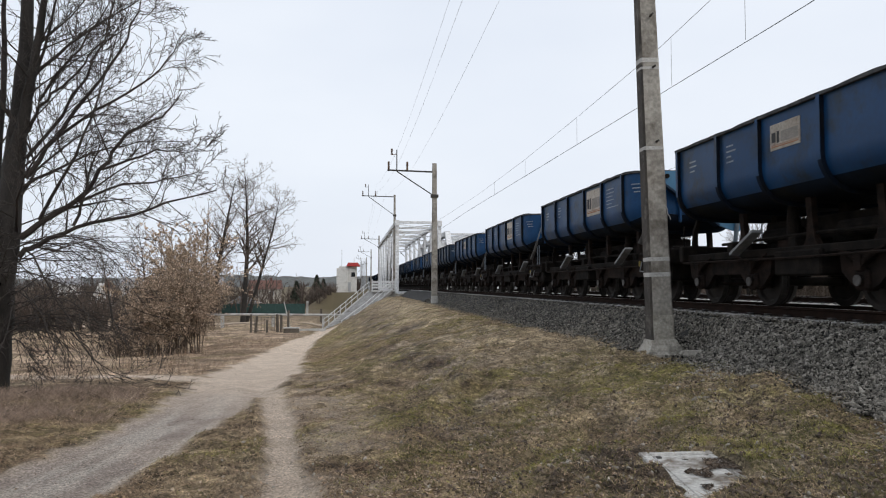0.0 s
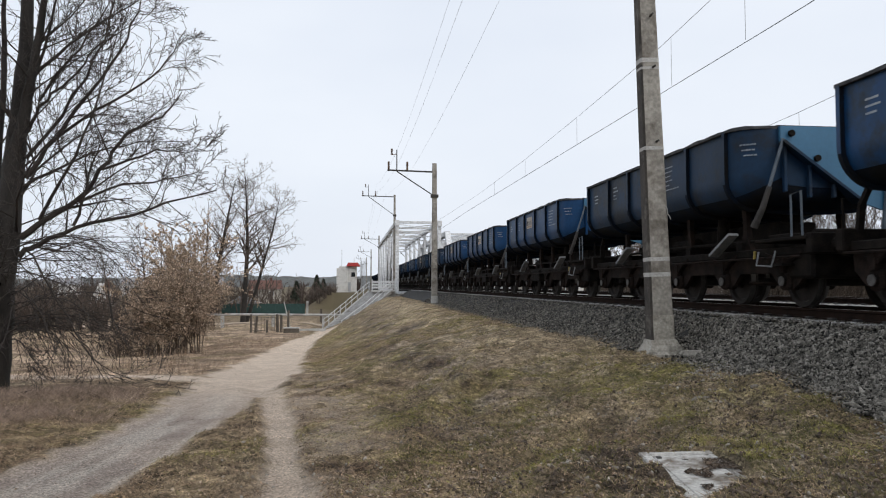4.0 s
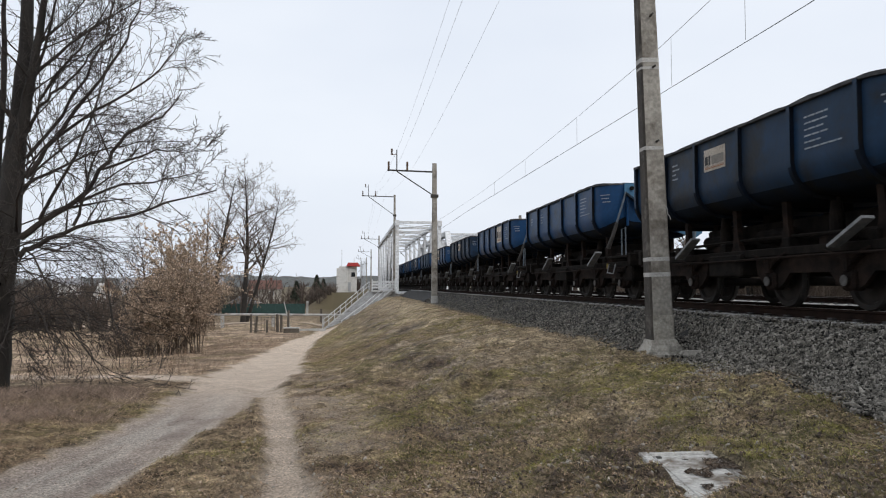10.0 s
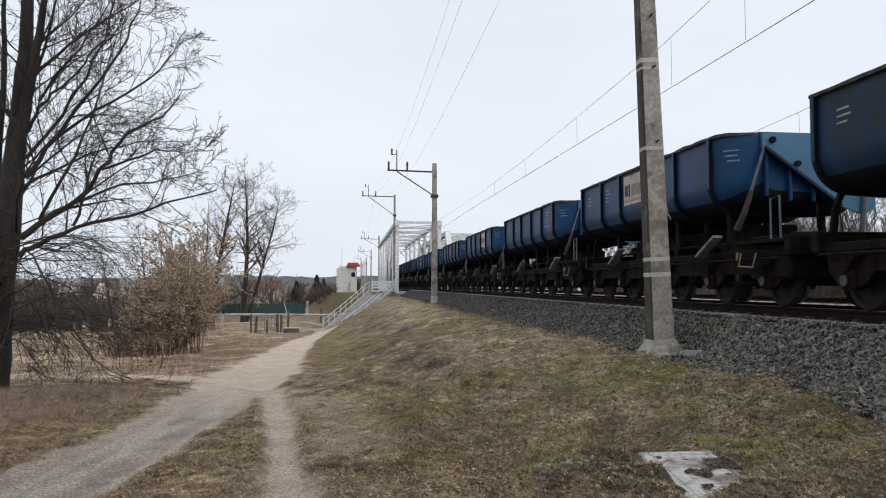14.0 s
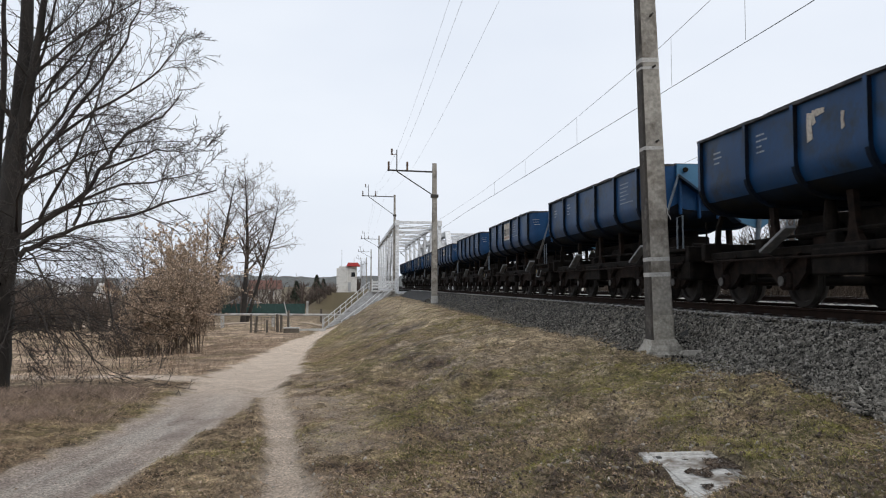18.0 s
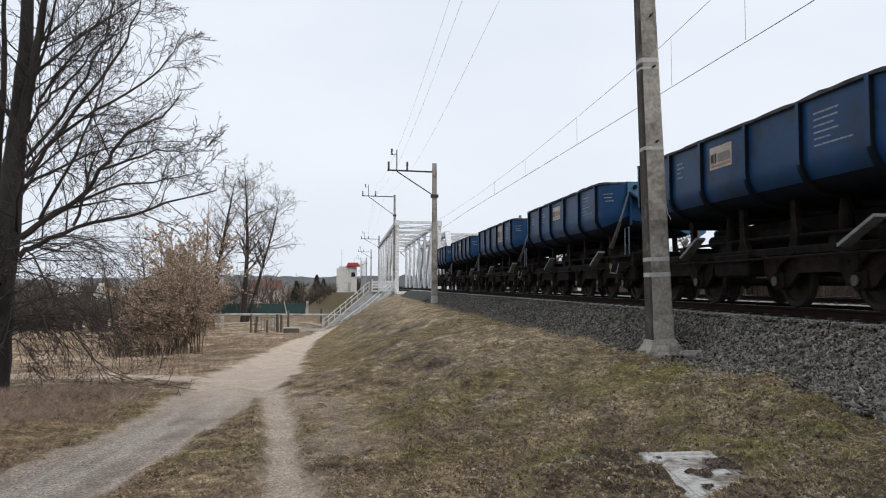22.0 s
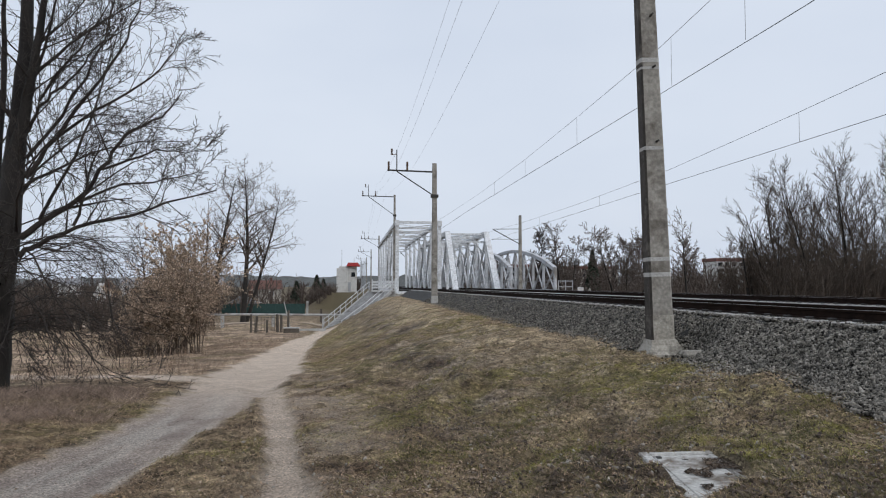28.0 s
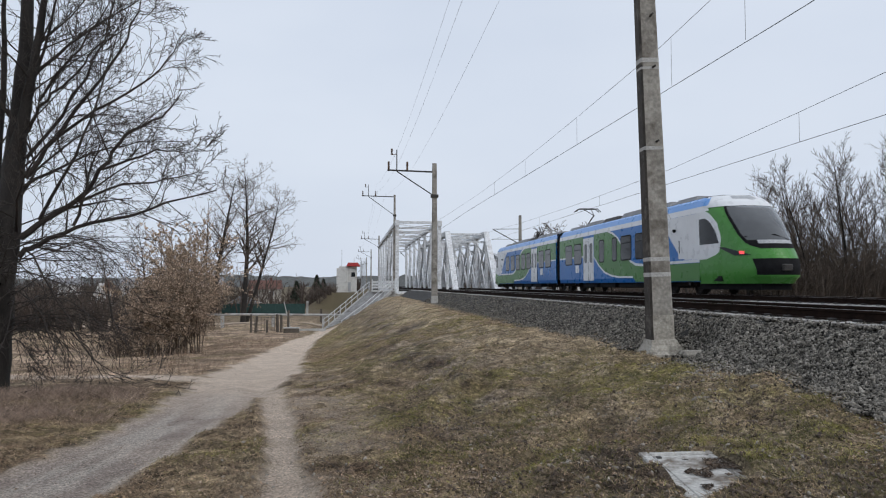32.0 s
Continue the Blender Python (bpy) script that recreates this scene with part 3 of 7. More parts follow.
# ---- overhead line masts ----
def mast(x, y, z0, z1, lean, w0, w1, turn=0.0, detail=True):
    """A tapered concrete mast; w0 and w1 are (across, along) at foot and top."""
    top = thing("overhead_line_mast", "tall tapered concrete overhead line mast on a pale footing" if detail else "slender grey concrete overhead line mast",
                "mast", "overhead line masts", m=pose(x, y, z0, 0, lean, turn))
    h = z1 - z0
    rings = []
    for k in range(13):
        t = k / 12
        a, b = (w0[0] + (w1[0] - w0[0]) * t) / 2, (w0[1] + (w1[1] - w0[1]) * t) / 2
        c = 0.035
        rings.append([(-a + c, -b, t * h), (a - c, -b, t * h), (a, -b + c, t * h), (a, b - c, t * h), (a - c, b, t * h), (-a + c, b, t * h), (-a, b - c, t * h), (-a, -b + c, t * h)])
    shaft = part("shaft", Form().loft(rings), CONCRETE, top)
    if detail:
        # the left side's shade is put into its colour
        shaft.data.materials.append(SHADE_SIDE)
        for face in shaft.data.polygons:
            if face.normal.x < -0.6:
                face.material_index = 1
    return top, h


def band(top, z, hgt, w, d, name="painted_band", coat=None):
    collar = part(name, Form().loft([[(-w / 2 - 0.002 + 0.034, -d / 2 - 0.002, q), (w / 2 + 0.002 - 0.034, -d / 2 - 0.002, q), (w / 2 + 0.002, -d / 2 + 0.032, q), (w / 2 + 0.002, d / 2 - 0.032, q), (w / 2 - 0.032, d / 2 + 0.002, q), (-w / 2 + 0.032, d / 2 + 0.002, q), (-w / 2 - 0.002, d / 2 - 0.032, q), (-w / 2 - 0.002, -d / 2 + 0.032, q)] for q in (z, z + hgt)]), coat or WHITEPAINT, top, "rough pale mortar collar" if coat else "faded white painted band")
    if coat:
        # the collar's left face takes the same painted shade
        collar.data.materials.append(SHADE_SIDE)
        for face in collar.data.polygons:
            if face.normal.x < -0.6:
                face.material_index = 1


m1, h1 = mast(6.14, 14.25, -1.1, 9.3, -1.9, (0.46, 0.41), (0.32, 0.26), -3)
def wid(t, a, b):
    return a + (b - a) * t


for zc, hh in ((1.97, 0.075), (1.66, 0.085), (4.19, 0.07), (5.96, 0.09), (5.82, 0.05)):
    t = zc / h1
    band(m1, zc, hh, wid(t, 0.46, 0.32), wid(t, 0.41, 0.26))
foot = Form()
foot.loft([[(-s, -s, q), (s + e, -s, q), (s + e, s, q), (-s, s, q)] for s, e, q in ((0.44, 0.10, 0.0), (0.41, 0.10, 0.14), (0.33, 0.05, 0.21), (0.27, 0.02, 0.32), (0.243, 0.0, 0.42))])
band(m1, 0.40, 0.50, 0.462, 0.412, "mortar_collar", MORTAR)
part("footing", foot, MORTAR, m1, "pale flared concrete footing")
part("footing_block", Form().box(0.10, 0.58, -0.98, -0.56, -0.2, 0.24, 0.05), MORTAR, m1, "pale weathered concrete footing")
for zc in (5.85, 4.35, 6.9):
    part("bolt", Form().tube([(0.05, -0.30, zc), (0.05, -0.10, zc)], 0.022, 6), DARKSTEEL, m1)
part("earthing_wire", Form().tube([(-0.205, -0.18, 0.35), (-0.25, -0.24, 0.3), (-0.27, -0.2, 0.22), (-0.22, -0.2, 0.2)], 0.012, 6), DARKSTEEL, m1)
part("cable_loop", Form().tube([(0.17, -0.19, 3.05), (0.20, -0.22, 2.98), (0.19, -0.22, 2.90), (0.22, -0.23, 2.85), (0.24, -0.24, 2.78)], 0.006, 6), WHITEPAINT, m1)


def insulator(f, p, n=4, r=0.06, step=0.05):
    for k in range(n):
        z = p[2] + step * k
        f.tube([(p[0], p[1], z), (p[0], p[1], z + step * 0.35), (p[0], p[1], z + step * 0.9)], [r, r, r * 0.45], 8)


def arm_mast(x, y, z0, z1, w0, w1, reach, zarm, zbrace, rod=True, side=-1):
    top, h = mast(x, y, z0, z1, 0, w0, w1, 0, False)
    a = zarm - z0
    part("crossarm", Form().bar((0, 0, a), (side * reach, 0, a + 0.08), 0.10, 0.10), DARKSTEEL, top, "dark steel crossarm")
    part("brace", Form().bar((0, 0, zbrace - z0), (side * reach * 0.8, 0, a), 0.07, 0.07), DARKSTEEL, top)
    part("bracket", Form().box(-w0[0] * 0.6, w0[0] * 0.6, -w0[1] * 0.6, w0[1] * 0.6, zbrace - z0 - 0.1, zbrace - z0 + 0.1), DARKSTEEL, top)
    for q in (reach * 0.97, reach * 0.58):
        f = Form()
        insulator(f, (side * q, 0, a + 0.1), 6, 0.09, 0.10)
        part("insulator", f, PORCELAIN, top)
    if rod:
        part("top_rod", Form().bar((side * reach * 0.8, 0, a), (side * reach * 0.8, 0, a + 1.5), 0.07, 0.07), DARKSTEEL, top)
        f = Form()
        insulator(f, (side * (reach * 0.8 + 0.35), 0, a + 1.15), 5, 0.08, 0.09)
        f.bar((side * reach * 0.8, 0, a + 1.2), (side * (reach * 0.8 + 0.4), 0, a + 1.15), 0.04, 0.04)
        part("insulator", f, PORCELAIN, top)
    return top


m2 = arm_mast(5.80, 51.5, -1.2, 8.9, (0.42, 0.40), (0.30, 0.28), 3.3, 8.30, 6.6)
band(m2, 0.35, 0.5, 0.44, 0.42, "painted_foot")
arm_mast(5.45, 93.0, -0.4, 11.7, (0.34, 0.3), (0.24, 0.22), 4.1, 11.45, 9.1)
arm_mast(5.6, 148.0, -1.0, 10.2, (0.4, 0.36), (0.26, 0.26), 3.6, 9.5, 7.9)
arm_mast(5.6, 205.0, -1.0, 10.2, (0.4, 0.36), (0.26, 0.26), 3.6, 9.5, 7.9)
arm_mast(5.6, 262.0, -1.0, 10.2, (0.4, 0.36), (0.26, 0.26), 3.6, 9.5, 7.9)
m3, h3 = mast(18.6, 80.5, -1.1, 8.1, 0, (0.40, 0.38), (0.28, 0.28), 0, False)
part("cantilever", Form().bar((0, 0, 7.7), (-3.1, 0, 7.65), 0.06, 0.06), DARKSTEEL, m3)
part("brace", Form().bar((0, 0, 6.0), (-3.0, 0, 7.6), 0.08, 0.08), DARKSTEEL, m3)
part("steady_arm", Form().bar((-3.2, 0, 6.55), (0, 0, 6.55), 0.04, 0.04), DARKSTEEL, m3)


# ---- wires ----
def wire(name, pts, r, label, sag=0.0, drops=None):
    """A wire through supports; each span sags."""
    path = []
    for a, b in zip(pts, pts[1:]):
        a, b = Vector(a), Vector(b)
        n = 14
        for k in range(n):
            t = k / n
            p = a.lerp(b, t)
            p.z -= sag * 4 * t * (1 - t)
            path.append(p)
    path.append(Vector(pts[-1]))
    ob = part(name, Form().tube(path, r, 5), WIRE, None, label)
    return tagged(ob, category="wire", kind="structure")


SPANS = [-45.0, 14.25, 51.5, 93.0, 148.0, 205.0, 262.0]
wire("contact_wire", [(NEAR_X + (0.12 if k % 2 else -0.12), y, 5.80) for k, y in enumerate(SPANS)], 0.009, "thin dark contact wire over the track")
wire("second_contact_wire", [(NEAR_X + (0.17 if k % 2 else -0.06), y, 5.83) for k, y in enumerate(SPANS)], 0.008, "thin dark contact wire over the track")
wire("messenger_wire", [(NEAR_X, y, z) for y, z in ((-45, 7.9), (14.25, 7.45), (20, 7.05), (27, 6.84), (36, 6.64), (50, 6.55), (63, 6.66), (78, 6.9), (93, 7.2), (148, 7.2), (262, 7.2))], 0.007, "sagging thin messenger wire over the track")
FAR_SPANS = [-40.0, 28.0, 80.5, 150.0, 215.0]
wire("far_contact_wire", [(FAR_X, y, 5.37) for y in FAR_SPANS], 0.011, "thin dark contact wire over the far track")
wire("far_messenger_wire", [(FAR_X, y, z) for y, z in ((-40, 7.6), (5, 7.2), (19.6, 6.62), (24, 6.42), (34.7, 6.05), (50, 5.96), (66.7, 6.09), (80.5, 6.35), (150, 6.4), (215, 6.4))], 0.009, "sagging thin messenger wire over the far track")
drop = Form()
for y, zt in ((19.0, 7.10), (27.5, 6.83), (36.0, 6.64), (44.0, 6.6), (15.2, 7.38)):
    drop.bar((NEAR_X, y, 5.78), (NEAR_X, y, zt), 0.007, 0.007)
for y, zt in ((24.0, 6.42), (45.0, 5.99), (60.0, 6.03), (36.0, 6.04)):
    drop.bar((FAR_X, y, 5.38), (FAR_X, y, zt), 0.009, 0.009)
tagged(part("dropper_wires", drop, WIRE, None, "short thin dropper wires between messenger and contact wire"), category="wire", kind="stuff")
LINE = [-30.0, 14.25, 51.5, 93.0, 148.0, 205.0, 262.0]
LIFT = [0.6, 0.6, 0.0, 3.15, 1.1, 1.1, 1.1]
for nm, lx, lz in (("feeder_wire", 3.16, 9.75), ("feeder_wire", 3.3, 8.95), ("feeder_wire", 4.25, 8.55)):
    wire(nm, [(lx if k > 1 else lx + 0.1, y, lz + LIFT[k]) for k, y in enumerate(LINE)], 0.0042, "thin feeder wire carried on mast crossarms", 0.35)


# ---- bridges ----
def truss_bridge(name, label, xl, xr, y0, y1, panels, height, mat_main, end_slope, member, lattice, portal_x):
    top = thing(name, label, "bridge", "railway bridges", m=pose(0, 0, 0))
    ys = [y0 + (y1 - y0) * k / panels for k in range(panels + 1)]
    zb = -0.45
    for side, x in (("left", xl), ("right", xr)):
        tr = thing("truss", "", "")
        tr.parent = top
        part("bottom_chord", Form().bar((x, y0, zb), (x, y1, zb), 0.45, 0.6), mat_main, tr)
        tops = [height(k / panels) for k in range(panels + 1)]
        for k in range(panels):
            ya, yb = ys[k], ys[k + 1]
            za, zc = tops[k], tops[k + 1]
            if end_slope and k == 0:
                part("end_post", Form().bar((x, ya, zb), (x, yb, zc), member * 1.5, member * 1.2), mat_main, tr)
                continue
            if end_slope and k == panels - 1:
                part("end_post", Form().bar((x, ya, za), (x, yb, zb), member * 1.5, member * 1.2), mat_main, tr)
                continue
            part("top_chord", Form().bar((x, ya, za), (x, yb, zc), member * 1.4, member * 1.3), mat_main, tr)
        for k in range(panels + 1):
            if end_slope and k in (0, panels):
                continue
            w = member * (1.25 if k in (0, panels) else 0.9)
            if lattice and tops[k] > 1.5:
                f = Form()
                for s in (-1, 1):
                    f.bar((x, ys[k] + s * w * 0.55, zb), (x, ys[k] + s * w * 0.55, tops[k]), 0.28, 0.10)
                n = max(3, int((tops[k] - zb) / 0.55))
                for q in range(n):
                    za = zb + (tops[k] - zb) * q / n
                    zc = zb + (tops[k] - zb) * (q + 1) / n
                    s = 1 if q % 2 else -1
                    f.bar((x, ys[k] - s * w * 0.55, za), (x, ys[k] + s * w * 0.55, zc), 0.05, 0.07)
                part("post", f, mat_main, tr)
            else:
                part("post", Form().bar((x, ys[k], zb), (x, ys[k], tops[k]), w, w * 0.9), mat_main, tr)
                # joint plates
                part("gusset", Form().box(x - w * 0.62, x + w * 0.62, ys[k] - 0.45, ys[k] + 0.45, tops[k] - 0.45, tops[k] + 0.2), mat_main, tr)
        for k in range(panels):
            if end_slope and k in (0, panels - 1):
                continue
            mid = panels / 2
            a, b = ((k, k + 1) if k < mid else (k + 1, k))
            part("diagonal", Form().bar((x, ys[a], tops[a]), (x, ys[b], zb), member * 0.55, member * 0.5), mat_main, tr)
            if lattice:
                part("diagonal", Form().bar((x, ys[b], tops[b]), (x, ys[a], zb), member * 0.4, member * 0.4), mat_main, tr)
        part("handrail", Form().bar((x, y0, 0.95), (x, y1, 0.95), 0.06, 0.06), mat_main, tr)
    for k in range(panels + 1):
        part("floor_beam", Form().box(xl, xr, ys[k] - 0.2, ys[k] + 0.2, zb - 0.5, zb + 0.1), mat_main, top)
    part("deck_plate", Form().box(xl + 0.25, xr - 0.25, y0, y1, -0.42, -0.20), BALLAST, top, "dark track deck")
    return top, ys, height


def rise(t):
    return 8.1


b1, ys1, _ = truss_bridge("railway_bridge", "white steel truss railway bridge with square portal frames", 5.65, 10.87, 91.0, 146.0, 6, rise, STEELWHITE, False, 0.33, False, None)
for k, y in enumerate(ys1):
    part("portal_beam", Form().box(5.65, 10.87, y - 0.14, y + 0.14, 7.95, 8.25, 0.02), STEELWHITE, b1)
    part("portal_beam", Form().box(5.65, 10.87, y - 0.08, y + 0.08, 6.92, 7.05, 0.01), STEELWHITE, b1)
    for s, xx in ((1, 5.85), (-1, 10.67)):
        part("knee_brace", Form().bar((xx, y, 5.9), (xx + s * 1.0, y, 6.9), 0.16, 0.16), STEELWHITE, b1)
    if k < len(ys1) - 1:
        part("wind_brace", Form().bar((5.7, y, 7.9), (10.8, ys1[k + 1], 7.9), 0.09, 0.09), STEELWHITE, b1)
        part("wind_brace", Form().bar((10.8, y, 7.9), (5.7, ys1[k + 1], 7.9), 0.09, 0.09), STEELWHITE, b1)


def rise2(t):
    return 7.3 if 0.05 < t < 0.95 else 0.0


b2, ys2, _ = truss_bridge("railway_bridge", "white lattice truss railway bridge with sloping end posts", 12.9, 18.15, 91.0, 146.0, 7, rise2, STEELWHITE, True, 0.48, True, None)
for k in range(1, len(ys2) - 1):
    y = ys2[k]
    part("portal_beam", Form().box(12.9, 18.15, y - 0.12, y + 0.12, 7.1, 7.35), STEELWHITE, b2)
    part("portal_beam", Form().box(12.9, 18.15, y - 0.1, y + 0.1, 6.1, 6.3), STEELWHITE, b2)
    f = Form()
    for q in range(4):
        xa, xb = 12.9 + 5.25 * q / 4, 12.9 + 5.25 * (q + 1) / 4
        f.bar((xa, y, 6.2 if q % 2 else 7.2), (xb, y, 7.2 if q % 2 else 6.2), 0.10, 0.12)
    part("portal_lacing", f, STEELWHITE, b2)
    for s, xx in ((1, 13.1), (-1, 17.95)):
        part("knee_brace", Form().bar((xx, y, 4.6), (xx + s * 1.6, y, 6.2), 0.14, 0.16), STEELWHITE, b2)
    if k < len(ys2) - 2:
        part("wind_brace", Form().bar((13.0, y, 7.25), (18.1, ys2[k + 1], 7.25), 0.12, 0.12), STEELWHITE, b2)
        part("wind_brace", Form().bar((18.1, y, 7.25), (13.0, ys2[k + 1], 7.25), 0.12, 0.12), STEELWHITE, b2)


def rise3(t):
    return 2.4 + 3.3 * math.sin(math.pi * min(1, max(0, t))) ** 0.8


b3, ys3, _ = truss_bridge("road_bridge", "older grey lattice bridge with curved top chords", 19.6, 25.2, 90.0, 146.0, 10, rise3, STEELGREY, False, 0.36, True, None)

# bridge abutments
for nm, xa, xb, y0, y1 in (("abutment", 4.6, 26.5, 88.6, 91.3), ("far_abutment", 4.6, 26.5, 145.7, 148.0)):
    tagged(part(nm, Form().box(xa, xb, y0, y1, -6.5, -0.62, 0.05), PALE, None, "pale concrete bridge abutment under the deck ends"), category="abutment", kind="structure")
# ---- goods train ----
def tub_outline(off=0.0):
    """Open outline of the tub across the track, from rim to rim, in x and z; off moves it outwards."""
    half = [(1.5 + off, 3.29), (1.5 + off, 2.85)]
    half += [(0.95 + (0.55 + off) * math.cos(radians(10 * k)), 2.40 - (0.55 + off) * math.sin(radians(10 * k))) for k in range(10)]
    half.append((0.40, 1.82 - off))
    return [(-x, z) for x, z in half] + half[::-1]


def wheelset(f_parent, y, wheel_me, tread_me, axle_me, box_me):
    part("axle", axle_me, WHEEL, f_parent, m=pose(0, y, 0.46))
    for s in (-1, 1):
        for name, me, coat, label in (("wheel", wheel_me, WHEEL, ""), ("tyre", tread_me, TYRE_STEEL, "worn steel tyre")):
            part(name, me, coat, f_parent, label, m=pose(s * 0.76, y, 0.46, 0, 0, 0 if s < 0 else 180))
        part("axle_box", box_me, BOGIE, f_parent, m=pose(s * 1.05, y, 0.46))
        part("axle_cap", CAP_ME, GREASE, f_parent, "worn round axle cap", m=pose(s * 1.214, y, 0.46))


def ring_of(r, x, n=28):
    return [(x, r * math.cos(2 * math.pi * k / n), r * math.sin(2 * math.pi * k / n)) for k in range(n)]


wheel_f = Form().loft([ring_of(0.12, -0.09), ring_of(0.13, -0.03), ring_of(0.34, -0.015), ring_of(0.37, -0.06), ring_of(0.445, -0.065), ring_of(0.455, 0.03),
                       ring_of(0.48, 0.045), ring_of(0.47, 0.07), ring_of(0.37, 0.06), ring_of(0.34, 0.03), ring_of(0.13, 0.05), ring_of(0.12, 0.09)])
WHEEL_ME = wheel_f.mesh("wheel", False)
WHEEL_ME.materials.append(WHEEL)
tyre_f = Form().loft([ring_of(0.449, -0.062), ring_of(0.4585, -0.05), ring_of(0.4595, 0.028), ring_of(0.452, 0.034)], caps=False)
TYRE_ME = tyre_f.mesh("tyre", False)
TYRE_ME.materials.append(TYRE_STEEL)
AXLE_ME = Form().tube([(-0.75, 0, 0), (0.75, 0, 0)], 0.085, 12).mesh("axle", False)
AXLE_ME.materials.append(WHEEL)
BOX_ME = Form().box(-0.12, 0.12, -0.15, 0.15, -0.15, 0.16, 0.04).tube([(-0.16, 0, 0), (-0.12, 0, 0)], 0.10, 12).tube([(0.12, 0, 0), (0.16, 0, 0)], 0.10, 12).mesh("axle_box")
BOX_ME.materials.append(BOGIE)
CAP_ME = Form().tube([(-0.012, 0, 0), (0.012, 0, 0)], 0.085, 12).mesh("axle_cap")
CAP_ME.materials.append(GREASE)


def leaf_spring(x, y, w=0.55):
    f = Form()
    for k in range(5):
        half = w * (1 - 0.17 * k)
        z = 0.86 - 0.045 * k
        f.loft([[(x - 0.05, y + half * u, z + 0.09 * (abs(u)) ** 2 - 0.018), (x + 0.05, y + half * u, z + 0.09 * abs(u) ** 2 - 0.018),
                 (x + 0.05, y + half * u, z + 0.09 * abs(u) ** 2 + 0.018), (x - 0.05, y + half * u, z + 0.09 * abs(u) ** 2 + 0.018)] for u in (-1, -0.6, -0.2, 0.2, 0.6, 1)])
    f.box(x - 0.07, x + 0.07, y - 0.07, y + 0.07, 0.60, 0.90, 0.01)
    return f


def bogie(parent, ys):
    c = sum(ys) / len(ys)
    b = thing("bogie", "", "")
    b.parent = parent
    for s in (-1, 1):
        x = s * 1.05
        y0, y1 = min(ys) - 0.55, max(ys) + 0.55
        out = [(y0, 0.80), (y0, 0.98), (y0 + 0.25, 1.02), (y1 - 0.25, 1.02), (y1, 0.98), (y1, 0.80)]
        low = []
        for q in sorted(ys, reverse=True):
            low += [(q + 0.52, 0.60), (q + 0.30, 0.40), (q + 0.16, 0.34), (q - 0.16, 0.34), (q - 0.30, 0.40), (q - 0.52, 0.60)]
        frame_f = Form().slab(out + low, "x", x - 0.04, x + 0.04)
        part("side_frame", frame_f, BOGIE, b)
        for q in ys:
            part("leaf_spring", leaf_spring(x + s * 0.09, q), BOGIE, b, "rusty leaf spring")
            part("horn_guide", Form().slab([(q - 0.30, 0.74), (q - 0.14, 0.30), (q - 0.10, 0.30), (q - 0.10, 0.74)], "x", x - 0.03, x + 0.03)
                 .slab([(q + 0.30, 0.74), (q + 0.14, 0.30), (q + 0.10, 0.30), (q + 0.10, 0.74)], "x", x - 0.03, x + 0.03), BOGIE, b)
    part("bolster", Form().box(-1.0, 1.0, c - 0.22, c + 0.22, 0.70, 1.02, 0.03), BOGIE, b)
    part("brake_beam", Form().tube([(-0.95, c + 0.55, 0.42), (0.95, c + 0.55, 0.42)], 0.035, 6).tube([(-0.95, c - 0.55, 0.42), (0.95, c - 0.55, 0.42)], 0.035, 6), BOGIE, b)
    for q in ys:
        wheelset(b, q, WHEEL_ME, TYRE_ME, AXLE_ME, BOX_ME)
    return b


RIBS = [-0.06, -1.80, -3.27, -5.00, -6.62, -8.24]
FRONT = -8.5
NOSE = -8.82


def corner(a):
    """The rounded front corner of the tub: place along the wagon and share of its breadth."""
    return -8.24 + (NOSE + 8.24) * math.sin(radians(a)), 1 - 0.45 * (1 - math.cos(radians(a)))


def shade_grimed(ob, picked):
    """Puts the shade below the curve, and grime, into the colour of the chosen faces."""
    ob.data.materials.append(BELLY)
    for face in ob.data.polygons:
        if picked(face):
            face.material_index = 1


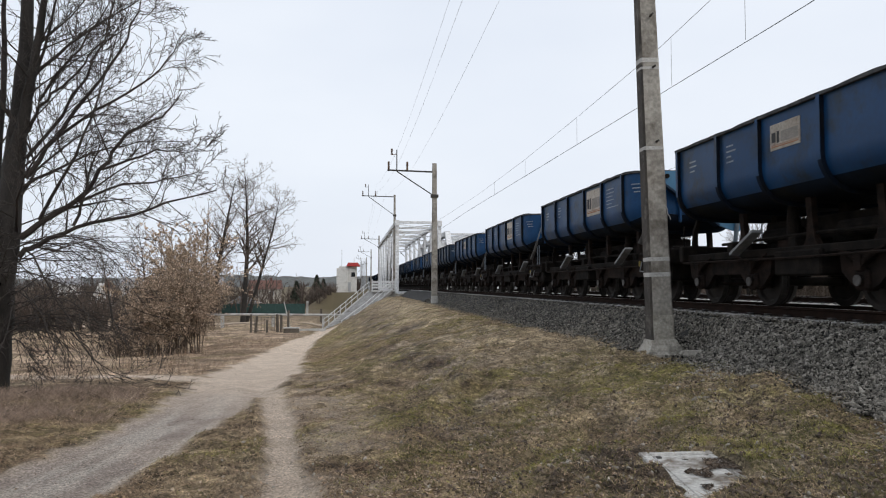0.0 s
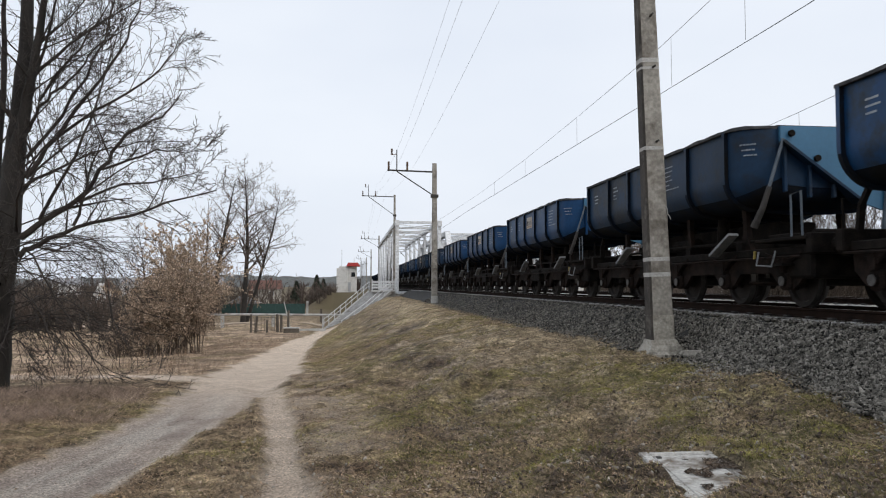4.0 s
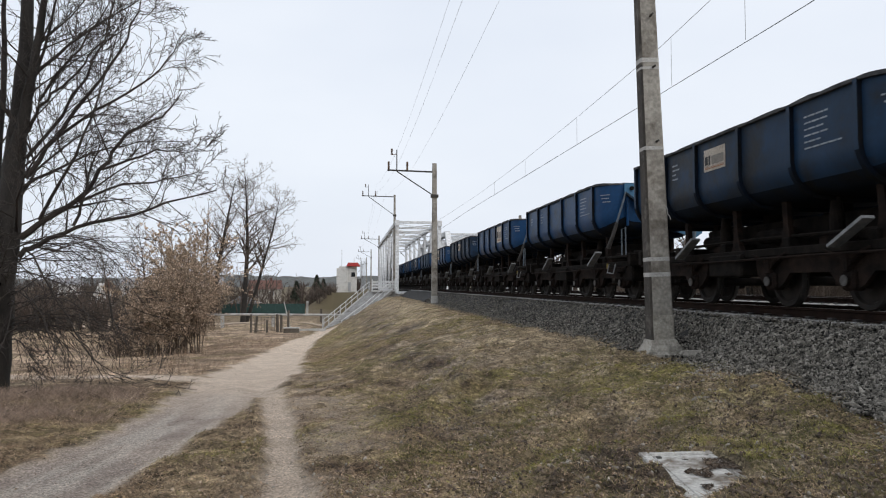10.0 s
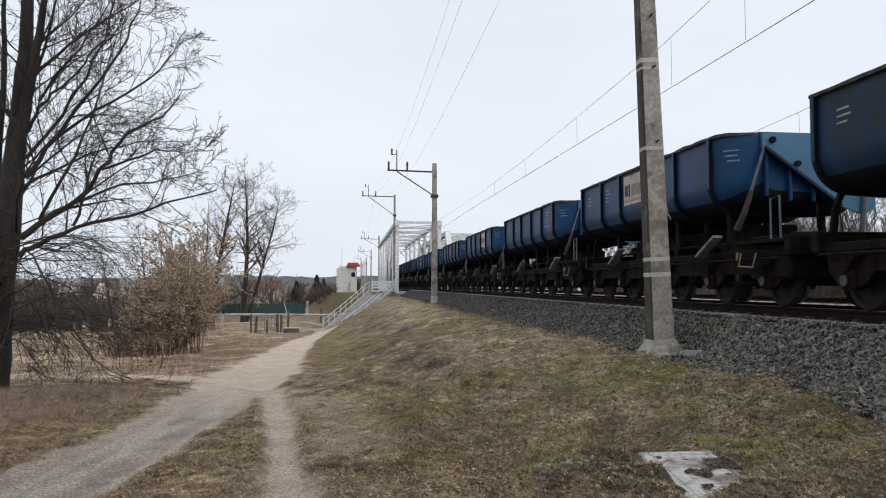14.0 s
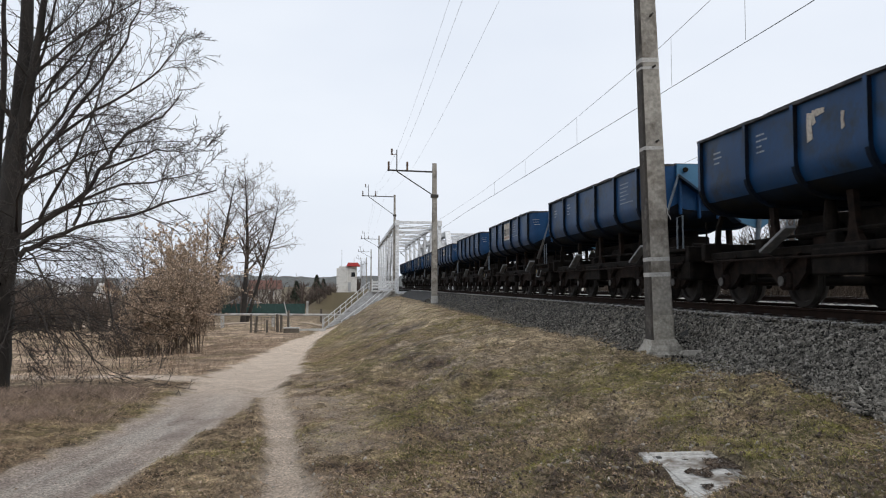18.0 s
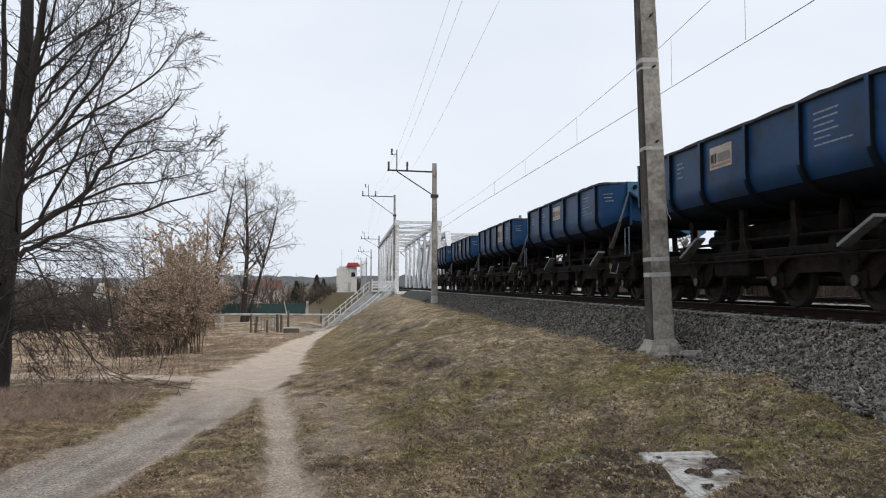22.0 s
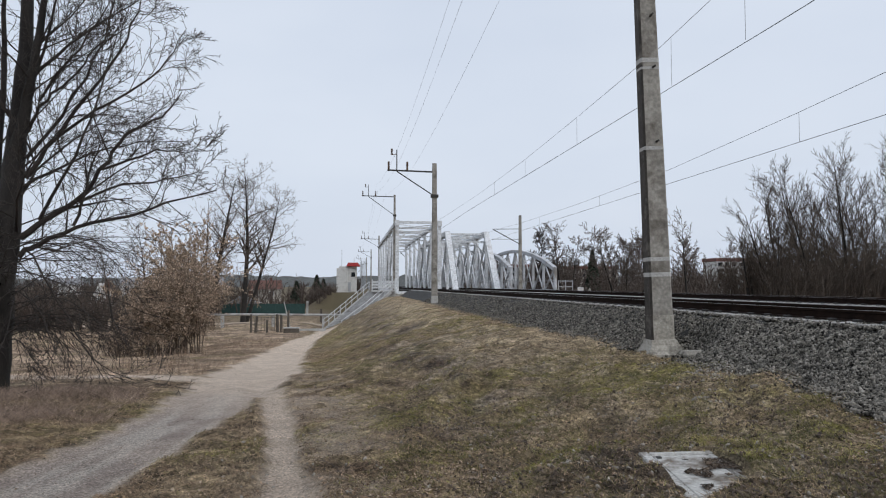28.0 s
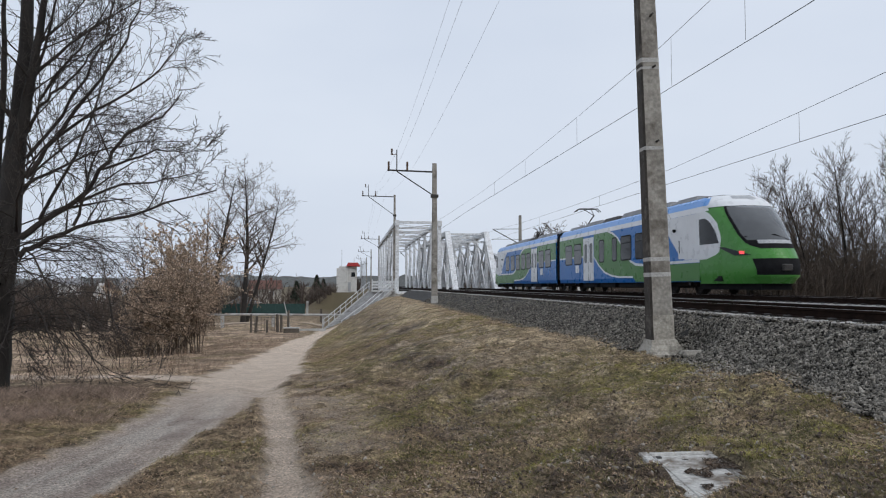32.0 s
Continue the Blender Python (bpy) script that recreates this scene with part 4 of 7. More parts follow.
def build_tub(w, paint):
    tub = thing("tub", "", "")
    tub.parent = w
    outer, inner = tub_outline(), tub_outline(-0.06)
    st = [(0.0, 1.0), (-4.1, 1.0), (-8.1, 1.0), (-8.24, 1.0)] + [corner(a) for a in (12, 24, 36, 48, 60, 72, 82, 90)]

    def shaped(outline, y, s):
        return [(x * s, y, z + (1 - s) * 0.55 * (3.33 - z)) for x, z in outline]

    shell = part("shell", Form().loft([shaped(outer, y, s) + shaped(inner, y, s)[::-1] for y, s in st]), paint, tub, smooth_shade=True)
    n = len(outer)
    shade_grimed(shell, lambda face: 6 <= face.index % (2 * n) <= n - 8)
    part("rear_wall", Form().slab(tub_outline(-0.02), "y", -0.09, -0.03), paint, tub)
    wall = [(x, z) for x, y, z in shaped(outer, 0, 0.545)]
    part("front_wall", Form().slab(wall, "y", NOSE - 0.012, NOSE + 0.03), paint, tub)
    for x in (-0.72, -0.24, 0.24):
        part("front_rib", Form().box(x - 0.03, x + 0.03, NOSE - 0.10, NOSE - 0.010, 1.95 + 0.2 * abs(x), 2.42 - 0.71 * x, 0.01), paint, tub)
    for y in RIBS:
        full, proud = tub_outline(-0.004), tub_outline(0.075)
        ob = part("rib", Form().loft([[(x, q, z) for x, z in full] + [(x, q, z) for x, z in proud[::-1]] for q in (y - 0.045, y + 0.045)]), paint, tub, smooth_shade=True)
        shade_grimed(ob, lambda face: face.center.z < 2.32)
    rim = Form()
    path = [(1.0, 0.02 - 0.30 * k) for k in range(28)] + [(s, y) for y, s in st[3:]]
    for sgn in (-1, 1):
        rr = []
        for s, y in path:
            x = sgn * 1.5 * s
            lump = 0.030 * noise.noise(Vector((y * 1.9, sgn * 3.0, 1))) + 0.022 * noise.noise(Vector((y * 6.1, sgn * 3.0, 5)))
            rr.append([(x - 0.07, y, 3.27), (x + 0.06, y, 3.27), (x + 0.065, y, 3.315 + lump * 0.6), (x - 0.07, y, 3.325 + lump)])
        rim.loft(rr)
    rim.box(-0.83, 0.83, NOSE - 0.01, NOSE + 0.08, 3.26, 3.34, 0.01)
    rim.box(-1.5, 1.5, -0.08, 0.10, 3.26, 3.35, 0.01)
    part("rim", rim, RIM, tub, "dust-caked rim of the tub")
    # uneven spill of the load just above the rim
    load = Form()
    rows = []
    for k in range(17):
        y = -0.2 - 8.1 * k / 16
        rows.append([(x, y, 3.10 + 0.30 * (1 - (x / 1.45) ** 2) + 0.08 * noise.noise(Vector((x * 2.3, y * 1.7, 3)))) for x in (-1.42, -1.0, -0.5, 0, 0.5, 1.0, 1.42)])
    load.loft(rows, close=False)
    part("load", load, RIM, tub, "heaped dark mineral load")
    return tub


def notice_board(tub, s, y0, y1, z0, z1):
    """A weathered printed board: bold dark marks, a grey printed field and two rust-coloured lines."""
    x, w, h = s * 1.503, y1 - y0, z1 - z0
    part("notice_board", Form().box(x - 0.008, x + 0.008, y0, y1, z0, z1, 0.004), BOARD, tub, "weathered beige notice board")

    def proud(form, a, b, c, d, step=0.011):
        return form.box(x + s * step - 0.002, x + s * step + 0.002, y1 - w * b, y1 - w * a, z0 + h * c, z0 + h * d)
    part("board_stripe", proud(proud(Form(), 0.05, 0.95, 0.10, 0.14), 0.05, 0.95, 0.17, 0.19), mat_cache("rust_stripe"), tub, "thin rust-coloured stripes")
    part("printed_field", proud(Form(), 0.38, 0.94, 0.27, 0.66, 0.0105), BOARD_GREY, tub, "faded grey print")
    marks = proud(proud(Form(), 0.06, 0.20, 0.30, 0.68), 0.24, 0.32, 0.26, 0.70)
    part("dark_mark", marks, MARK_DARK, tub, "bold dark painted mark")


def build_wagon(board, stencil_y, plate_marks, paint=TUB, label="blue side-tipping goods wagon with ribbed rounded tub"):
    w = thing("tipper_wagon", label, "goods wagon", "wagons of the goods train")
    tub = build_tub(w, paint)
    end = part("end_plate", Form().slab([(-0.80, 3.31), (-0.80, 3.03), (0.75, 1.93), (1.30, 1.75), (1.52, 1.90), (1.52, 3.31)], "y", FRONT - 0.40, FRONT - 0.34), PLATE, w, "light blue triangular end plate")
    part("plate_edge", Form().bar((-0.80, FRONT - 0.37, 3.02), (0.75, FRONT - 0.37, 1.92), 0.30, 0.05, (0, 0, 1)), TUB_DULL, end)
    for px, pz in ((-0.60, 3.17), (-0.10, 2.72)):
        part("pivot", Form().tube([(px, FRONT - 0.46, pz), (px, FRONT - 0.36, pz)], 0.06, 10), UNDER, end)
    if plate_marks:
        f = Form()
        for k, n in enumerate((0.42, 0.35, 0.40)):
            f.box(0.20, 0.20 + n, FRONT - 0.408, FRONT - 0.400, 2.95 - 0.12 * k, 2.99 - 0.12 * k)
        tagged(part("stencil", f, MARK, end, "rows of white stencilled marks"), kind="stuff")
    part("strut", Form().tube([(-0.78, FRONT - 0.45, 3.06), (-1.08, FRONT - 0.42, 2.1)], 0.030, 8), STRUT, w, "grey tipping strut")
    part("cylinder", Form().tube([(-1.05, FRONT - 0.42, 2.18), (-1.16, FRONT - 0.36, 1.78), (-1.24, FRONT - 0.20, 1.45)], [0.045, 0.055, 0.065], 10), DARKSTEEL, w, "dark tipping cylinder")
    part("strut", Form().tube([(1.3, FRONT - 0.45, 2.3), (1.2, FRONT - 0.40, 1.3)], 0.06, 8), STRUT, w)
    # markings on the two sides
    for s in (-1, 1):
        x = s * 1.503
        if board == "torn":
            for a, b, c, d in ((-3.72, -3.58, 2.62, 3.08), (-3.80, -3.72, 2.86, 3.10), (-4.02, -3.80, 2.98, 3.10), (-4.48, -4.40, 2.66, 2.94)):
                part("board_scrap", Form().slab([(a, c + 0.03), (b, c), (b + 0.01, (c + d) / 2), (b, d), (a, d - 0.02), (a + 0.03, (c + d) / 2)], "x", x - 0.006, x + 0.006), BOARD, tub, "torn scrap of a beige notice board")
        elif board:
            notice_board(tub, s, *{"small": (-4.45, -3.60, 2.66, 3.10), "forward": (-6.50, -5.20, 2.45, 3.20), "middle": (-4.88, -3.50, 2.45, 3.20)}[board])
        f = Form()
        for k, n in enumerate((0.62, 0.70, 0.55, 0.66, 0.48, 0.95)):
            for j in range(int(n / 0.10)):
                f.box(x - 0.003, x + 0.003, stencil_y - 0.10 * j - 0.07 - 0.02 * ((j + k) % 2), stencil_y - 0.10 * j, 3.02 - 0.10 * k, 3.045 - 0.10 * k)
        tagged(part("stencil", f, MARK, tub, "rows of white stencilled marks"), kind="stuff")
        f = Form()
        for k, n in enumerate((0.30, 0.36, 0.26, 0.30)):
            for j in range(int(n / 0.09)):
                f.box(x - 0.003, x + 0.003, -2.10 - 0.09 * j - 0.07, -2.10 - 0.09 * j, 3.00 - 0.10 * k, 3.03 - 0.10 * k)
        for k, n in enumerate((0.26, 0.30, 0.22)):
            f.box(x - 0.003, x + 0.003, -0.55 - n, -0.55, 2.95 - 0.10 * k, 2.98 - 0.10 * k)
        tagged(part("stencil", f, MARK, tub, "rows of white stencilled marks"), kind="stuff")
    f = Form()
    for k, n in enumerate((0.42, 0.30, 0.30)):
        for j in range(int(n / 0.07)):
            y, q = corner(34 + 5.5 * (j + 0.6 * k))
            f.box(-0.024, 0.024, -0.012, 0.004, 2.98 - 0.10 * k, 3.005 - 0.10 * k, 0.0, pose(-1.503 * q, y, 0, 0, 0, -72 + 5.6 * (j + 0.6 * k)))
    tagged(part("stencil", f, MARK, tub, "rows of white stencilled marks"), kind="stuff")
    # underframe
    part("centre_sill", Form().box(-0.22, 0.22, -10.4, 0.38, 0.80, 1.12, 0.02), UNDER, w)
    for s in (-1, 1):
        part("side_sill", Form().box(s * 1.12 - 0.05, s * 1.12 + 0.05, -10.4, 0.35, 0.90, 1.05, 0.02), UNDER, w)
        part("side_pipe", Form().tube([(s * 1.28, 0.3, 0.87), (s * 1.28, -3.7, 0.85), (s * 1.30, -7.0, 0.87), (s * 1.28, -10.2, 0.87)], 0.022, 6), BOGIE, w)
        for y in (0.40, -10.45):
            part("buffer", Form().tube([(s * 0.87, y + (-0.1 if y > 0 else 0.1), 1.06), (s * 0.87, y + (0.35 if y > 0 else -0.35), 1.06)], 0.11, 12)
                 .tube([(s * 0.87, y + (0.35 if y > 0 else -0.35), 1.06), (s * 0.87, y + (0.40 if y > 0 else -0.40), 1.06)], 0.22, 14), UNDER, w)
        for y in (-2.40, -7.72):
            part("slanting_arm", Form().bar((s * 1.33, y + 0.40, 0.98), (s * 1.33, y - 0.40, 1.36), 0.20, 0.05, (0, -0.5, 1)), ARM, w, "pale grey slanting arm")
        for y in (-1.75, -3.9, -5.6, -8.0):
            part("tub_bracket", Form().slab([(y - 0.24, 1.03), (y + 0.20, 1.03), (y + 0.10, 1.16), (y + 0.05, 1.45), (y + 0.10, 1.88), (y - 0.06, 1.88), (y - 0.09, 1.45), (y - 0.15, 1.16)], "x", s * 0.98 - 0.05, s * 0.98 + 0.05), BOGIE, w)
        part("handrail", Form().tube([(s * 1.32, -10.0, 1.2), (s * 1.32, -10.0, 1.90), (s * 1.32, -10.28, 1.93), (s * 1.32, -10.30, 1.2)], 0.018, 6), STRUT, w, "grey handrail")
        part("step", Form().box(s * 1.1, s * 1.38, -9.8, -9.3, 0.72, 0.76).box(s * 1.1, s * 1.13, -9.78, -9.74, 0.72, 1.05), UNDER, w)
        part("brake_handle", Form().bar((s * 1.33, -8.85, 0.86), (s * 1.33, -8.87, 1.0), 0.035, 0.03), YELLOW, w, "yellow brake handle")
        part("tool_box", Form().box(s * 0.75, s * 1.25, -4.5, -3.2, 0.55, 0.98, 0.03), UNDER, w)
    for y in (0.38, -10.42):
        part("headstock", Form().box(-1.30, 1.30, y - 0.10, y + 0.08, 0.90, 1.24, 0.02), UNDER, w)
    for y in (-1.4, -3.5, -5.7, -7.9):
        part("cross_bearer", Form().box(-1.10, 1.10, y - 0.12, y + 0.12, 1.0, 1.22, 0.02).box(-0.14, 0.14, y - 0.10, y + 0.10, 1.2, 1.84), UNDER, w)
    for y in (-2.5, -4.7):
        part("air_cylinder", Form().tube([(-0.62, y - 0.5, 1.32), (-0.62, y + 0.5, 1.32)], 0.14, 12), UNDER, w)
    part("tipping_beam", Form().box(-0.42, 0.42, -8.1, -1.55, 1.10, 1.62, 0.04), UNDER, w)
    for s in (-1, 1):
        for y in (-3.0, -6.6):
            part("tipping_ram", Form().tube([(s * 0.72, y, 1.08), (s * 0.74, y, 1.52), (s * 0.75, y, 1.86)], [0.13, 0.12, 0.07], 12), UNDER, w, "grimy upright tipping ram")
            part("ram_saddle", Form().box(s * 0.72 - 0.20, s * 0.72 + 0.20, y - 0.24, y + 0.24, 1.02, 1.20, 0.03), BOGIE, w)
        part("brake_rod", Form().tube([(s * 0.98, -0.9, 1.22), (s * 0.98, -4.2, 1.26), (s * 0.98, -8.3, 1.22)], 0.030, 6), UNDER, w)
    part("platform", Form().box(-1.32, 1.32, -10.4, -8.85, 1.14, 1.20, 0.01), UNDER, w)
    part("equipment_box", Form().box(-1.10, -0.30, -9.6, -8.95, 1.2, 1.29, 0.03).box(-1.15, 0.9, -10.3, -9.2, 0.5, 0.95, 0.05), UNDER, w)
    part("equipment_box", Form().box(0.1, 0.9, -9.6, -9.0, 1.2, 1.28, 0.05), UNDER, w)
    part("air_tank", Form().tube([(-1.05, -10.2, 1.26), (-0.2, -10.2, 1.26)], 0.06, 12), UNDER, w)
    part("rear_rail", Form().tube([(-1.2, 0.38, 1.0), (-1.2, 0.42, 1.7), (-0.9, 0.42, 1.7), (-0.9, 0.38, 1.0)], 0.02, 6), UNDER, w)
    for s in (-1, 1):
        part("end_support", Form().bar((s * 1.02, 0.30, 1.18), (s * 1.02, 0.22, 1.62), 0.10, 0.07).bar((s * 1.02, 0.24, 1.58), (s * 1.02, -0.05, 1.98), 0.08, 0.07), UNDER, w)
        part("foot_loop", Form().tube([(s * 1.33, -9.00, 0.98), (s * 1.39, -9.02, 0.74), (s * 1.39, -9.50, 0.71), (s * 1.33, -9.53, 0.98)], 0.016, 6), ARM, w, "pale bent foot loop")
    part("coupling", Form().box(-0.06, 0.06, 0.4, 0.75, 0.92, 1.04, 0.02), UNDER, w)
    bogie(w, [-0.2, -2.3])
    bogie(w, [-5.30, -7.40, -9.50])
    return w


def mat_cache(name):
    m = bpy.data.materials.get(name)
    return m or mat(name, (0.28, 0.11, 0.05), (0.36, 0.17, 0.09), 6, 0.8)


WAGONS = []
DULL_LABEL = "dull grimy navy side-tipping goods wagon with ribbed tub"
KINDS = {"small": build_wagon("small", -6.95, True), "dull_small": build_wagon("small", -6.95, True, TUB_DULL, DULL_LABEL),
         "forward": build_wagon("forward", -6.95, False), "middle": build_wagon("middle", -5.25, False),
         "plain": build_wagon("", -6.95, True), "torn": build_wagon("torn", -6.95, True), "dull": build_wagon("", -5.25, False, TUB_DULL, DULL_LABEL)}
ORDER = ["torn", "small", "forward", "small", "small", "plain", "middle", "plain", "torn", "forward", "plain", "middle", "dull_small", "forward",
         "plain", "dull_small", "dull", "small", "small", "small", "dull", "small", "forward", "forward", "small", "plain", "small"]
seen_kind = set()
for kind in ORDER:
    if kind in seen_kind:
        WAGONS.append(copy_thing(KINDS[kind], Matrix.Identity(4)))
    else:
        seen_kind.add(kind)
        WAGONS.append(KINDS[kind])

# ---- passenger train ----
SIDE_BLUE = mat("livery_blue", (0.012, 0.140, 0.43), (0.014, 0.150, 0.45), 0.6, 0.3, bump=0.01, fine=4, grain=0.03, spec=0.3)
SKY_BLUE = mat("livery_sky_blue", (0.10, 0.30, 0.68), (0.11, 0.31, 0.70), 0.6, 0.3, bump=0.01, fine=4, grain=0.03)
GREEN = mat("livery_green", (0.056, 0.185, 0.036), (0.062, 0.200, 0.040), 0.6, 0.3, bump=0.01, fine=4, grain=0.03, spec=0.3)
# the livery green again, lightened for the light on the nose
LIT_GREEN = mat("cab_green_lit", (0.068, 0.235, 0.045), (0.073, 0.25, 0.05), 0.6, 0.28, bump=0.01, fine=4, grain=0.03, spec=0.3)
WHITE = mat("livery_white", (0.68, 0.69, 0.70), (0.74, 0.75, 0.76), 0.6, 0.3, bump=0.01, fine=4, grain=0.03)
ROOF_GREY = mat("roof_grey", (0.17, 0.175, 0.185), (0.23, 0.235, 0.245), 1.5, 0.6)
SIGN = mat("pale_sign", (0.34, 0.35, 0.36), (0.42, 0.43, 0.44), 2, 0.5)
SCREEN = mat("windscreen_glass", (0.055, 0.058, 0.060), (0.075, 0.078, 0.080), 1, 0.06, bump=0, fine=2, spec=0.9, grain=0.02)
GLASS = mat("dark_glass", (0.010, 0.012, 0.014), (0.013, 0.015, 0.018), 1, 0.10, bump=0, fine=2, spec=0.25)
RUBBER = mat("black_rubber", (0.008, 0.008, 0.009), (0.014, 0.014, 0.015), 4, 0.85, spec=0.15)
TAIL_RED = glow("tail_light_red", (1.0, 0.06, 0.07), 1.3)
SECTION = [(1.36, 0.52), (1.405, 0.75), (1.41, 1.2), (1.41, 2.9), (1.395, 3.32), (1.36, 3.58), (1.24, 3.86), (1.06, 3.98), (0.6, 4.04), (0.0, 4.06)]


def section_x(z):
    return float(np.interp(z, [p[1] for p in SECTION], [p[0] for p in SECTION]))


def strip(y0, y1, zs, off=0.0):
    """Both body sides between heights, as closed shells 6 cm thick."""
    out = []
    for s in (1, -1):
        ring = [(s * (section_x(z) + off), z) for z in zs] + [(s * (section_x(z) - 0.06), z) for z in zs[::-1]]
        out.append(Form().loft([[(x, y0, z) for x, z in ring], [(x, y1, z) for x, z in ring]]))
    return out


def side_panel(outline, off=0.006):
    """The same panel for either body side."""
    return [Form().slab(outline, "x", 1.38, 1.41 + off), Form().slab(outline, "x", -1.41 - off, -1.38)]


def pair(name, forms, material, parent, label=""):
    """One part on each side; parent is one part or a pair."""
    ps = parent if isinstance(parent, list) else [parent, parent]
    return [part(name, f, material, p, label) for f, p in zip(forms, ps)]


def rounded(y0, y1, z0, z1, r=0.12, n=4):
    pts = []
    for cy, cz, a0 in ((y1 - r, z1 - r, 0), (y0 + r, z1 - r, 90), (y0 + r, z0 + r, 180), (y1 - r, z0 + r, 270)):
        for k in range(n + 1):
            a = radians(a0 + 90 * k / n)
            pts.append((cy + r * math.cos(a), cz + r * math.sin(a)))
    return pts


def ribbon(pts, w, off=0.009):
    """A painted stroke along a line on the body side."""
    up, dn = [], []
    for i, p in enumerate(pts):
        a, b = Vector(pts[max(i - 1, 0)]), Vector(pts[min(i + 1, len(pts) - 1)])
        d = (b - a).normalized()
        up.append((p[0] - d.y * w / 2, p[1] + d.x * w / 2))
        dn.append((p[0] + d.y * w / 2, p[1] - d.x * w / 2))
    out = []
    for s in (1, -1):
        f = Form()
        x = s * 1.41
        f.loft([[(x + s * 0.003, *up[k]), (x + s * off, *up[k]), (x + s * off, *dn[k]), (x + s * 0.003, *dn[k])] for k in range(len(pts))])
        out.append(f)
    return out


def nose_front(z):
    return float(np.interp(z, [0.45, 0.7, 1.0, 1.35, 1.7, 2.2, 2.8, 3.3, 3.7, 4.0, 4.06], [24.35, 24.62, 24.70, 24.60, 24.35, 23.95, 23.40, 22.80, 22.20, 21.5, 21.2]))


def nose_point(u, z, off=0.0):
    """u from -1 to 1 round the nose at height z."""
    w = section_x(z) + off
    y0 = 20.8
    a = u * math.pi / 2
    c, s = max(0.0, math.cos(a)), math.sin(a)
    return (w * math.copysign(abs(s) ** 0.86, s), y0 + (nose_front(z) + off - y0) * c ** 0.82, z)


def nose_patch(us, zs, off, inside=0.05):
    f = Form()
    rows = [us(z) if callable(us) else us for z in zs]
    grid = [[nose_point(u, z, off) for u in r] for r, z in zip(rows, zs)]
    back = [[nose_point(u, z, off - inside) for u in r] for r, z in zip(rows, zs)]
    n = len(rows[0])
    vs = [p for r in grid for p in r] + [p for r in back for p in r]
    k0 = n * len(zs)
    fs = []
    for i in range(len(zs) - 1):
        for j in range(n - 1):
            q = (i * n + j, i * n + j + 1, (i + 1) * n + j + 1, (i + 1) * n + j)
            fs.append(q)
            fs.append(tuple(k0 + e for e in q[::-1]))
    for i in range(len(zs) - 1):
        for j in (0, n - 1):
            fs.append((i * n + j, (i + 1) * n + j, k0 + (i + 1) * n + j, k0 + i * n + j))
    for i in (0, len(zs) - 1):
        for j in range(n - 1):
            fs.append((i * n + j, i * n + j + 1, k0 + i * n + j + 1, k0 + i * n + j))
    return f.add(vs, fs)


def screen_half(z):
    """Half breadth of the windscreen with rounded lower corners."""
    return float(np.interp(z, [1.74, 1.80, 1.95, 2.3, 2.8, 3.2, 3.45, 3.6], [0.26, 0.34, 0.42, 0.48, 0.51, 0.52, 0.50, 0.44]))


def lin(a, b, n):
    return [a + (b - a) * k / n for k in range(n + 1)]


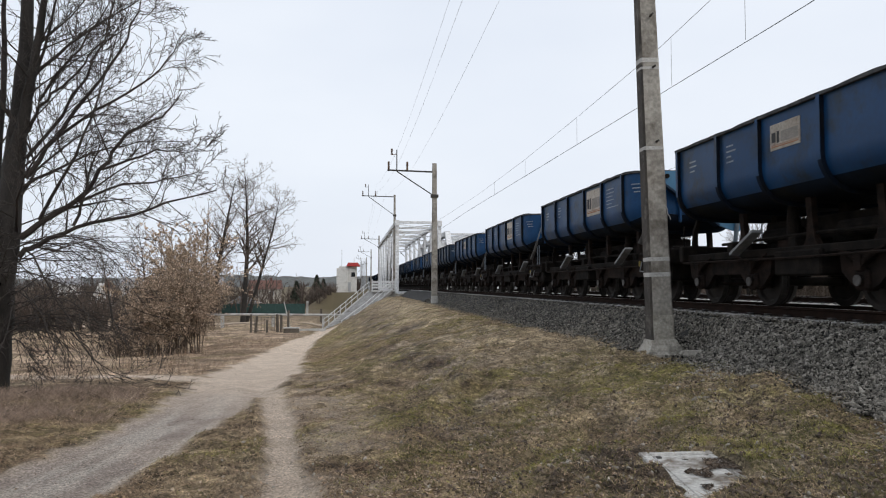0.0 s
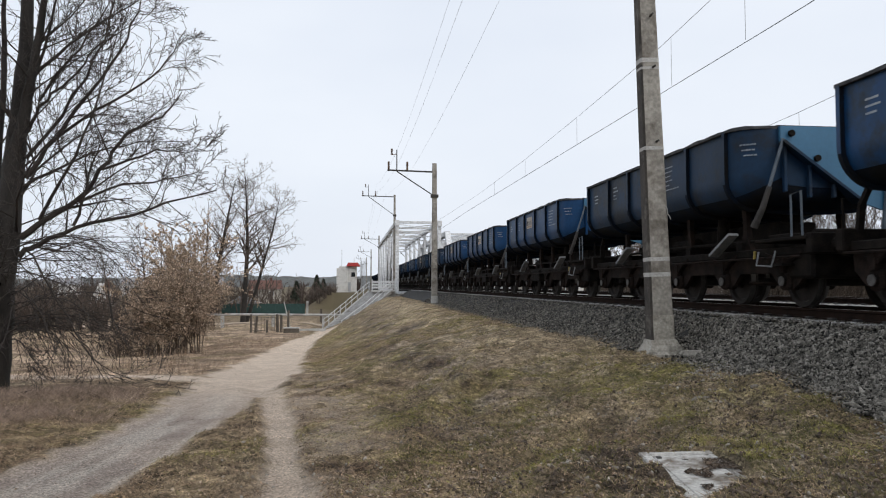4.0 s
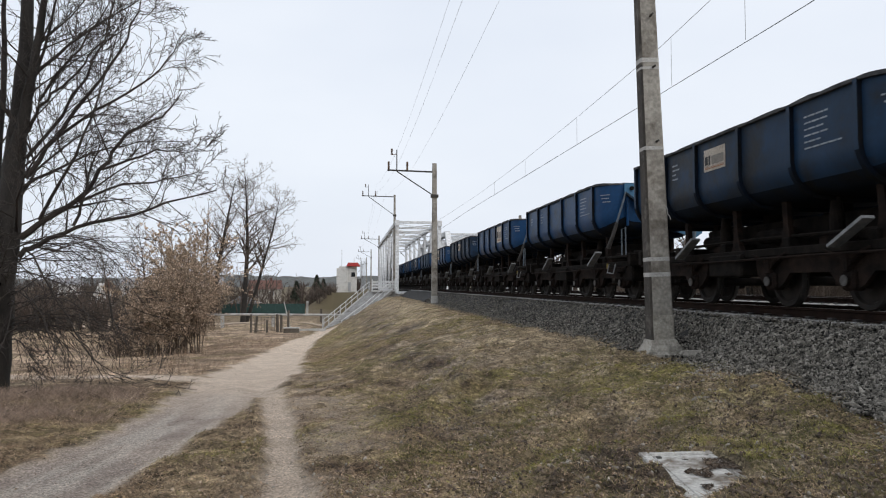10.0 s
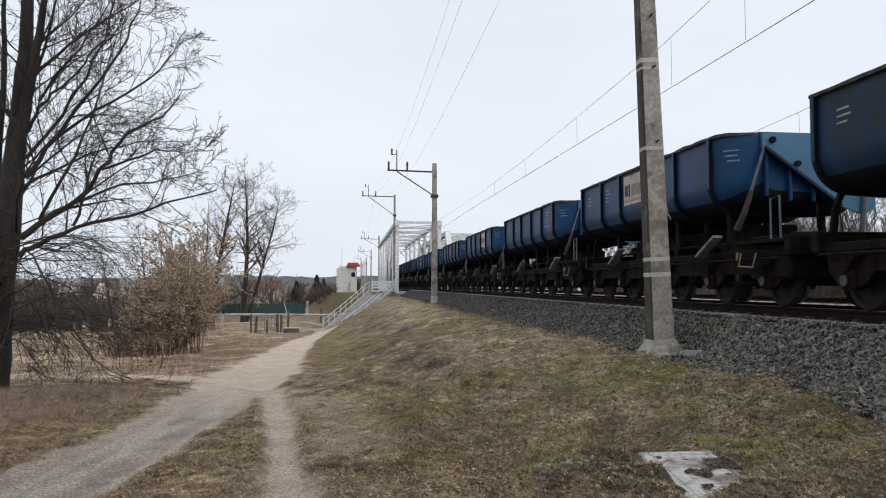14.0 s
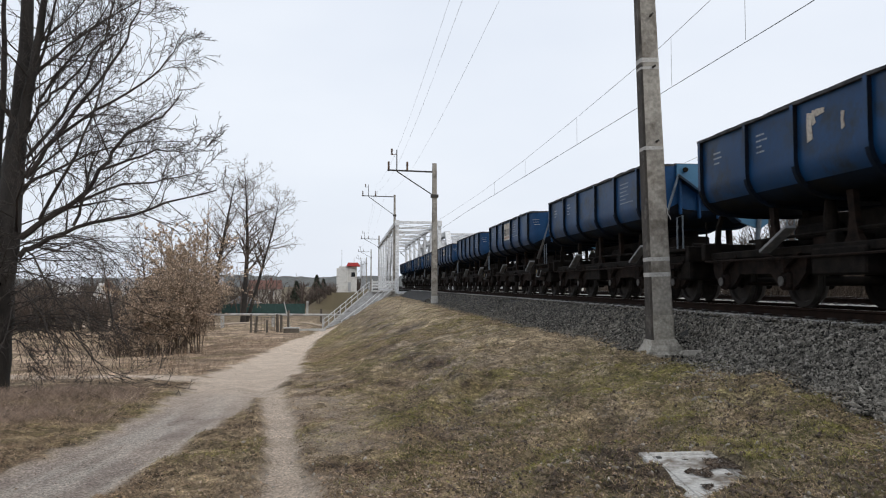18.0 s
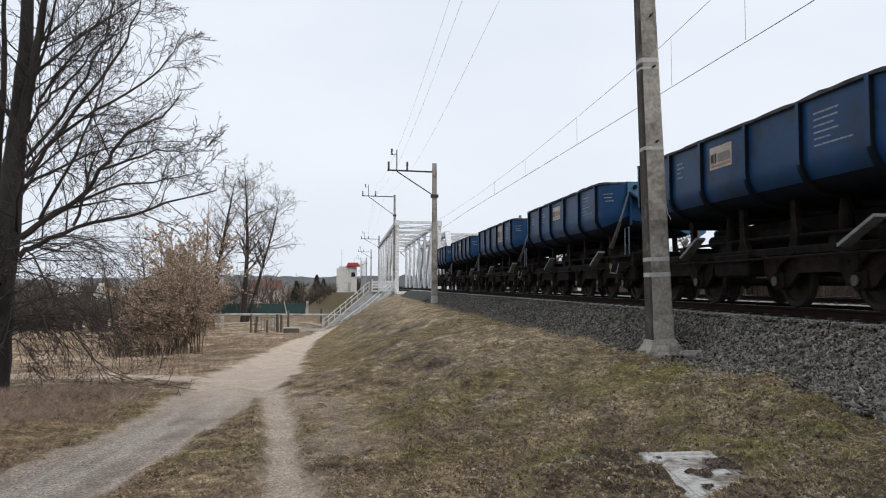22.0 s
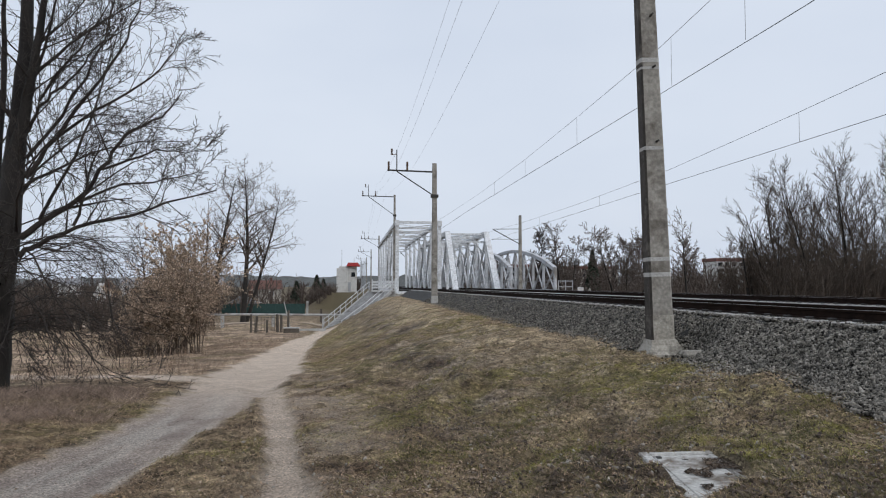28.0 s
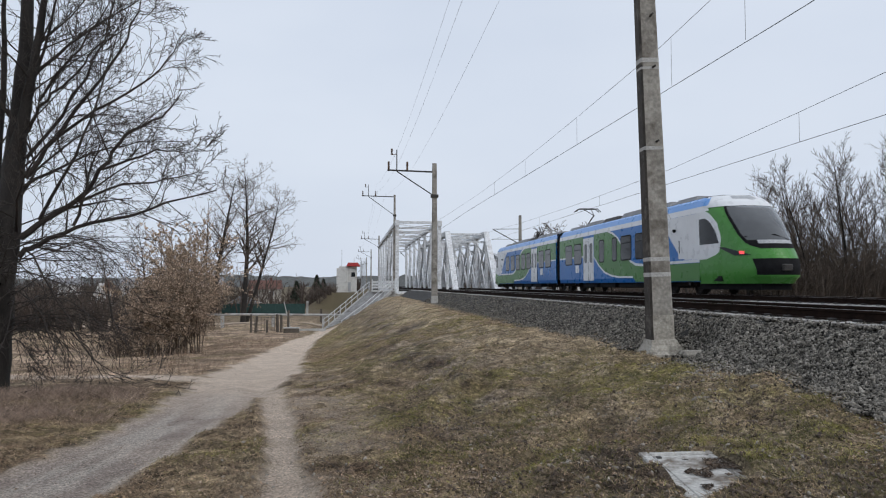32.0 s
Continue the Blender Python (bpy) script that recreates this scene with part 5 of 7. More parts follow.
def build_car(train, windows, tail):
    """One car, from the joint to its cab along +y."""
    car = thing("car", "", "")
    car.parent = train
    pair("lower_shell", strip(0.45, 20.85, [0.52, 0.75, 1.2, 2.0, 2.9, 3.34]), SIDE_BLUE, car)
    pair("white_band", strip(0.45, 20.85, [3.342, 3.45, 3.58], 0.004), WHITE, car, "white band below the roof")
    pair("sky_blue_band", strip(0.45, 20.85, [3.582, 3.7, 3.86, 3.96], 0.004), SKY_BLUE, car, "sky blue band below the roof")
    ring = [(x, z) for x, z in SECTION if z > 3.9]
    ring = [(x, z) for x, z in ring] + [(-x, z) for x, z in ring[-2::-1]]
    ring = ring + [(-1.0, 3.8), (1.0, 3.8)]
    part("roof", Form().loft([[(x, y, z) for x, z in ring] for y in (0.45, 21.2)]), ROOF_GREY, car, "grey roof")
    part("floor", Form().box(-1.34, 1.34, 0.45, 22.5, 0.55, 0.75), RUBBER, car)
    part("end_wall", Form().box(-1.3, 1.3, 0.45, 0.52, 0.6, 3.95), RUBBER, car)
    pair("green_panel", side_panel([(0.5, 2.12), (5.6, 2.12), (5.6, 3.33), (0.5, 3.33)]), GREEN, car, "green livery panel")
    low = [(7.65, 2.0), (8.5, 1.5), (9.4, 1.12), (10.4, 0.92), (11.6, 0.82), (13.0, 0.80)]
    hi = [(18.6, 1.30), (15.0, 1.30), (14.0, 1.36), (13.3, 1.55), (12.7, 1.95), (12.1, 2.45), (11.5, 2.85), (10.8, 3.12), (9.9, 3.33)]
    pair("green_panel", side_panel(low + [(13.6, 0.80), (14.0, 0.56), (20.85, 0.56), (20.85, 1.30)] + hi + [(7.65, 3.33)]), GREEN, car, "green livery panel with curved edge")
    pair("white_stroke", ribbon(low + [(13.6, 0.80)], 0.10), WHITE, car, "white curved stripe")
    pair("white_stroke", ribbon([(20.85, 1.38), (18.6, 1.38)] + [(y, z + 0.06) for y, z in hi[1:]], 0.12), WHITE, car, "white curved stripe")
    pair("white_stroke", ribbon([(0.5, 2.12), (5.6, 2.12)], 0.09), WHITE, car, "white stripe")
    edge = [(16.6, 3.33), (17.2, 3.12), (17.8, 2.7), (18.4, 2.15), (18.9, 1.75), (19.5, 1.46)]
    pair("white_panel", side_panel(edge + [(20.85, 1.44), (20.85, 3.33)]), WHITE, car, "white cab-side panel")
    pair("cab_door", side_panel(rounded(18.9, 19.75, 1.5, 3.2, 0.08), 0.012), WHITE, car)
    pair("handle", [Form().box(1.42, 1.44, 19.0, 19.04, 1.75, 2.3), Form().box(-1.44, -1.42, 19.0, 19.04, 1.75, 2.3)], RUBBER, car)
    pair("mirror_camera", [Form().tube([(1.52, 18.6, 2.75), (1.40, 18.6, 2.75)], 0.07, 10), Form().tube([(-1.52, 18.6, 2.75), (-1.40, 18.6, 2.75)], 0.07, 10)], RUBBER, car)
    for y0, y1 in windows:
        pair("window", side_panel(rounded(y0 - 0.05, y1 + 0.05, 1.66, 2.96, 0.16), 0.011), RUBBER, car)
        pair("pane", side_panel(rounded(y0, y1, 1.72, 2.90, 0.14), 0.014), GLASS, car, "dark tinted pane")
        if y1 - y0 > 1.0:
            pair("vent_bar", side_panel([(y0, 2.55), (y1, 2.55), (y1, 2.58), (y0, 2.58)], 0.017), RUBBER, car)
    for y0 in (5.66, 6.63):
        pair("door_leaf", side_panel(rounded(y0, y0 + 0.94, 0.66, 3.2, 0.06), 0.016), WHITE, car, "white passenger door leaf")
        pair("pane", side_panel(rounded(y0 + 0.24, y0 + 0.72, 1.72, 2.85, 0.12), 0.020), GLASS, car, "dark tinted pane")
        pair("seal", side_panel([(y0 - 0.012, 0.68), (y0 + 0.012, 0.68), (y0 + 0.012, 3.18), (y0 - 0.012, 3.18)], 0.019), RUBBER, car)
    pair("route_display", side_panel(rounded(4.05, 4.75, 1.15, 1.62, 0.03), 0.010), WHITE, car, "pale hatch panel")
    f = Form()
    for y in (5.35, 7.9):
        for k in range(4):
            f.box(-1.421, -1.417, y - 0.05, y + 0.05, 2.85 - 0.16 * k, 2.93 - 0.16 * k)
    tagged(part("door_marks", f, WHITE, car), kind="stuff")
    # nose
    wide = lin(-1, 1, 28)
    part("nose_lower", nose_patch(wide, lin(0.45, 1.40, 8), 0.0), LIT_GREEN, car, "green lower nose, lit tone in its colour", True)
    part("nose_middle", nose_patch(wide, lin(1.40, 1.72, 4), 0.0), LIT_GREEN, car, "green nose, lit tone in its colour", True)
    part("nose_upper", nose_patch(wide, lin(1.72, 3.70, 14), 0.0), LIT_GREEN, car, "green cab pillars", True)
    part("nose_crown", nose_patch(lin(-0.84, 0.84, 24), lin(3.48, 4.05, 8), 0.022), WHITE, car, "white cab roof crown", True)
    part("roof_hatch", nose_patch(lin(-0.22, 0.22, 6), lin(3.82, 3.98, 3), 0.04), SIGN, car, "pale grey roof hatch", True)
    part("windscreen", nose_patch(lambda z: lin(-screen_half(z) + 0.05, screen_half(z) - 0.05, 20), lin(2.06, 3.46, 14), 0.026), SCREEN, car, "large wrap-around windscreen reflecting the sky", True)
    part("screen_surround", nose_patch(lambda z: lin(-screen_half(z), screen_half(z), 20), lin(1.74, 3.60, 16), 0.014), RUBBER, car, "", True)
    part("destination_sign", nose_patch(lin(-0.26, 0.26, 8), lin(1.92, 2.06, 2), 0.03), SIGN, car, "pale sign below the windscreen", True)
    part("wiper", Form().tube([nose_point(-0.2, 2.06, 0.05), nose_point(0.0, 2.26, 0.06), nose_point(0.40, 2.20, 0.05)], 0.018, 6), RUBBER, car)
    for s in (-1, 1):
        def swoop(z, s=s):
            return lin(s * float(np.interp(z, [1.42, 1.5, 1.7, 2.2, 2.8, 3.2, 3.36], [0.93, 0.84, 0.765, 0.71, 0.71, 0.78, 0.88])), s * 1.0, 8)
        part("cab_side", nose_patch(swoop, lin(1.42, 3.36, 14), 0.008), WHITE, car, "white cab side", True)
        part("side_screen", nose_patch(lambda z, s=s: lin(s * float(np.interp(z, [2.0, 2.5, 2.9, 3.06], [0.75, 0.765, 0.82, 0.89])), s * 0.992, 6), lin(2.02, 3.06, 8), 0.016), GLASS, car, "dark cab side window", True)
        part("white_band_end", nose_patch(lambda z, s=s: lin(s * 0.80, s * 1.0, 6), lin(3.36, 3.58, 3), 0.012), WHITE, car, "", True)
        part("sky_blue_band_end", nose_patch(lambda z, s=s: lin(s * (0.80 - 0.10 * (z - 3.58) / 0.3), s * 1.0, 8), lin(3.58, 3.92, 4), 0.024), SKY_BLUE, car, "", True)
        part("lamp_cluster", nose_patch(lambda z, s=s: lin(s * (0.40 + 0.30 * (z - 1.50) / 0.35), s * (0.60 + 0.16 * (z - 1.50) / 0.35), 8), lin(1.50, 1.85, 4), 0.018), GLASS, car, "dark almond-shaped lamp cluster", True)
        part("tail_light", nose_patch(lin(0.48 * s, 0.53 * s, 3), lin(1.55, 1.66, 3), 0.03), TAIL_RED if tail else WHITE, car, "lit red tail light" if tail else "", True)
    part("coupler_opening", nose_patch(lambda z: lin(-0.30 - 0.08 * z, 0.30 + 0.08 * z, 14), lin(0.72, 1.36, 5), 0.014), RUBBER, car, "black coupler opening", True)
    part("mouth_trim", nose_patch(lin(-0.46, 0.46, 14), lin(0.66, 0.76, 2), 0.03), LIT_GREEN, car, "", True)
    part("coupler", Form().box(-0.18, 0.18, 24.5, 24.78, 0.9, 1.15, 0.03), DARKSTEEL, car)
    part("skirt", Form().loft([[(-1.2, 20.4, q), (1.2, 20.4, q), (1.1, 22.6, q), (0.6, 24.0, q), (-0.6, 24.0, q), (-1.1, 22.6, q)] for q in (0.22, 0.52)]), RUBBER, car)
    # roof gear
    for y0, y1, h in ((1.2, 4.0, 0.18), (4.6, 7.4, 0.24), (7.9, 10.2, 0.22), (10.8, 14.6, 0.26), (15.2, 17.0, 0.24), (17.6, 19.6, 0.20)):
        part("roof_unit", Form().loft([[(-0.95, y0, 4.0), (0.95, y0, 4.0), (0.80, y0 + 0.1, 4.0 + h), (-0.80, y0 + 0.1, 4.0 + h)],
                                      [(-0.95, y1, 4.0), (0.95, y1, 4.0), (0.80, y1 - 0.1, 4.0 + h), (-0.80, y1 - 0.1, 4.0 + h)]]), ROOF_GREY if h != 0.22 else DARKSTEEL, car)
    # running gear
    for y in (2.1, 18.3):
        bg = thing("bogie", "", "")
        bg.parent = car
        part("bogie_frame", Form().box(-1.12, -0.95, y - 1.75, y + 1.75, 0.34, 0.66, 0.04).box(0.95, 1.12, y - 1.75, y + 1.75, 0.34, 0.66, 0.04).box(-1, 1, y - 0.3, y + 0.3, 0.4, 0.6), BOGIE, bg)
        for q in (y - 1.25, y + 1.25):
            wheelset(bg, q, WHEEL_ME, TYRE_ME, AXLE_ME, BOX_ME)
    for y0, y1 in ((5.2, 7.6), (8.2, 10.6), (11.2, 14.9)):
        part("underfloor_unit", Form().box(-1.25, 1.25, y0, y1, 0.26, 0.56, 0.04), RUBBER, car)
    return car


passenger = thing("electric_train", "two-car electric train in blue, green and white livery", "train")
WIN_A = [(1.9, 3.3), (3.8, 5.2), (7.85, 9.15), (9.6, 10.95), (11.6, 13.0), (13.6, 15.0), (15.8, 17.1)]
WIN_B = [(1.9, 3.3), (3.8, 5.2), (8.6, 9.35), (10.7, 11.35), (12.0, 13.4), (14.0, 15.9), (16.3, 17.3)]
build_car(passenger, WIN_A, False)
rear = build_car(passenger, WIN_B, True)
rear.matrix_basis = pose(0, 0, 0, 0, 0, 180)
bel = Form()
for k in range(7):
    y = -0.45 + 0.15 * k
    g = 1.33 if k % 2 else 1.26
    bel.loft([[(x * g / 1.41, yy, 0.72 + (z - 0.52) * (0.93 if k % 2 else 0.90)) for x, z in SECTION] + [(-x * g / 1.41, yy, 0.72 + (z - 0.52) * (0.93 if k % 2 else 0.90)) for x, z in SECTION[-2::-1]] for yy in (y - 0.07, y + 0.08)])
part("gangway_bellows", bel, RUBBER, passenger, "black folded gangway bellows")
pan = part("pantograph", Form().box(-0.6, 0.6, -3.4, -1.6, 4.12, 4.2), DARKSTEEL, passenger, "raised single-arm pantograph")
part("lower_arm", Form().tube([(0, -1.7, 4.2), (0, -3.5, 4.85)], 0.04, 8), DARKSTEEL, pan)
part("upper_arm", Form().tube([(0, -3.5, 4.85), (-0.25, -2.2, 5.38)], 0.025, 6).tube([(0, -3.5, 4.85), (0.25, -2.2, 5.38)], 0.025, 6), DARKSTEEL, pan)
part("collector_head", Form().tube([(-0.85, -2.05, 5.20), (-0.6, -2.05, 5.40), (0.6, -2.05, 5.40), (0.85, -2.05, 5.20)], 0.03, 6)
     .tube([(-0.85, -2.4, 5.20), (-0.6, -2.4, 5.40), (0.6, -2.4, 5.40), (0.85, -2.4, 5.20)], 0.03, 6), DARKSTEEL, pan)


# ---- plants ----
def bend(rng, p, d, length, steps, wander, lift):
    """A wandering line from p along d."""
    turn = rng.normal(0, wander, (steps, 3))
    turn[:, 2] += lift
    way = d + np.cumsum(turn, axis=0)
    way /= np.sqrt((way * way).sum(1))[:, None]
    return np.vstack([p, p + np.cumsum(way * (length / steps), axis=0)]), way[-1]


def sprout(rng, out, pts, r0, r1, counts, ratio, level, wander, lift, spread, thin, start=0.2, share=(0.45, 0.65)):
    """Adds a limb and, along it, its side branches, level by level."""
    out.append((pts, r0, r1))
    if level >= len(counts):
        return
    seg = np.diff(pts, axis=0)
    total = np.sqrt((seg * seg).sum(1)).sum()
    n = max(1, int(rng.normal(counts[level], counts[level] * 0.2) + 0.5))
    for k in range(n):
        t = start + (1 - start) * (k + rng.random()) / n
        i = min(int(t * (len(pts) - 1)), len(pts) - 2)
        f = t * (len(pts) - 1) - i
        p = pts[i] * (1 - f) + pts[i + 1] * f
        d = pts[i + 1] - pts[i]
        d = d / math.sqrt(d.dot(d))
        side = rng.normal(0, 1, 3)
        side -= d * side.dot(d)
        side /= math.sqrt(side.dot(side)) + 1e-9
        a = radians(rng.uniform(*spread))
        e = d * math.cos(a) + side * math.sin(a)
        ln = total * ratio * rng.uniform(0.6, 1.15) * (1.05 - 0.38 * t)
        rr = max(thin, (r0 + (r1 - r0) * t) * rng.uniform(*share))
        q, _ = bend(rng, p, e, ln, 5 if level < 1 else (3 if level < 2 else 2), wander, lift)
        sprout(rng, out, q, rr, max(thin * 0.7, rr * 0.3), counts, max(ratio, 0.46), level + 1, wander * 1.1, lift, spread, thin, 0.15, share)


def skin(limbs):
    """Vertices and quads of tapered tubes round the limbs."""
    vs, fs, base, sorts = [], [], 0, {}
    for pts, r0, r1 in limbs:
        sorts.setdefault((len(pts), 8 if r0 > 0.08 else (5 if r0 > 0.02 else 3)), []).append((pts, r0, r1))
    for (n, sides), some in sorts.items():
        pts = np.array([q[0] for q in some])
        d = np.gradient(pts, axis=1)
        d /= np.linalg.norm(d, axis=2)[..., None] + 1e-9
        ref = np.where((np.abs(d[:, :1, 1:2]) < 0.8), np.array([0.31, 0.87, 0.13]), np.array([0.9, 0.1, 0.3]))
        a = np.cross(d, np.broadcast_to(ref, d.shape))
        a /= np.linalg.norm(a, axis=2)[..., None] + 1e-9
        b = np.cross(d, a)
        w = np.arange(sides) * 2 * np.pi / sides
        t = np.linspace(0, 1, n)[None, :]
        r0, r1 = np.array([q[1] for q in some])[:, None], np.array([q[2] for q in some])[:, None]
        r = (r0 + (r1 - r0) * t)[..., None, None]
        ring = pts[:, :, None, :] + r * (a[:, :, None, :] * np.cos(w)[:, None] + b[:, :, None, :] * np.sin(w)[:, None])
        vs.append(ring.reshape(-1, 3))
        i = np.arange(n - 1)[:, None] * sides
        k = np.arange(sides)[None, :]
        e = (k + 1) % sides
        one = np.stack([i + k, i + e, i + sides + e, i + sides + k], -1).reshape(-1, 4)
        fs.append((one[None] + (base + n * sides * np.arange(len(some)))[:, None, None]).reshape(-1, 4))
        base += len(some) * n * sides
    return np.concatenate(vs), np.concatenate(fs)


def plant(name, label, x, y, z, trunks, crown, mat_trunk, mat_crown, category="tree", group="", leaves=None, leaf_mat=None):
    top = thing(name, label, category, group, m=pose(x, y, z))
    v, f = skin(trunks)
    bulk("trunk", v, f, mat_trunk, top, True)
    if crown:
        v, f = skin(crown)
        bulk("crown", v, f, mat_crown, top)
    if leaves is not None:
        bulk("dry_leaves", *leaves, leaf_mat, top)
    return top


def line(*pts):
    return np.array([(x, d, z) for x, z, d in pts], float)


def refine(pts, rng, n=4, amount=0.03):
    """A rounder, slightly knotted version of a limb."""
    t = np.linspace(0, len(pts) - 1, (len(pts) - 1) * n + 1)
    out = np.stack([np.interp(t, np.arange(len(pts)), pts[:, k]) for k in range(3)], 1)
    for _ in range(2):
        out[1:-1] = (out[:-2] + 2 * out[1:-1] + out[2:]) / 4
    out[1:-1] += rng.normal(0, amount, out[1:-1].shape)
    return out


def big_tree():
    rng = np.random.default_rng(5)
    trunk = [(refine(line((-0.22, -0.2, 0), (-0.15, 1.5, 0), (-0.03, 3.0, 0), (0.09, 4.5, 0.02), (0.16, 5.7, 0.05), (0.21, 7.1, 0.1), (0.25, 9.0, 0.1), (0.40, 11.3, 0.2)), rng, 4, 0.015), 0.34, 0.07),
             (refine(line((-0.15, 1.9, 0), (-0.30, 3.6, 0.1), (-0.30, 5.6, 0.25), (-0.35, 8.2, 0.4), (-0.5, 10.5, 0.5)), rng, 4, 0.015), 0.10, 0.03),
             (refine(line((0.10, 4.9, -0.05), (0.30, 5.6, -0.15), (0.46, 6.3, -0.25), (0.62, 7.2, -0.3), (0.78, 8.3, -0.35), (1.0, 9.8, -0.3)), rng, 4, 0.015), 0.15, 0.04)]
    limbs = [(line((0.25, 2.80, 0), (0.62, 3.05, 0), (1.36, 3.46, -0.1), (2.64, 3.65, -0.3), (3.29, 3.96, -0.4), (4.39, 4.22, -0.5)), 0.085, 0.018),
             (line((0.25, 3.2, 0), (0.70, 3.60, 0.1), (1.36, 4.0, 0.2), (1.80, 4.68, 0.3), (2.06, 5.4, 0.4), (2.58, 5.78, 0.5), (3.1, 6.1, 0.6), (3.4, 6.6, 0.6)), 0.10, 0.016),
             (line((0.33, 4.5, 0), (0.55, 4.8, 0), (1.2, 5.7, -0.2), (2.0, 6.6, -0.4), (2.5, 7.4, -0.5), (2.8, 8.3, -0.6)), 0.085, 0.018),
             (line((0.36, 5.5, 0), (0.60, 5.8, -0.3), (1.0, 6.2, -0.5), (1.7, 6.6, -0.8), (1.95, 7.1, -0.9), (2.9, 7.6, -1.1)), 0.06, 0.012),
             (line((1.8, 4.74, 0.3), (2.45, 4.95, 0.2), (3.0, 5.2, 0.1), (3.6, 5.1, 0.0), (4.3, 5.15, -0.1)), 0.042, 0.008),
             (line((0.30, 4.3, 0), (0.9, 4.8, 0.4), (1.5, 5.2, 0.7), (2.4, 5.5, 0.9), (3.5, 5.55, 1.1)), 0.05, 0.010),
             (line((1.36, 3.46, -0.1), (1.65, 4.1, -0.2), (1.75, 4.8, -0.3), (2.1, 5.5, -0.4)), 0.05, 0.012),
             (line((0.4, 3.0, 0.0), (0.70, 2.76, -0.3), (1.36, 1.8, -0.7), (1.93, 1.0, -1.0), (2.26, 0.55, -1.1), (3.0, 0.28, -1.2), (3.55, 0.38, -1.3)), 0.030, 0.006),
             (line((0.1, 2.0, 0), (0.5, 1.4, -0.6), (0.8, 0.9, -0.9), (0.95, 0.3, -1.0)), 0.022, 0.006),
             (line((0.38, 6.6, 0), (1.0, 7.5, 0.3), (1.9, 8.3, 0.5), (2.8, 9.0, 0.7)), 0.06, 0.012),
             (line((0.7, 6.1, -0.3), (1.3, 6.9, -0.5), (2.0, 7.7, -0.6), (2.4, 8.8, -0.8)), 0.045, 0.010),
             (line((0.2, 3.3, 0), (0.5, 3.9, -0.9), (1.1, 4.6, -1.7), (1.9, 5.2, -2.2)), 0.05, 0.010),
             (line((0.25, 4.1, 0), (0.3, 5.0, 1.0), (0.9, 5.9, 2.0), (1.4, 6.5, 2.6)), 0.05, 0.010),
             (line((0.1, 3.8, 0), (-0.6, 4.8, 0.4), (-1.5, 5.6, 0.5), (-2.4, 6.1, 0.5)), 0.07, 0.012),
             (line((0.2, 5.5, 0), (-0.5, 6.6, -0.3), (-1.2, 7.6, -0.6), (-1.9, 8.4, -0.9)), 0.06, 0.012),
             (line((0.0, 2.9, 0), (-0.7, 3.2, -0.5), (-1.6, 3.4, -0.8), (-2.6, 3.9, -1.0)), 0.06, 0.012),
             (line((0.05, 2.3, 0), (0.5, 2.7, -0.9), (1.0, 2.6, -1.6), (1.6, 2.0, -2.0)), 0.03, 0.007)]
    limbs += [(line((0.33, 4.9, 0), (1.0, 5.9, 0.2), (1.6, 7.2, 0.3), (2.0, 8.6, 0.4), (2.2, 10.0, 0.4)), 0.06, 0.012),
              (line((0.4, 6.2, 0), (0.9, 7.6, -0.4), (1.3, 9.2, -0.6), (1.5, 10.5, -0.7)), 0.05, 0.012),
              (line((0.9, 5.3, -0.1), (1.7, 6.0, 0.0), (2.6, 6.5, 0.1), (3.2, 7.2, 0.2), (3.5, 7.9, 0.3)), 0.05, 0.012),
              (line((1.36, 4.0, 0.2), (2.2, 4.5, 0.6), (3.0, 4.6, 0.9), (3.8, 4.9, 1.1)), 0.045, 0.010),
              (line((0.6, 3.6, 0.1), (1.5, 4.9, -0.5), (2.1, 6.1, -0.9), (2.5, 7.4, -1.1)), 0.055, 0.012)]
    crown = []
    for pts, r0, r1 in limbs:
        p, r0, r1 = refine(pts, rng, 3, 0.02), r0 * 0.75, r1 * 0.7
        sprout(rng, crown, p, r0, r1, [13, 8, 3] if r0 > 0.025 else [9, 4, 2], 0.42, 0, 0.11, 0.018, (26, 60), 0.0058, 0.14, (0.36, 0.55))
    for pts, r0, r1 in trunk[:3]:
        for k in range(8):
            t = rng.uniform(0.30, 1.0)
            p = pts[int(t * (len(pts) - 1))]
            a = rng.uniform(0, 2 * math.pi)
            q, _ = bend(rng, p, np.array([math.cos(a), math.sin(a), 0.8]), rng.uniform(1.6, 3.0), 6, 0.16, 0.05)
            sprout(rng, crown, q, 0.022, 0.006, [9, 5, 2], 0.50, 0, 0.08, 0.04, (25, 55), 0.0055, 0.2, (0.3, 0.5))
    for k in range(40):
        h = rng.uniform(0.9, 3.6)
        p = np.array([0.0, 0.0, h])
        a = rng.uniform(-1.9, 0.9)
        q, _ = bend(rng, p, np.array([math.cos(a), math.sin(a), 0.5]), rng.uniform(1.6, 3.6), 9, 0.13, -0.13)
        sprout(rng, crown, q, 0.020, 0.006, [9, 4, 1], 0.45, 0, 0.11, -0.05, (30, 60), 0.0055, 0.15, (0.35, 0.55))
    plant("bare_tree", "large bare dark-barked deciduous tree with spreading limbs", -7.24, 16.8, float(ground(-7.24, 16.8)), trunk, crown, BARK, TWIG, group="bare trees")


big_tree()


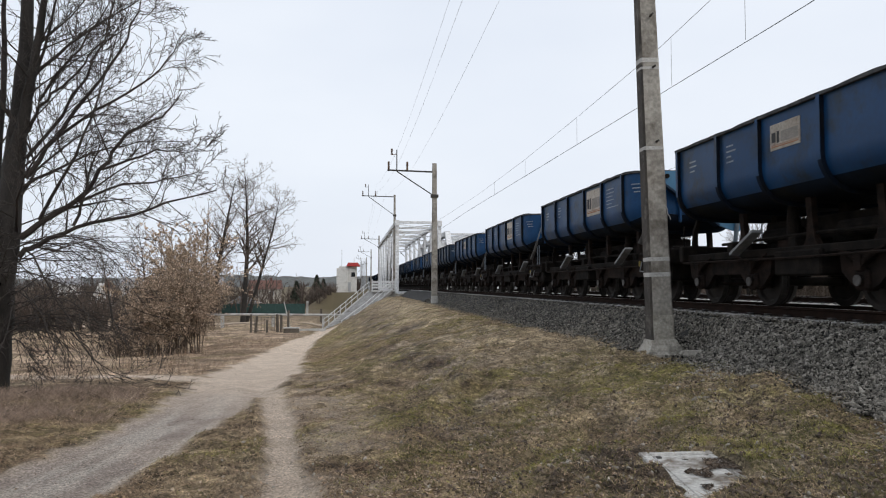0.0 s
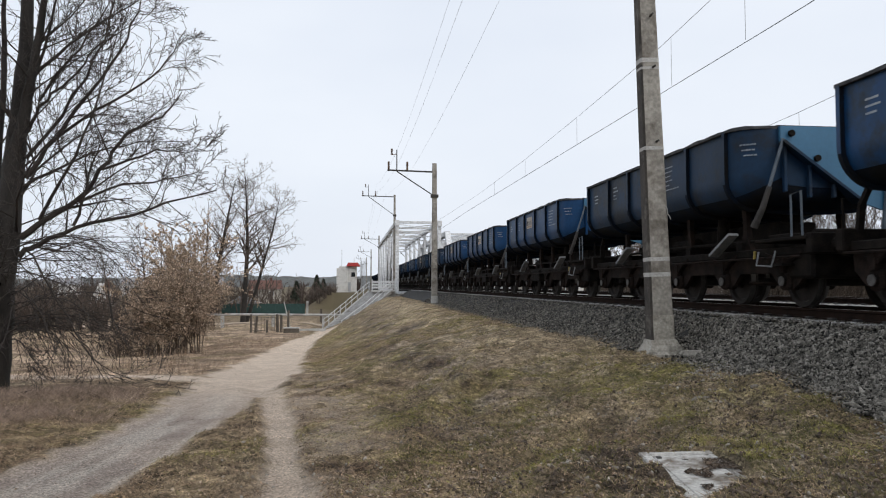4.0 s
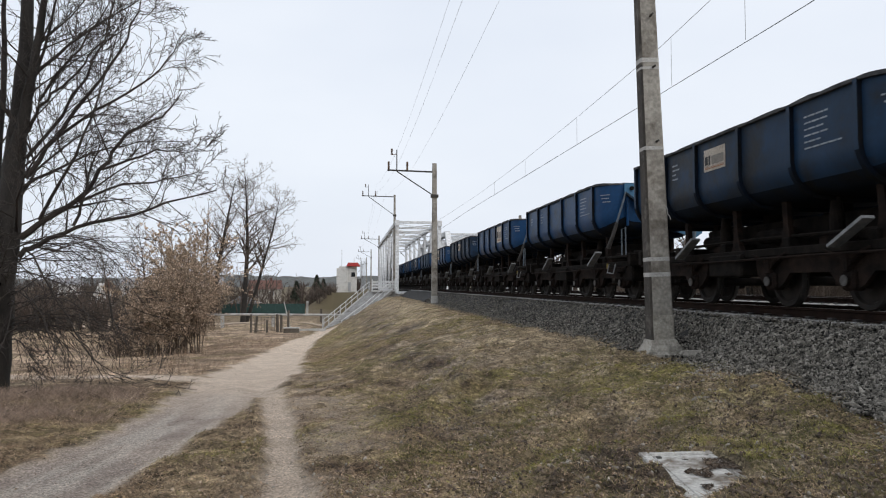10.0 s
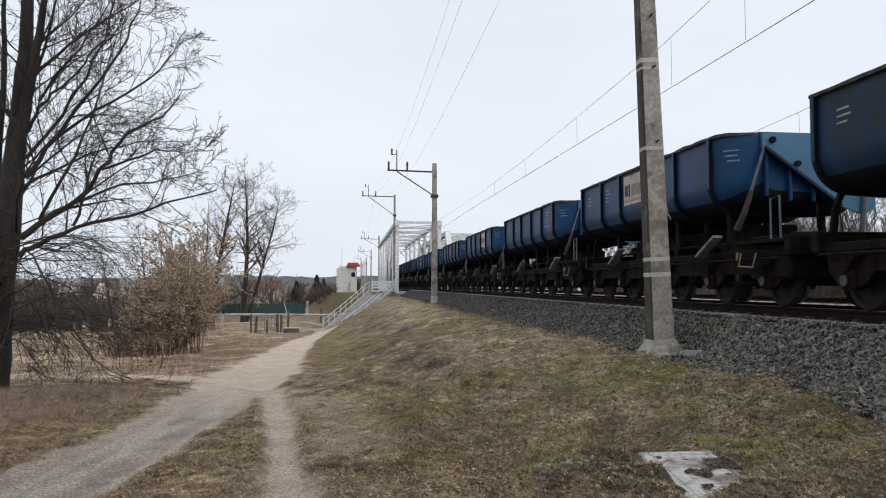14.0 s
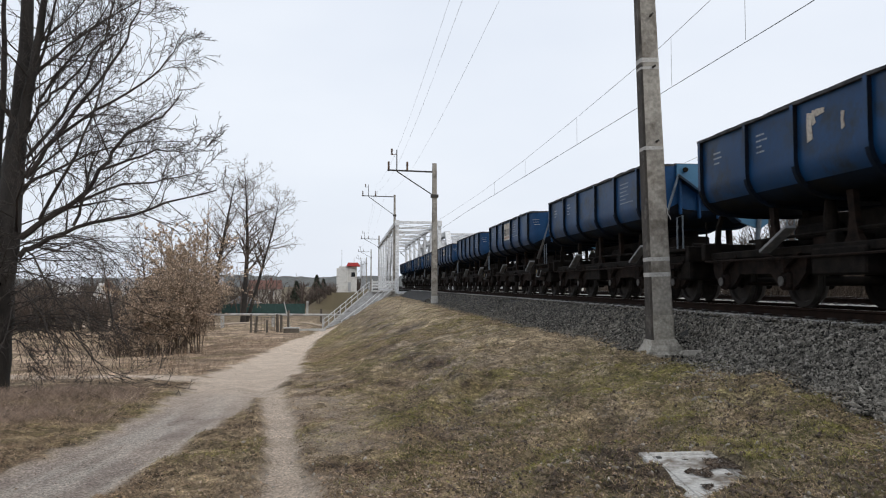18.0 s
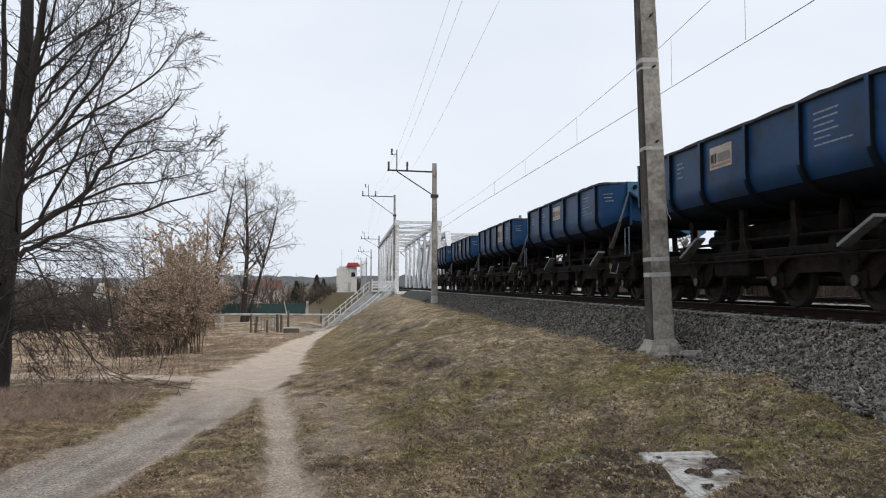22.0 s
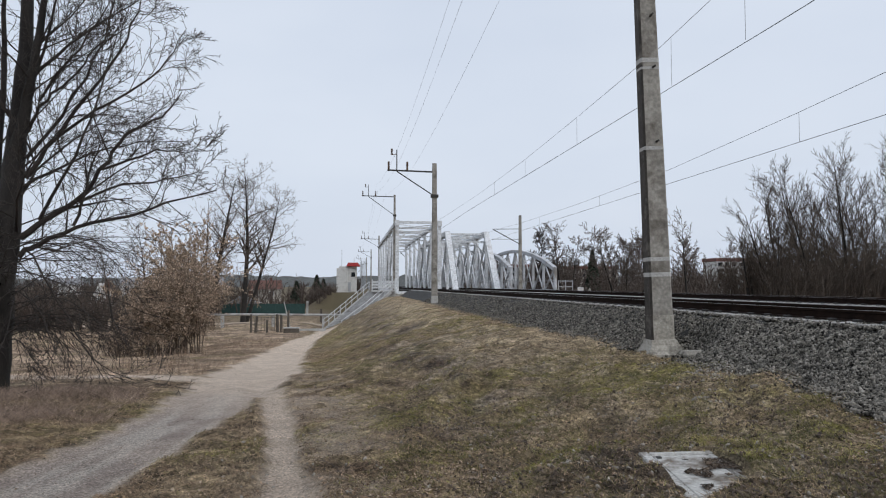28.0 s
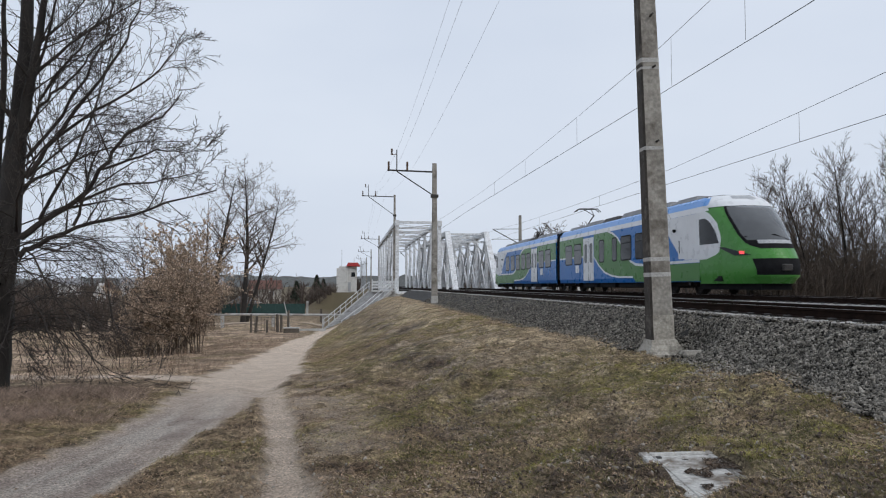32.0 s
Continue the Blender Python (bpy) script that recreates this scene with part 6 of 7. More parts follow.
def upright_tree(x, y, height, seed, r=0.2, stems=1, label="tall slender bare deciduous tree", counts=(16, 6, 4), thin=0.013, ratio=0.33, lean=0.0, z=None, spread=(30, 65), group="bare trees", twig=None, start=0.28, wander=0.13):
    rng = np.random.default_rng(seed)
    trunks, crown = [], []
    for s in range(stems):
        d = np.array([lean + 0.10 * rng.normal() + (0.14 * (s - (stems - 1) / 2)), 0.06 * rng.normal(), 1.0])
        p, _ = bend(rng, np.array([0.25 * s, 0.1 * s, -0.2]), d / np.linalg.norm(d), height * (1 - 0.12 * s), 12, 0.035, 0.02)
        rr = r * (1 - 0.25 * s)
        tmp = []
        sprout(rng, tmp, p, rr, rr * 0.12, list(counts), ratio, 0, wander, 0.05, spread, thin, start)
        trunks.append(tmp[0])
        crown += tmp[1:]
    return plant("bare_tree", label, x, y, float(ground(x, y)) if z is None else z, trunks, crown, BARK, twig or TWIG_FAR, group=group)


upright_tree(-13.6, 98.0, 19.0, 11, 0.40, 1, "tall bare alder with a straight dark trunk", (28, 9, 4), 0.018, 0.30, 0.0, spread=(40, 80), start=0.34)
upright_tree(-13.3, 98.6, 17.0, 12, 0.28, 1, "bare alder with a curved leaning trunk", (24, 9, 4), 0.018, 0.34, 0.30, spread=(40, 80), start=0.38)
upright_tree(-17.8, 97.0, 18.5, 13, 0.40, 1, "tall bare alder with a straight dark trunk", (26, 9, 4), 0.018, 0.27, 0.0, spread=(40, 80), start=0.3)
upright_tree(-18.2, 99.5, 16.0, 14, 0.20, 2, "slender pale bare birch in brush", (18, 7, 4), 0.016, 0.26, 0.0)
upright_tree(-16.3, 65.0, 9.6, 15, 0.12, 2, "slender bare birch behind a bush", (16, 7, 4), 0.012, 0.34, 0.02)
upright_tree(-18.5, 62.0, 8.0, 16, 0.10, 2, "slender bare birch behind a bush", (14, 6, 4), 0.012, 0.34, -0.04)


def thicket(name, label, spots, hmin, hmax, seed, stems, counts, thin, material, category="bush", group="", leaf=0, leaf_mat=None, leaf_size=0.05, kind="", arch=0.0, width=1.0, ratio=0.42):
    """Many stems fanning out of patches of ground; spots are (x, y)."""
    rng = np.random.default_rng(seed)
    out = []
    for spot in spots:
        x, y = spot[:2]
        z = float(ground(x, y))
        hh = rng.uniform(hmin, hmax) if len(spot) < 3 else spot[2]
        for _ in range(stems):
            a, lean = rng.uniform(0, 2 * math.pi), rng.uniform(0.02, 0.45) * width
            d = np.array([math.cos(a) * lean, math.sin(a) * lean, 1.0])
            p, _ = bend(rng, np.array([x + rng.normal(0, 0.3) * width, y + rng.normal(0, 0.3) * width, z - 0.1]), d / np.linalg.norm(d), hh * rng.uniform(0.6, 1.05), 8, 0.09, 0.03 - arch)
            sprout(rng, out, p, thin * rng.uniform(2.0, 4.5), thin, list(counts), ratio, 0, 0.14, 0.05 - arch * 1.5, (20, 55), thin, 0.2)
    v, f = skin(out)
    if kind == "stuff":
        ob = bulk(name, v, f, material)
        return tagged(ob, label, category, group, kind), out
    top = thing(name, label, category, group)
    bulk("crown", v, f, material, top)
    if leaf:
        idx = rng.integers(0, len(out), leaf)
        pts = np.array([out[i][0][rng.integers(1, len(out[i][0]))] for i in idx]) + rng.normal(0, 0.05, (leaf, 3))
        bulk("dry_leaves", *flakes(rng, pts, leaf_size), leaf_mat, top)
    return top, out


def flakes(rng, pts, size, flat=0.0):
    """Small bent four-cornered leaves at the points."""
    n = len(pts)
    a = rng.normal(0, 1, (n, 3))
    a[:, 2] *= 1 - flat
    a /= np.linalg.norm(a, axis=1)[:, None]
    b = rng.normal(0, 1, (n, 3))
    b[:, 2] *= 1 - flat
    b -= a * (a * b).sum(1)[:, None]
    b /= np.linalg.norm(b, axis=1)[:, None] + 1e-9
    s = size * rng.uniform(0.6, 1.4, (n, 1))
    c = np.cross(a, b) * s * 0.25
    v = np.stack([pts - a * s, pts - b * s * 0.5 + c, pts + a * s, pts + b * s * 0.5 + c], 1).reshape(-1, 3)
    return v, np.arange(4 * n).reshape(n, 4)


DRYLEAF = mat("dry_leaf", (0.34, 0.25, 0.175), (0.50, 0.380, 0.28), 2.0, 0.9, bump=0, island=0.4)
thicket("russet_bush", "broad russet bush of drooping stems still holding dry tan leaves", [(-9.9, 38.0, 2.6), (-9.5, 38.2, 3.6), (-9.1, 38.4, 4.5), (-8.8, 38.8, 5.2), (-8.3, 39.2, 5.6), (-7.8, 39.4, 4.9), (-8.9, 39.6, 5.2), (-8.2, 38.4, 3.6)], 2.4, 5.2, 21, 11, (8, 6), 0.008, RUSSET, "bush", "bushes", 42000, DRYLEAF, 0.038, arch=0.080, width=0.70)
thicket("russet_bush", "low dark russet bush of arching stems", [(-10.7, 36.8, 1.4), (-10.3, 37.3, 1.9)], 1.3, 1.9, 22, 18, (6, 5), 0.009, RUSSET, "bush", "bushes", 1500, DRYLEAF, 0.04, arch=0.08, width=1.1)
thicket("russet_bush", "tall russet bush still holding dry copper leaves", [(-14.0, 62.0), (-12.8, 64.0)], 6.0, 9.0, 23, 12, (7, 5), 0.014, RUSSET, "bush", "bushes", 16000, DRYLEAF, 0.08, width=0.8)

rngb = np.random.default_rng(31)
thicket("brushwood", "dark brown leafless brushwood along the field's edge", [(float(x), float(72 + 14 * rngb.random() + 0.25 * abs(x + 30))) for x in np.linspace(-72, -16, 90)], 3.0, 5.8, 32, 10, (6, 3), 0.024, BRUSH, "brushwood", kind="stuff", width=1.4)
thicket("brushwood_beyond", "dark brown leafless brushwood along gardens", [(float(x), float(118 + 20 * rngb.random())) for x in np.linspace(-110, -15, 75)], 4.0, 7.0, 33, 7, (5, 3), 0.045, BRUSH, "brushwood", kind="stuff", width=1.4)
thicket("brushwood_far_bank", "thin brown brush on the far embankment", [(float(x), float(175 + 30 * rngb.random())) for x in np.linspace(-26, 2, 18)], 4.0, 8.0, 34, 8, (5, 3), 0.045, BRUSH, "brushwood", kind="stuff", width=1.2)

thicket("brushwood_shoulder", "low brown brush on the shoulder below the cabin", [(float(x), float(152 + 7 * rngb.random())) for x in np.linspace(-15, -3.5, 18)], 1.4, 3.4, 35, 7, (5, 3), 0.03, BRUSH, "brushwood", kind="stuff", width=1.3)

# thickets and trees beyond the far track
SHRUB = mat("shrub_twig", (0.062, 0.047, 0.037), (0.108, 0.084, 0.065), 0.6, 0.95, bump=0)
for q, (x, y, h, stems, lean) in enumerate(((24.6, 43.5, 4.4, 4, 0.0), (26.0, 43.0, 6.2, 3, -0.02), (27.4, 44.2, 7.6, 3, 0.0), (28.6, 43.0, 8.0, 4, 0.0), (29.8, 44.5, 8.9, 4, 0.0),
                                            (31.2, 43.0, 9.4, 4, 0.0), (32.8, 44.0, 9.2, 3, 0.02), (34.6, 43.0, 9.8, 3, 0.0), (36.8, 44.0, 10.6, 3, 0.0))):
    upright_tree(x, y, h, 240 + q, 0.11, stems, "dense leafless tree with many stems behind the tracks", (19, 9, 4), 0.0090, 0.38, lean, wander=0.05, spread=(16, 48), group="trees beyond the tracks", twig=SHRUB, start=0.14)
thicket("undergrowth", "low tangled leafless undergrowth beyond the far track", [(float(x), float(y)) for x in np.linspace(24.5, 40, 22) for y in (39.5, 42.5, 46.0)], 2.4, 5.4, 60, 10, (8, 4), 0.011, SHRUB, "undergrowth", kind="stuff", width=1.8)
upright_tree(34.0, 130.0, 15.8, 71, 0.24, 1, "dark bare tree overgrown with ivy", (40, 10, 5), 0.034, 0.22, 0, twig=TWIG, group="trees beyond the tracks")
upright_tree(39.0, 132.0, 16.2, 72, 0.24, 2, "slender bare tree beyond the tracks", (32, 10, 5), 0.030, 0.26, 0, group="trees beyond the tracks")
upright_tree(48.0, 128.0, 16.0, 73, 0.26, 2, "spreading bare tree beyond the tracks", (30, 10, 5), 0.030, 0.32, 0, group="trees beyond the tracks")
upright_tree(53.0, 131.0, 14.5, 74, 0.22, 1, "spreading bare tree beyond the tracks", (30, 10, 5), 0.030, 0.30, 0, group="trees beyond the tracks")
upright_tree(41.5, 88.0, 10.0, 75, 0.13, 1, "young slender bare tree beyond the tracks", (20, 7, 3), 0.024, 0.30, 0, group="trees beyond the tracks")
for q, (x, y, h) in enumerate(((56.0, 150.0, 12.5), (62.0, 158.0, 13.0), (70.0, 150.0, 11.0), (78.0, 165.0, 13.5), (86.0, 160.0, 12.0), (95.0, 170.0, 13.0), (104.0, 165.0, 12.0))):
    upright_tree(x, y, h, 160 + q, 0.2, 2, "bare tree before distant buildings", (16, 6, 3), 0.04, 0.32, 0, group="trees beyond the tracks")
thicket("far_brush", "brown leafless brush and hedges beyond the tracks", [(float(x), float(150 + 50 * rngb.random())) for x in np.linspace(30, 175, 95)], 5.0, 10.5, 61, 6, (5, 3), 0.055, BRUSH, "brushwood", kind="stuff", width=1.3)

thicket("brush_beyond", "brown leafless brush below trees beyond the tracks", [(float(x), float(138 + 10 * rngb.random())) for x in np.linspace(34, 92, 60)], 5.5, 9.5, 62, 7, (5, 3), 0.045, BRUSH, "brushwood", kind="stuff", width=1.4)

NEEDLE = mat("spruce_needles", (0.026, 0.038, 0.026), (0.045, 0.058, 0.036), 1.5, 0.95, bump=0, island=0.3)


def spruce(x, y, h, seed, wide=0.33):
    rng = np.random.default_rng(seed)
    top = thing("spruce", "dark green conical spruce by gardens", "tree", "spruces", m=pose(x, y, float(ground(x, y))))
    v, f = skin([(np.array([[0, 0, -0.2], [0, 0, h * 0.5], [0.05, 0, h]]), 0.16, 0.02)])
    bulk("trunk", v, f, BARK, top)
    t = rng.random(1700) ** 0.7
    a = rng.uniform(0, 2 * math.pi, 1700)
    r = h * wide * (1 - t) * rng.uniform(0.35, 1.0, 1700) + 0.05
    pts = np.stack([r * np.cos(a), r * np.sin(a), h * (0.08 + 0.92 * t) - r * 0.25], 1)
    bulk("needles", *flakes(rng, pts, 0.34, 0.3), NEEDLE, top)


spruce(-14.1, 200, 6.0, 81, 0.4)
spruce(-8.9, 202, 7.4, 82, 0.4)
spruce(-7.0, 198, 6.4, 83, 0.42)
spruce(50.0, 150, 9.4, 84, 0.25)


# ---- grass, litter and stones ----
def keep_out(x, y):
    k = masks(x, y)
    cover_zone = (np.abs((x - 2.84) * 0.9925 - (y - 5.80) * 0.122) < 0.36) & (np.abs((x - 2.84) * 0.122 + (y - 5.80) * 0.9925) < 0.72)
    return np.maximum(np.maximum(k["sandy"], k["rut"]), cover_zone)


def scattered(rng, n, x0, x1, y0, y1, power=1.6):
    """Points over the ground, thicker towards the near end."""
    u = rng.random(n)
    y = (y0 ** (1 - power) + u * (y1 ** (1 - power) - y0 ** (1 - power))) ** (1 / (1 - power))
    return rng.uniform(x0, x1, n), y


def blades(rng, x, y, hgt, wid, lean):
    n = len(x)
    z = surface(x, y) - 0.008
    a = rng.uniform(0, 2 * math.pi, n)
    h = hgt * rng.uniform(0.5, 1.3, n)
    w = wid * rng.uniform(0.7, 1.3, n)
    dx, dy = np.cos(a), np.sin(a)
    tx, ty = rng.normal(0, lean, n) * h, rng.normal(0, lean, n) * h
    p0 = np.stack([x - dx * w, y - dy * w, z], 1)
    p1 = np.stack([x + dx * w, y + dy * w, z], 1)
    p2 = np.stack([x + tx * 0.58 + dx * w * 0.7, y + ty * 0.58 + dy * w * 0.7, z + h * 0.62 * (1 - 0.3 * np.minimum(1, np.hypot(tx, ty) / h))], 1)
    p3 = np.stack([x + tx, y + ty, z + h * (1 - 0.3 * np.minimum(1, np.hypot(tx, ty) / h))], 1)
    return np.stack([p0, p1, p2, p3], 1).reshape(-1, 3), np.arange(4 * n).reshape(n, 4)


STRAW = mat("straw_grass", (0.170, 0.120, 0.076), (0.440, 0.330, 0.215), 2.1, 0.95, bump=0, island=0.75, spread=0.22)
FIELD = mat("field_stalks", (0.195, 0.138, 0.097), (0.38, 0.280, 0.203), 0.7, 0.95, bump=0, island=0.6)
GRASS = mat("green_grass", (0.105, 0.104, 0.028), (0.305, 0.276, 0.082), 2.3, 0.95, bump=0, island=0.65, spread=0.22)
REED = mat("reddish_reed", (0.205, 0.145, 0.110), (0.37, 0.280, 0.218), 0.9, 0.95, bump=0, island=0.65)
LITTER = mat("leaf_litter", (0.12, 0.076, 0.048), (0.40, 0.285, 0.190), 1.5, 0.9, bump=0, island=0.8)
PALELEAF = mat("pale_fallen_leaf", (0.20, 0.145, 0.100), (0.44, 0.345, 0.26), 2.5, 0.9, bump=0, island=0.5)


def sward(name, label, n, seed, x0, x1, y0, y1, hgt, wid, lean, material, weight, power=1.6):
    rng = np.random.default_rng(seed)
    x, y = scattered(rng, n, x0, x1, y0, y1, power)
    ok = rng.random(n) < weight(x, y) * np.clip(1 - 1.4 * keep_out(x, y), 0.01, 1)
    x, y = x[ok], y[ok]
    return tagged(bulk(name, *blades(rng, x, y, hgt, wid, lean), material), label, "grass", kind="stuff")


sward("dry_grass", "short trodden straw-coloured grass on the bank", 700000, 91, -2.2, 6.2, 3.6, 30, 0.046, 0.0020, 0.9, STRAW, lambda x, y: (0.45 + 0.55 * smooth(-0.15, 0.55, comb(x, y, 1.4, 41) + 0.5 * comb(x, y, 3.7, 48, 2.0))) * (1 - 0.5 * masks(x, y)["humus"]) * (0.6 + 0.4 * masks(x, y)["crest"]) * (1 - 0.55 * smooth(0.4, 0.9, masks(x, y)["green"])))
sward("green_grass", "short green winter grass in patches on the bank", 620000, 92, -2.2, 6.2, 3.6, 30, 0.046, 0.0026, 0.8, GRASS,
      lambda x, y: (0.4 + 0.6 * smooth(-0.2, 0.08, (x - toe(y)) / (4.8 - toe(y)))) * smooth(0.0, 0.55, masks(x, y)["green"]) * (1 - 0.4 * masks(x, y)["humus"]) * (0.15 + 0.85 * smooth(-0.25, 0.30, comb(x, y, 1.5, 42) + 0.5 * comb(x, y, 4.1, 49, 2.0))))
sward("tall_dry_grass", "tall dry reddish-grey grass beside the road", 70000, 93, -13, -3.0, 10.5, 17.5, 0.22, 0.0018, 0.55, REED,
      lambda x, y: smooth(-0.2, 0.45, vnoise(x, y, 0.6, 43) + 0.5 * vnoise(x, y, 2.1, 50) + 0.3 * smooth(12.0, 15.0, y)) * smooth(0.15, 0.6, near_line(x, y, ROAD) - 1.15) * (1 - smooth(15.0, 17.0, y)), 1.2)
sward("field_grass", "low dry grass and stalks over the field", 230000, 94, -40, -3.0, 19, 80, 0.13, 0.0040, 0.7, FIELD, lambda x, y: 0.2 + 0.8 * smooth(-0.2, 0.4, vnoise(x, y, 0.25, 44) + 0.5 * vnoise(x, y, 0.9, 51)), 1.4)
sward("field_weeds", "tall thin dead weed stalks over the field", 26000, 99, -40, -4.0, 20, 75, 0.45, 0.006, 0.35, FIELD, lambda x, y: smooth(0.0, 0.5, vnoise(x, y, 0.3, 52)), 1.4)
sward("left_verge_grass", "pale dry grass below a bare tree", 110000, 96, -9, -2.7, 5.5, 16, 0.065, 0.0022, 0.9, STRAW, lambda x, y: smooth(0.0, 0.35, near_line(x, y, ROAD) - 1.05), 1.3)
sward("bank_grass", "straw-coloured grass on the far bank", 150000, 95, -3, 5.8, 24, 88, 0.065, 0.0042, 0.8, STRAW, lambda x, y: 0.3 + 0.7 * smooth(-0.2, 0.4, comb(x, y, 0.6, 45) + 0.5 * comb(x, y, 1.9, 53)), 1.4)
sward("bank_green", "olive green grass on the far bank", 70000, 100, -3, 5.8, 24, 88, 0.065, 0.0042, 0.8, GRASS, lambda x, y: smooth(0.15, 0.6, masks(x, y)["green"] + 0.25) * smooth(-0.1, 0.4, comb(x, y, 0.7, 54)), 1.4)

rngl = np.random.default_rng(97)
lx, ly = scattered(rngl, 190000, -6, 6.3, 3.6, 34, 1.6)
ok = rngl.random(len(lx)) < (0.22 + 0.78 * smooth(-0.1, 0.5, -comb(lx, ly, 1.4, 41) + 0.4 * vnoise(lx, ly, 0.5, 46))) * np.clip(1 - 1.5 * keep_out(lx, ly), 0.02, 1) * (1 - 0.7 * smooth(0.4, 0.9, masks(lx, ly)["green"])) * (1 - 0.6 * masks(lx, ly)["crest"])
lx, ly = lx[ok], ly[ok]
tagged(bulk("leaf_litter", *flakes(rngl, np.stack([lx, ly, surface(lx, ly) + 0.012], 1), 0.012, 0.5), LITTER), "fallen brown leaves lying in the grass", "leaf litter", kind="stuff")

lx, ly = scattered(rngl, 26000, -1.6, 6.0, 3.6, 22, 1.8)
bank_t = (lx - toe(ly)) / (4.8 - toe(ly))
ok = rngl.random(len(lx)) < (0.10 + 0.90 * smooth(-0.10, 0.03, bank_t) * (1 - smooth(0.18, 0.45, bank_t))) * smooth(-0.35, 0.35, comb(lx, ly, 1.9, 68) + 0.5 * vnoise(lx, ly, 4.0, 69)) * np.clip(1 - 1.2 * keep_out(lx, ly), 0.03, 1)
lx, ly = lx[ok], ly[ok]
tagged(bulk("fallen_leaves", *flakes(rngl, np.stack([lx, ly, surface(lx, ly) + 0.016], 1), 0.016, 0.6), PALELEAF), "larger pale curled leaves lying along the foot of the bank", "leaf litter", kind="stuff")


def tussocks(name, label, n, each, seed, hgt, wid, material, weight):
    """Clumps of longer grass, their blades falling down the bank."""
    rng = np.random.default_rng(seed)
    x, y = scattered(rng, n, -0.6, 6.0, 3.7, 46, 1.5)
    ok = rng.random(n) < weight(x, y) * np.clip(1 - 1.5 * keep_out(x, y), 0, 1)
    x, y = np.repeat(x[ok], each), np.repeat(y[ok], each)
    r, a = 0.05 * np.sqrt(rng.random(len(x))) * rng.uniform(0.6, 1.8, len(x)), rng.uniform(0, 2 * math.pi, len(x))
    v, f = blades(rng, x + r * np.cos(a), y + r * np.sin(a), hgt, wid, 0.75)
    v = v.reshape(-1, 4, 3)
    v[:, 2, 0] -= hgt * 0.12
    v[:, 3, 0] -= hgt * 0.30
    tagged(bulk(name, v.reshape(-1, 3), f, material), label, "grass", kind="stuff")


def on_bank(x, y):
    return smooth(0.05, 0.25, (x - toe(y)) / (4.8 - toe(y)))


OLIVE = mat("olive_tussock", (0.070, 0.066, 0.024), (0.165, 0.145, 0.055), 1.3, 0.95, bump=0, island=0.6)
tussocks("grass_tussocks", "dark olive grass tussocks on the bank", 5200, 20, 151, 0.050, 0.0024, OLIVE, lambda x, y: on_bank(x, y) * (1 - 0.6 * masks(x, y)["crest"]) * smooth(-0.15, 0.4, comb(x, y, 1.2, 71) + 0.4 * comb(x, y, 3.5, 72)))
tussocks("straw_tussocks", "pale bent dry grass tussocks on the bank", 5200, 16, 152, 0.046, 0.0018, STRAW, lambda x, y: on_bank(x, y) * (0.12 + 0.88 * masks(x, y)["crest"]) * smooth(-0.05, 0.45, -comb(x, y, 1.2, 71) + 0.4 * comb(x, y, 3.1, 73)))
MOSS = mat("yellow_moss", (0.150, 0.150, 0.020), (0.270, 0.255, 0.045), 6, 0.95, bump=0, island=0.4)
tussocks("moss_tufts", "bright yellow-green mossy tufts on the bank", 420, 60, 153, 0.040, 0.0034, MOSS, lambda x, y: on_bank(x, y) * smooth(0.15, 0.55, comb(x, y, 1.5, 74) + 0.4 * vnoise(x, y, 3.0, 75)))


def stones(name, label, rng, x, y, z, size, material):
    n = len(x)
    c = np.array([(i, j, k) for i in (-1, 1) for j in (-1, 1) for k in (-1, 1)], float)
    f = np.array([(0, 1, 3, 2), (4, 6, 7, 5), (0, 4, 5, 1), (2, 3, 7, 6), (0, 2, 6, 4), (1, 5, 7, 3)])
    v = c[None] * rng.uniform(0.45, 1.35, (n, 8, 1)) * rng.uniform(0.40, 1.35, (n, 1, 3))
    ax = rng.normal(0, 1, (n, 3, 3))
    q, _ = np.linalg.qr(ax)
    s = (size * rng.uniform(0.6, 1.4, n))[:, None, None]
    v = np.einsum("nij,nkj->nki", q, v) * s + np.stack([x, y, z], 1)[:, None, :]
    faces = (f[None] + 8 * np.arange(n)[:, None, None]).reshape(-1, 4)
    return tagged(bulk(name, v.reshape(-1, 3), faces, material), label, "stones", kind="stuff")


rngs = np.random.default_rng(98)
sx, sy = scattered(rngs, 100000, 5.30, 7.27, 6.0, 60.0, 1.6)
okk = rngs.random(len(sx)) < smooth(5.25, 5.85, sx + 0.15 * vnoise(sx, sy, 1.3, 59))
sx, sy = sx[okk], sy[okk]
sz = np.interp(sx, [5.6, 5.75, 6.45, 6.95, 7.28, 8.0], [-0.97, -0.97, -0.62, -0.345, -0.225, -0.22]) + 0.03 * vnoise(sx, sy, 7.0, 31) + 0.025 * vnoise(sx, sy, 2.3, 32) + rngs.uniform(-0.014, 0.020, len(sx))
sz = np.maximum(sz, surface(sx + dug(sx, sy), sy) + rngs.uniform(-0.012, 0.010, len(sx)))
stones("ballast_stones", "loose grey crushed stones on the ballast shoulder", rngs, sx + dug(sx, sy), sy, sz, 0.0145, STONE)
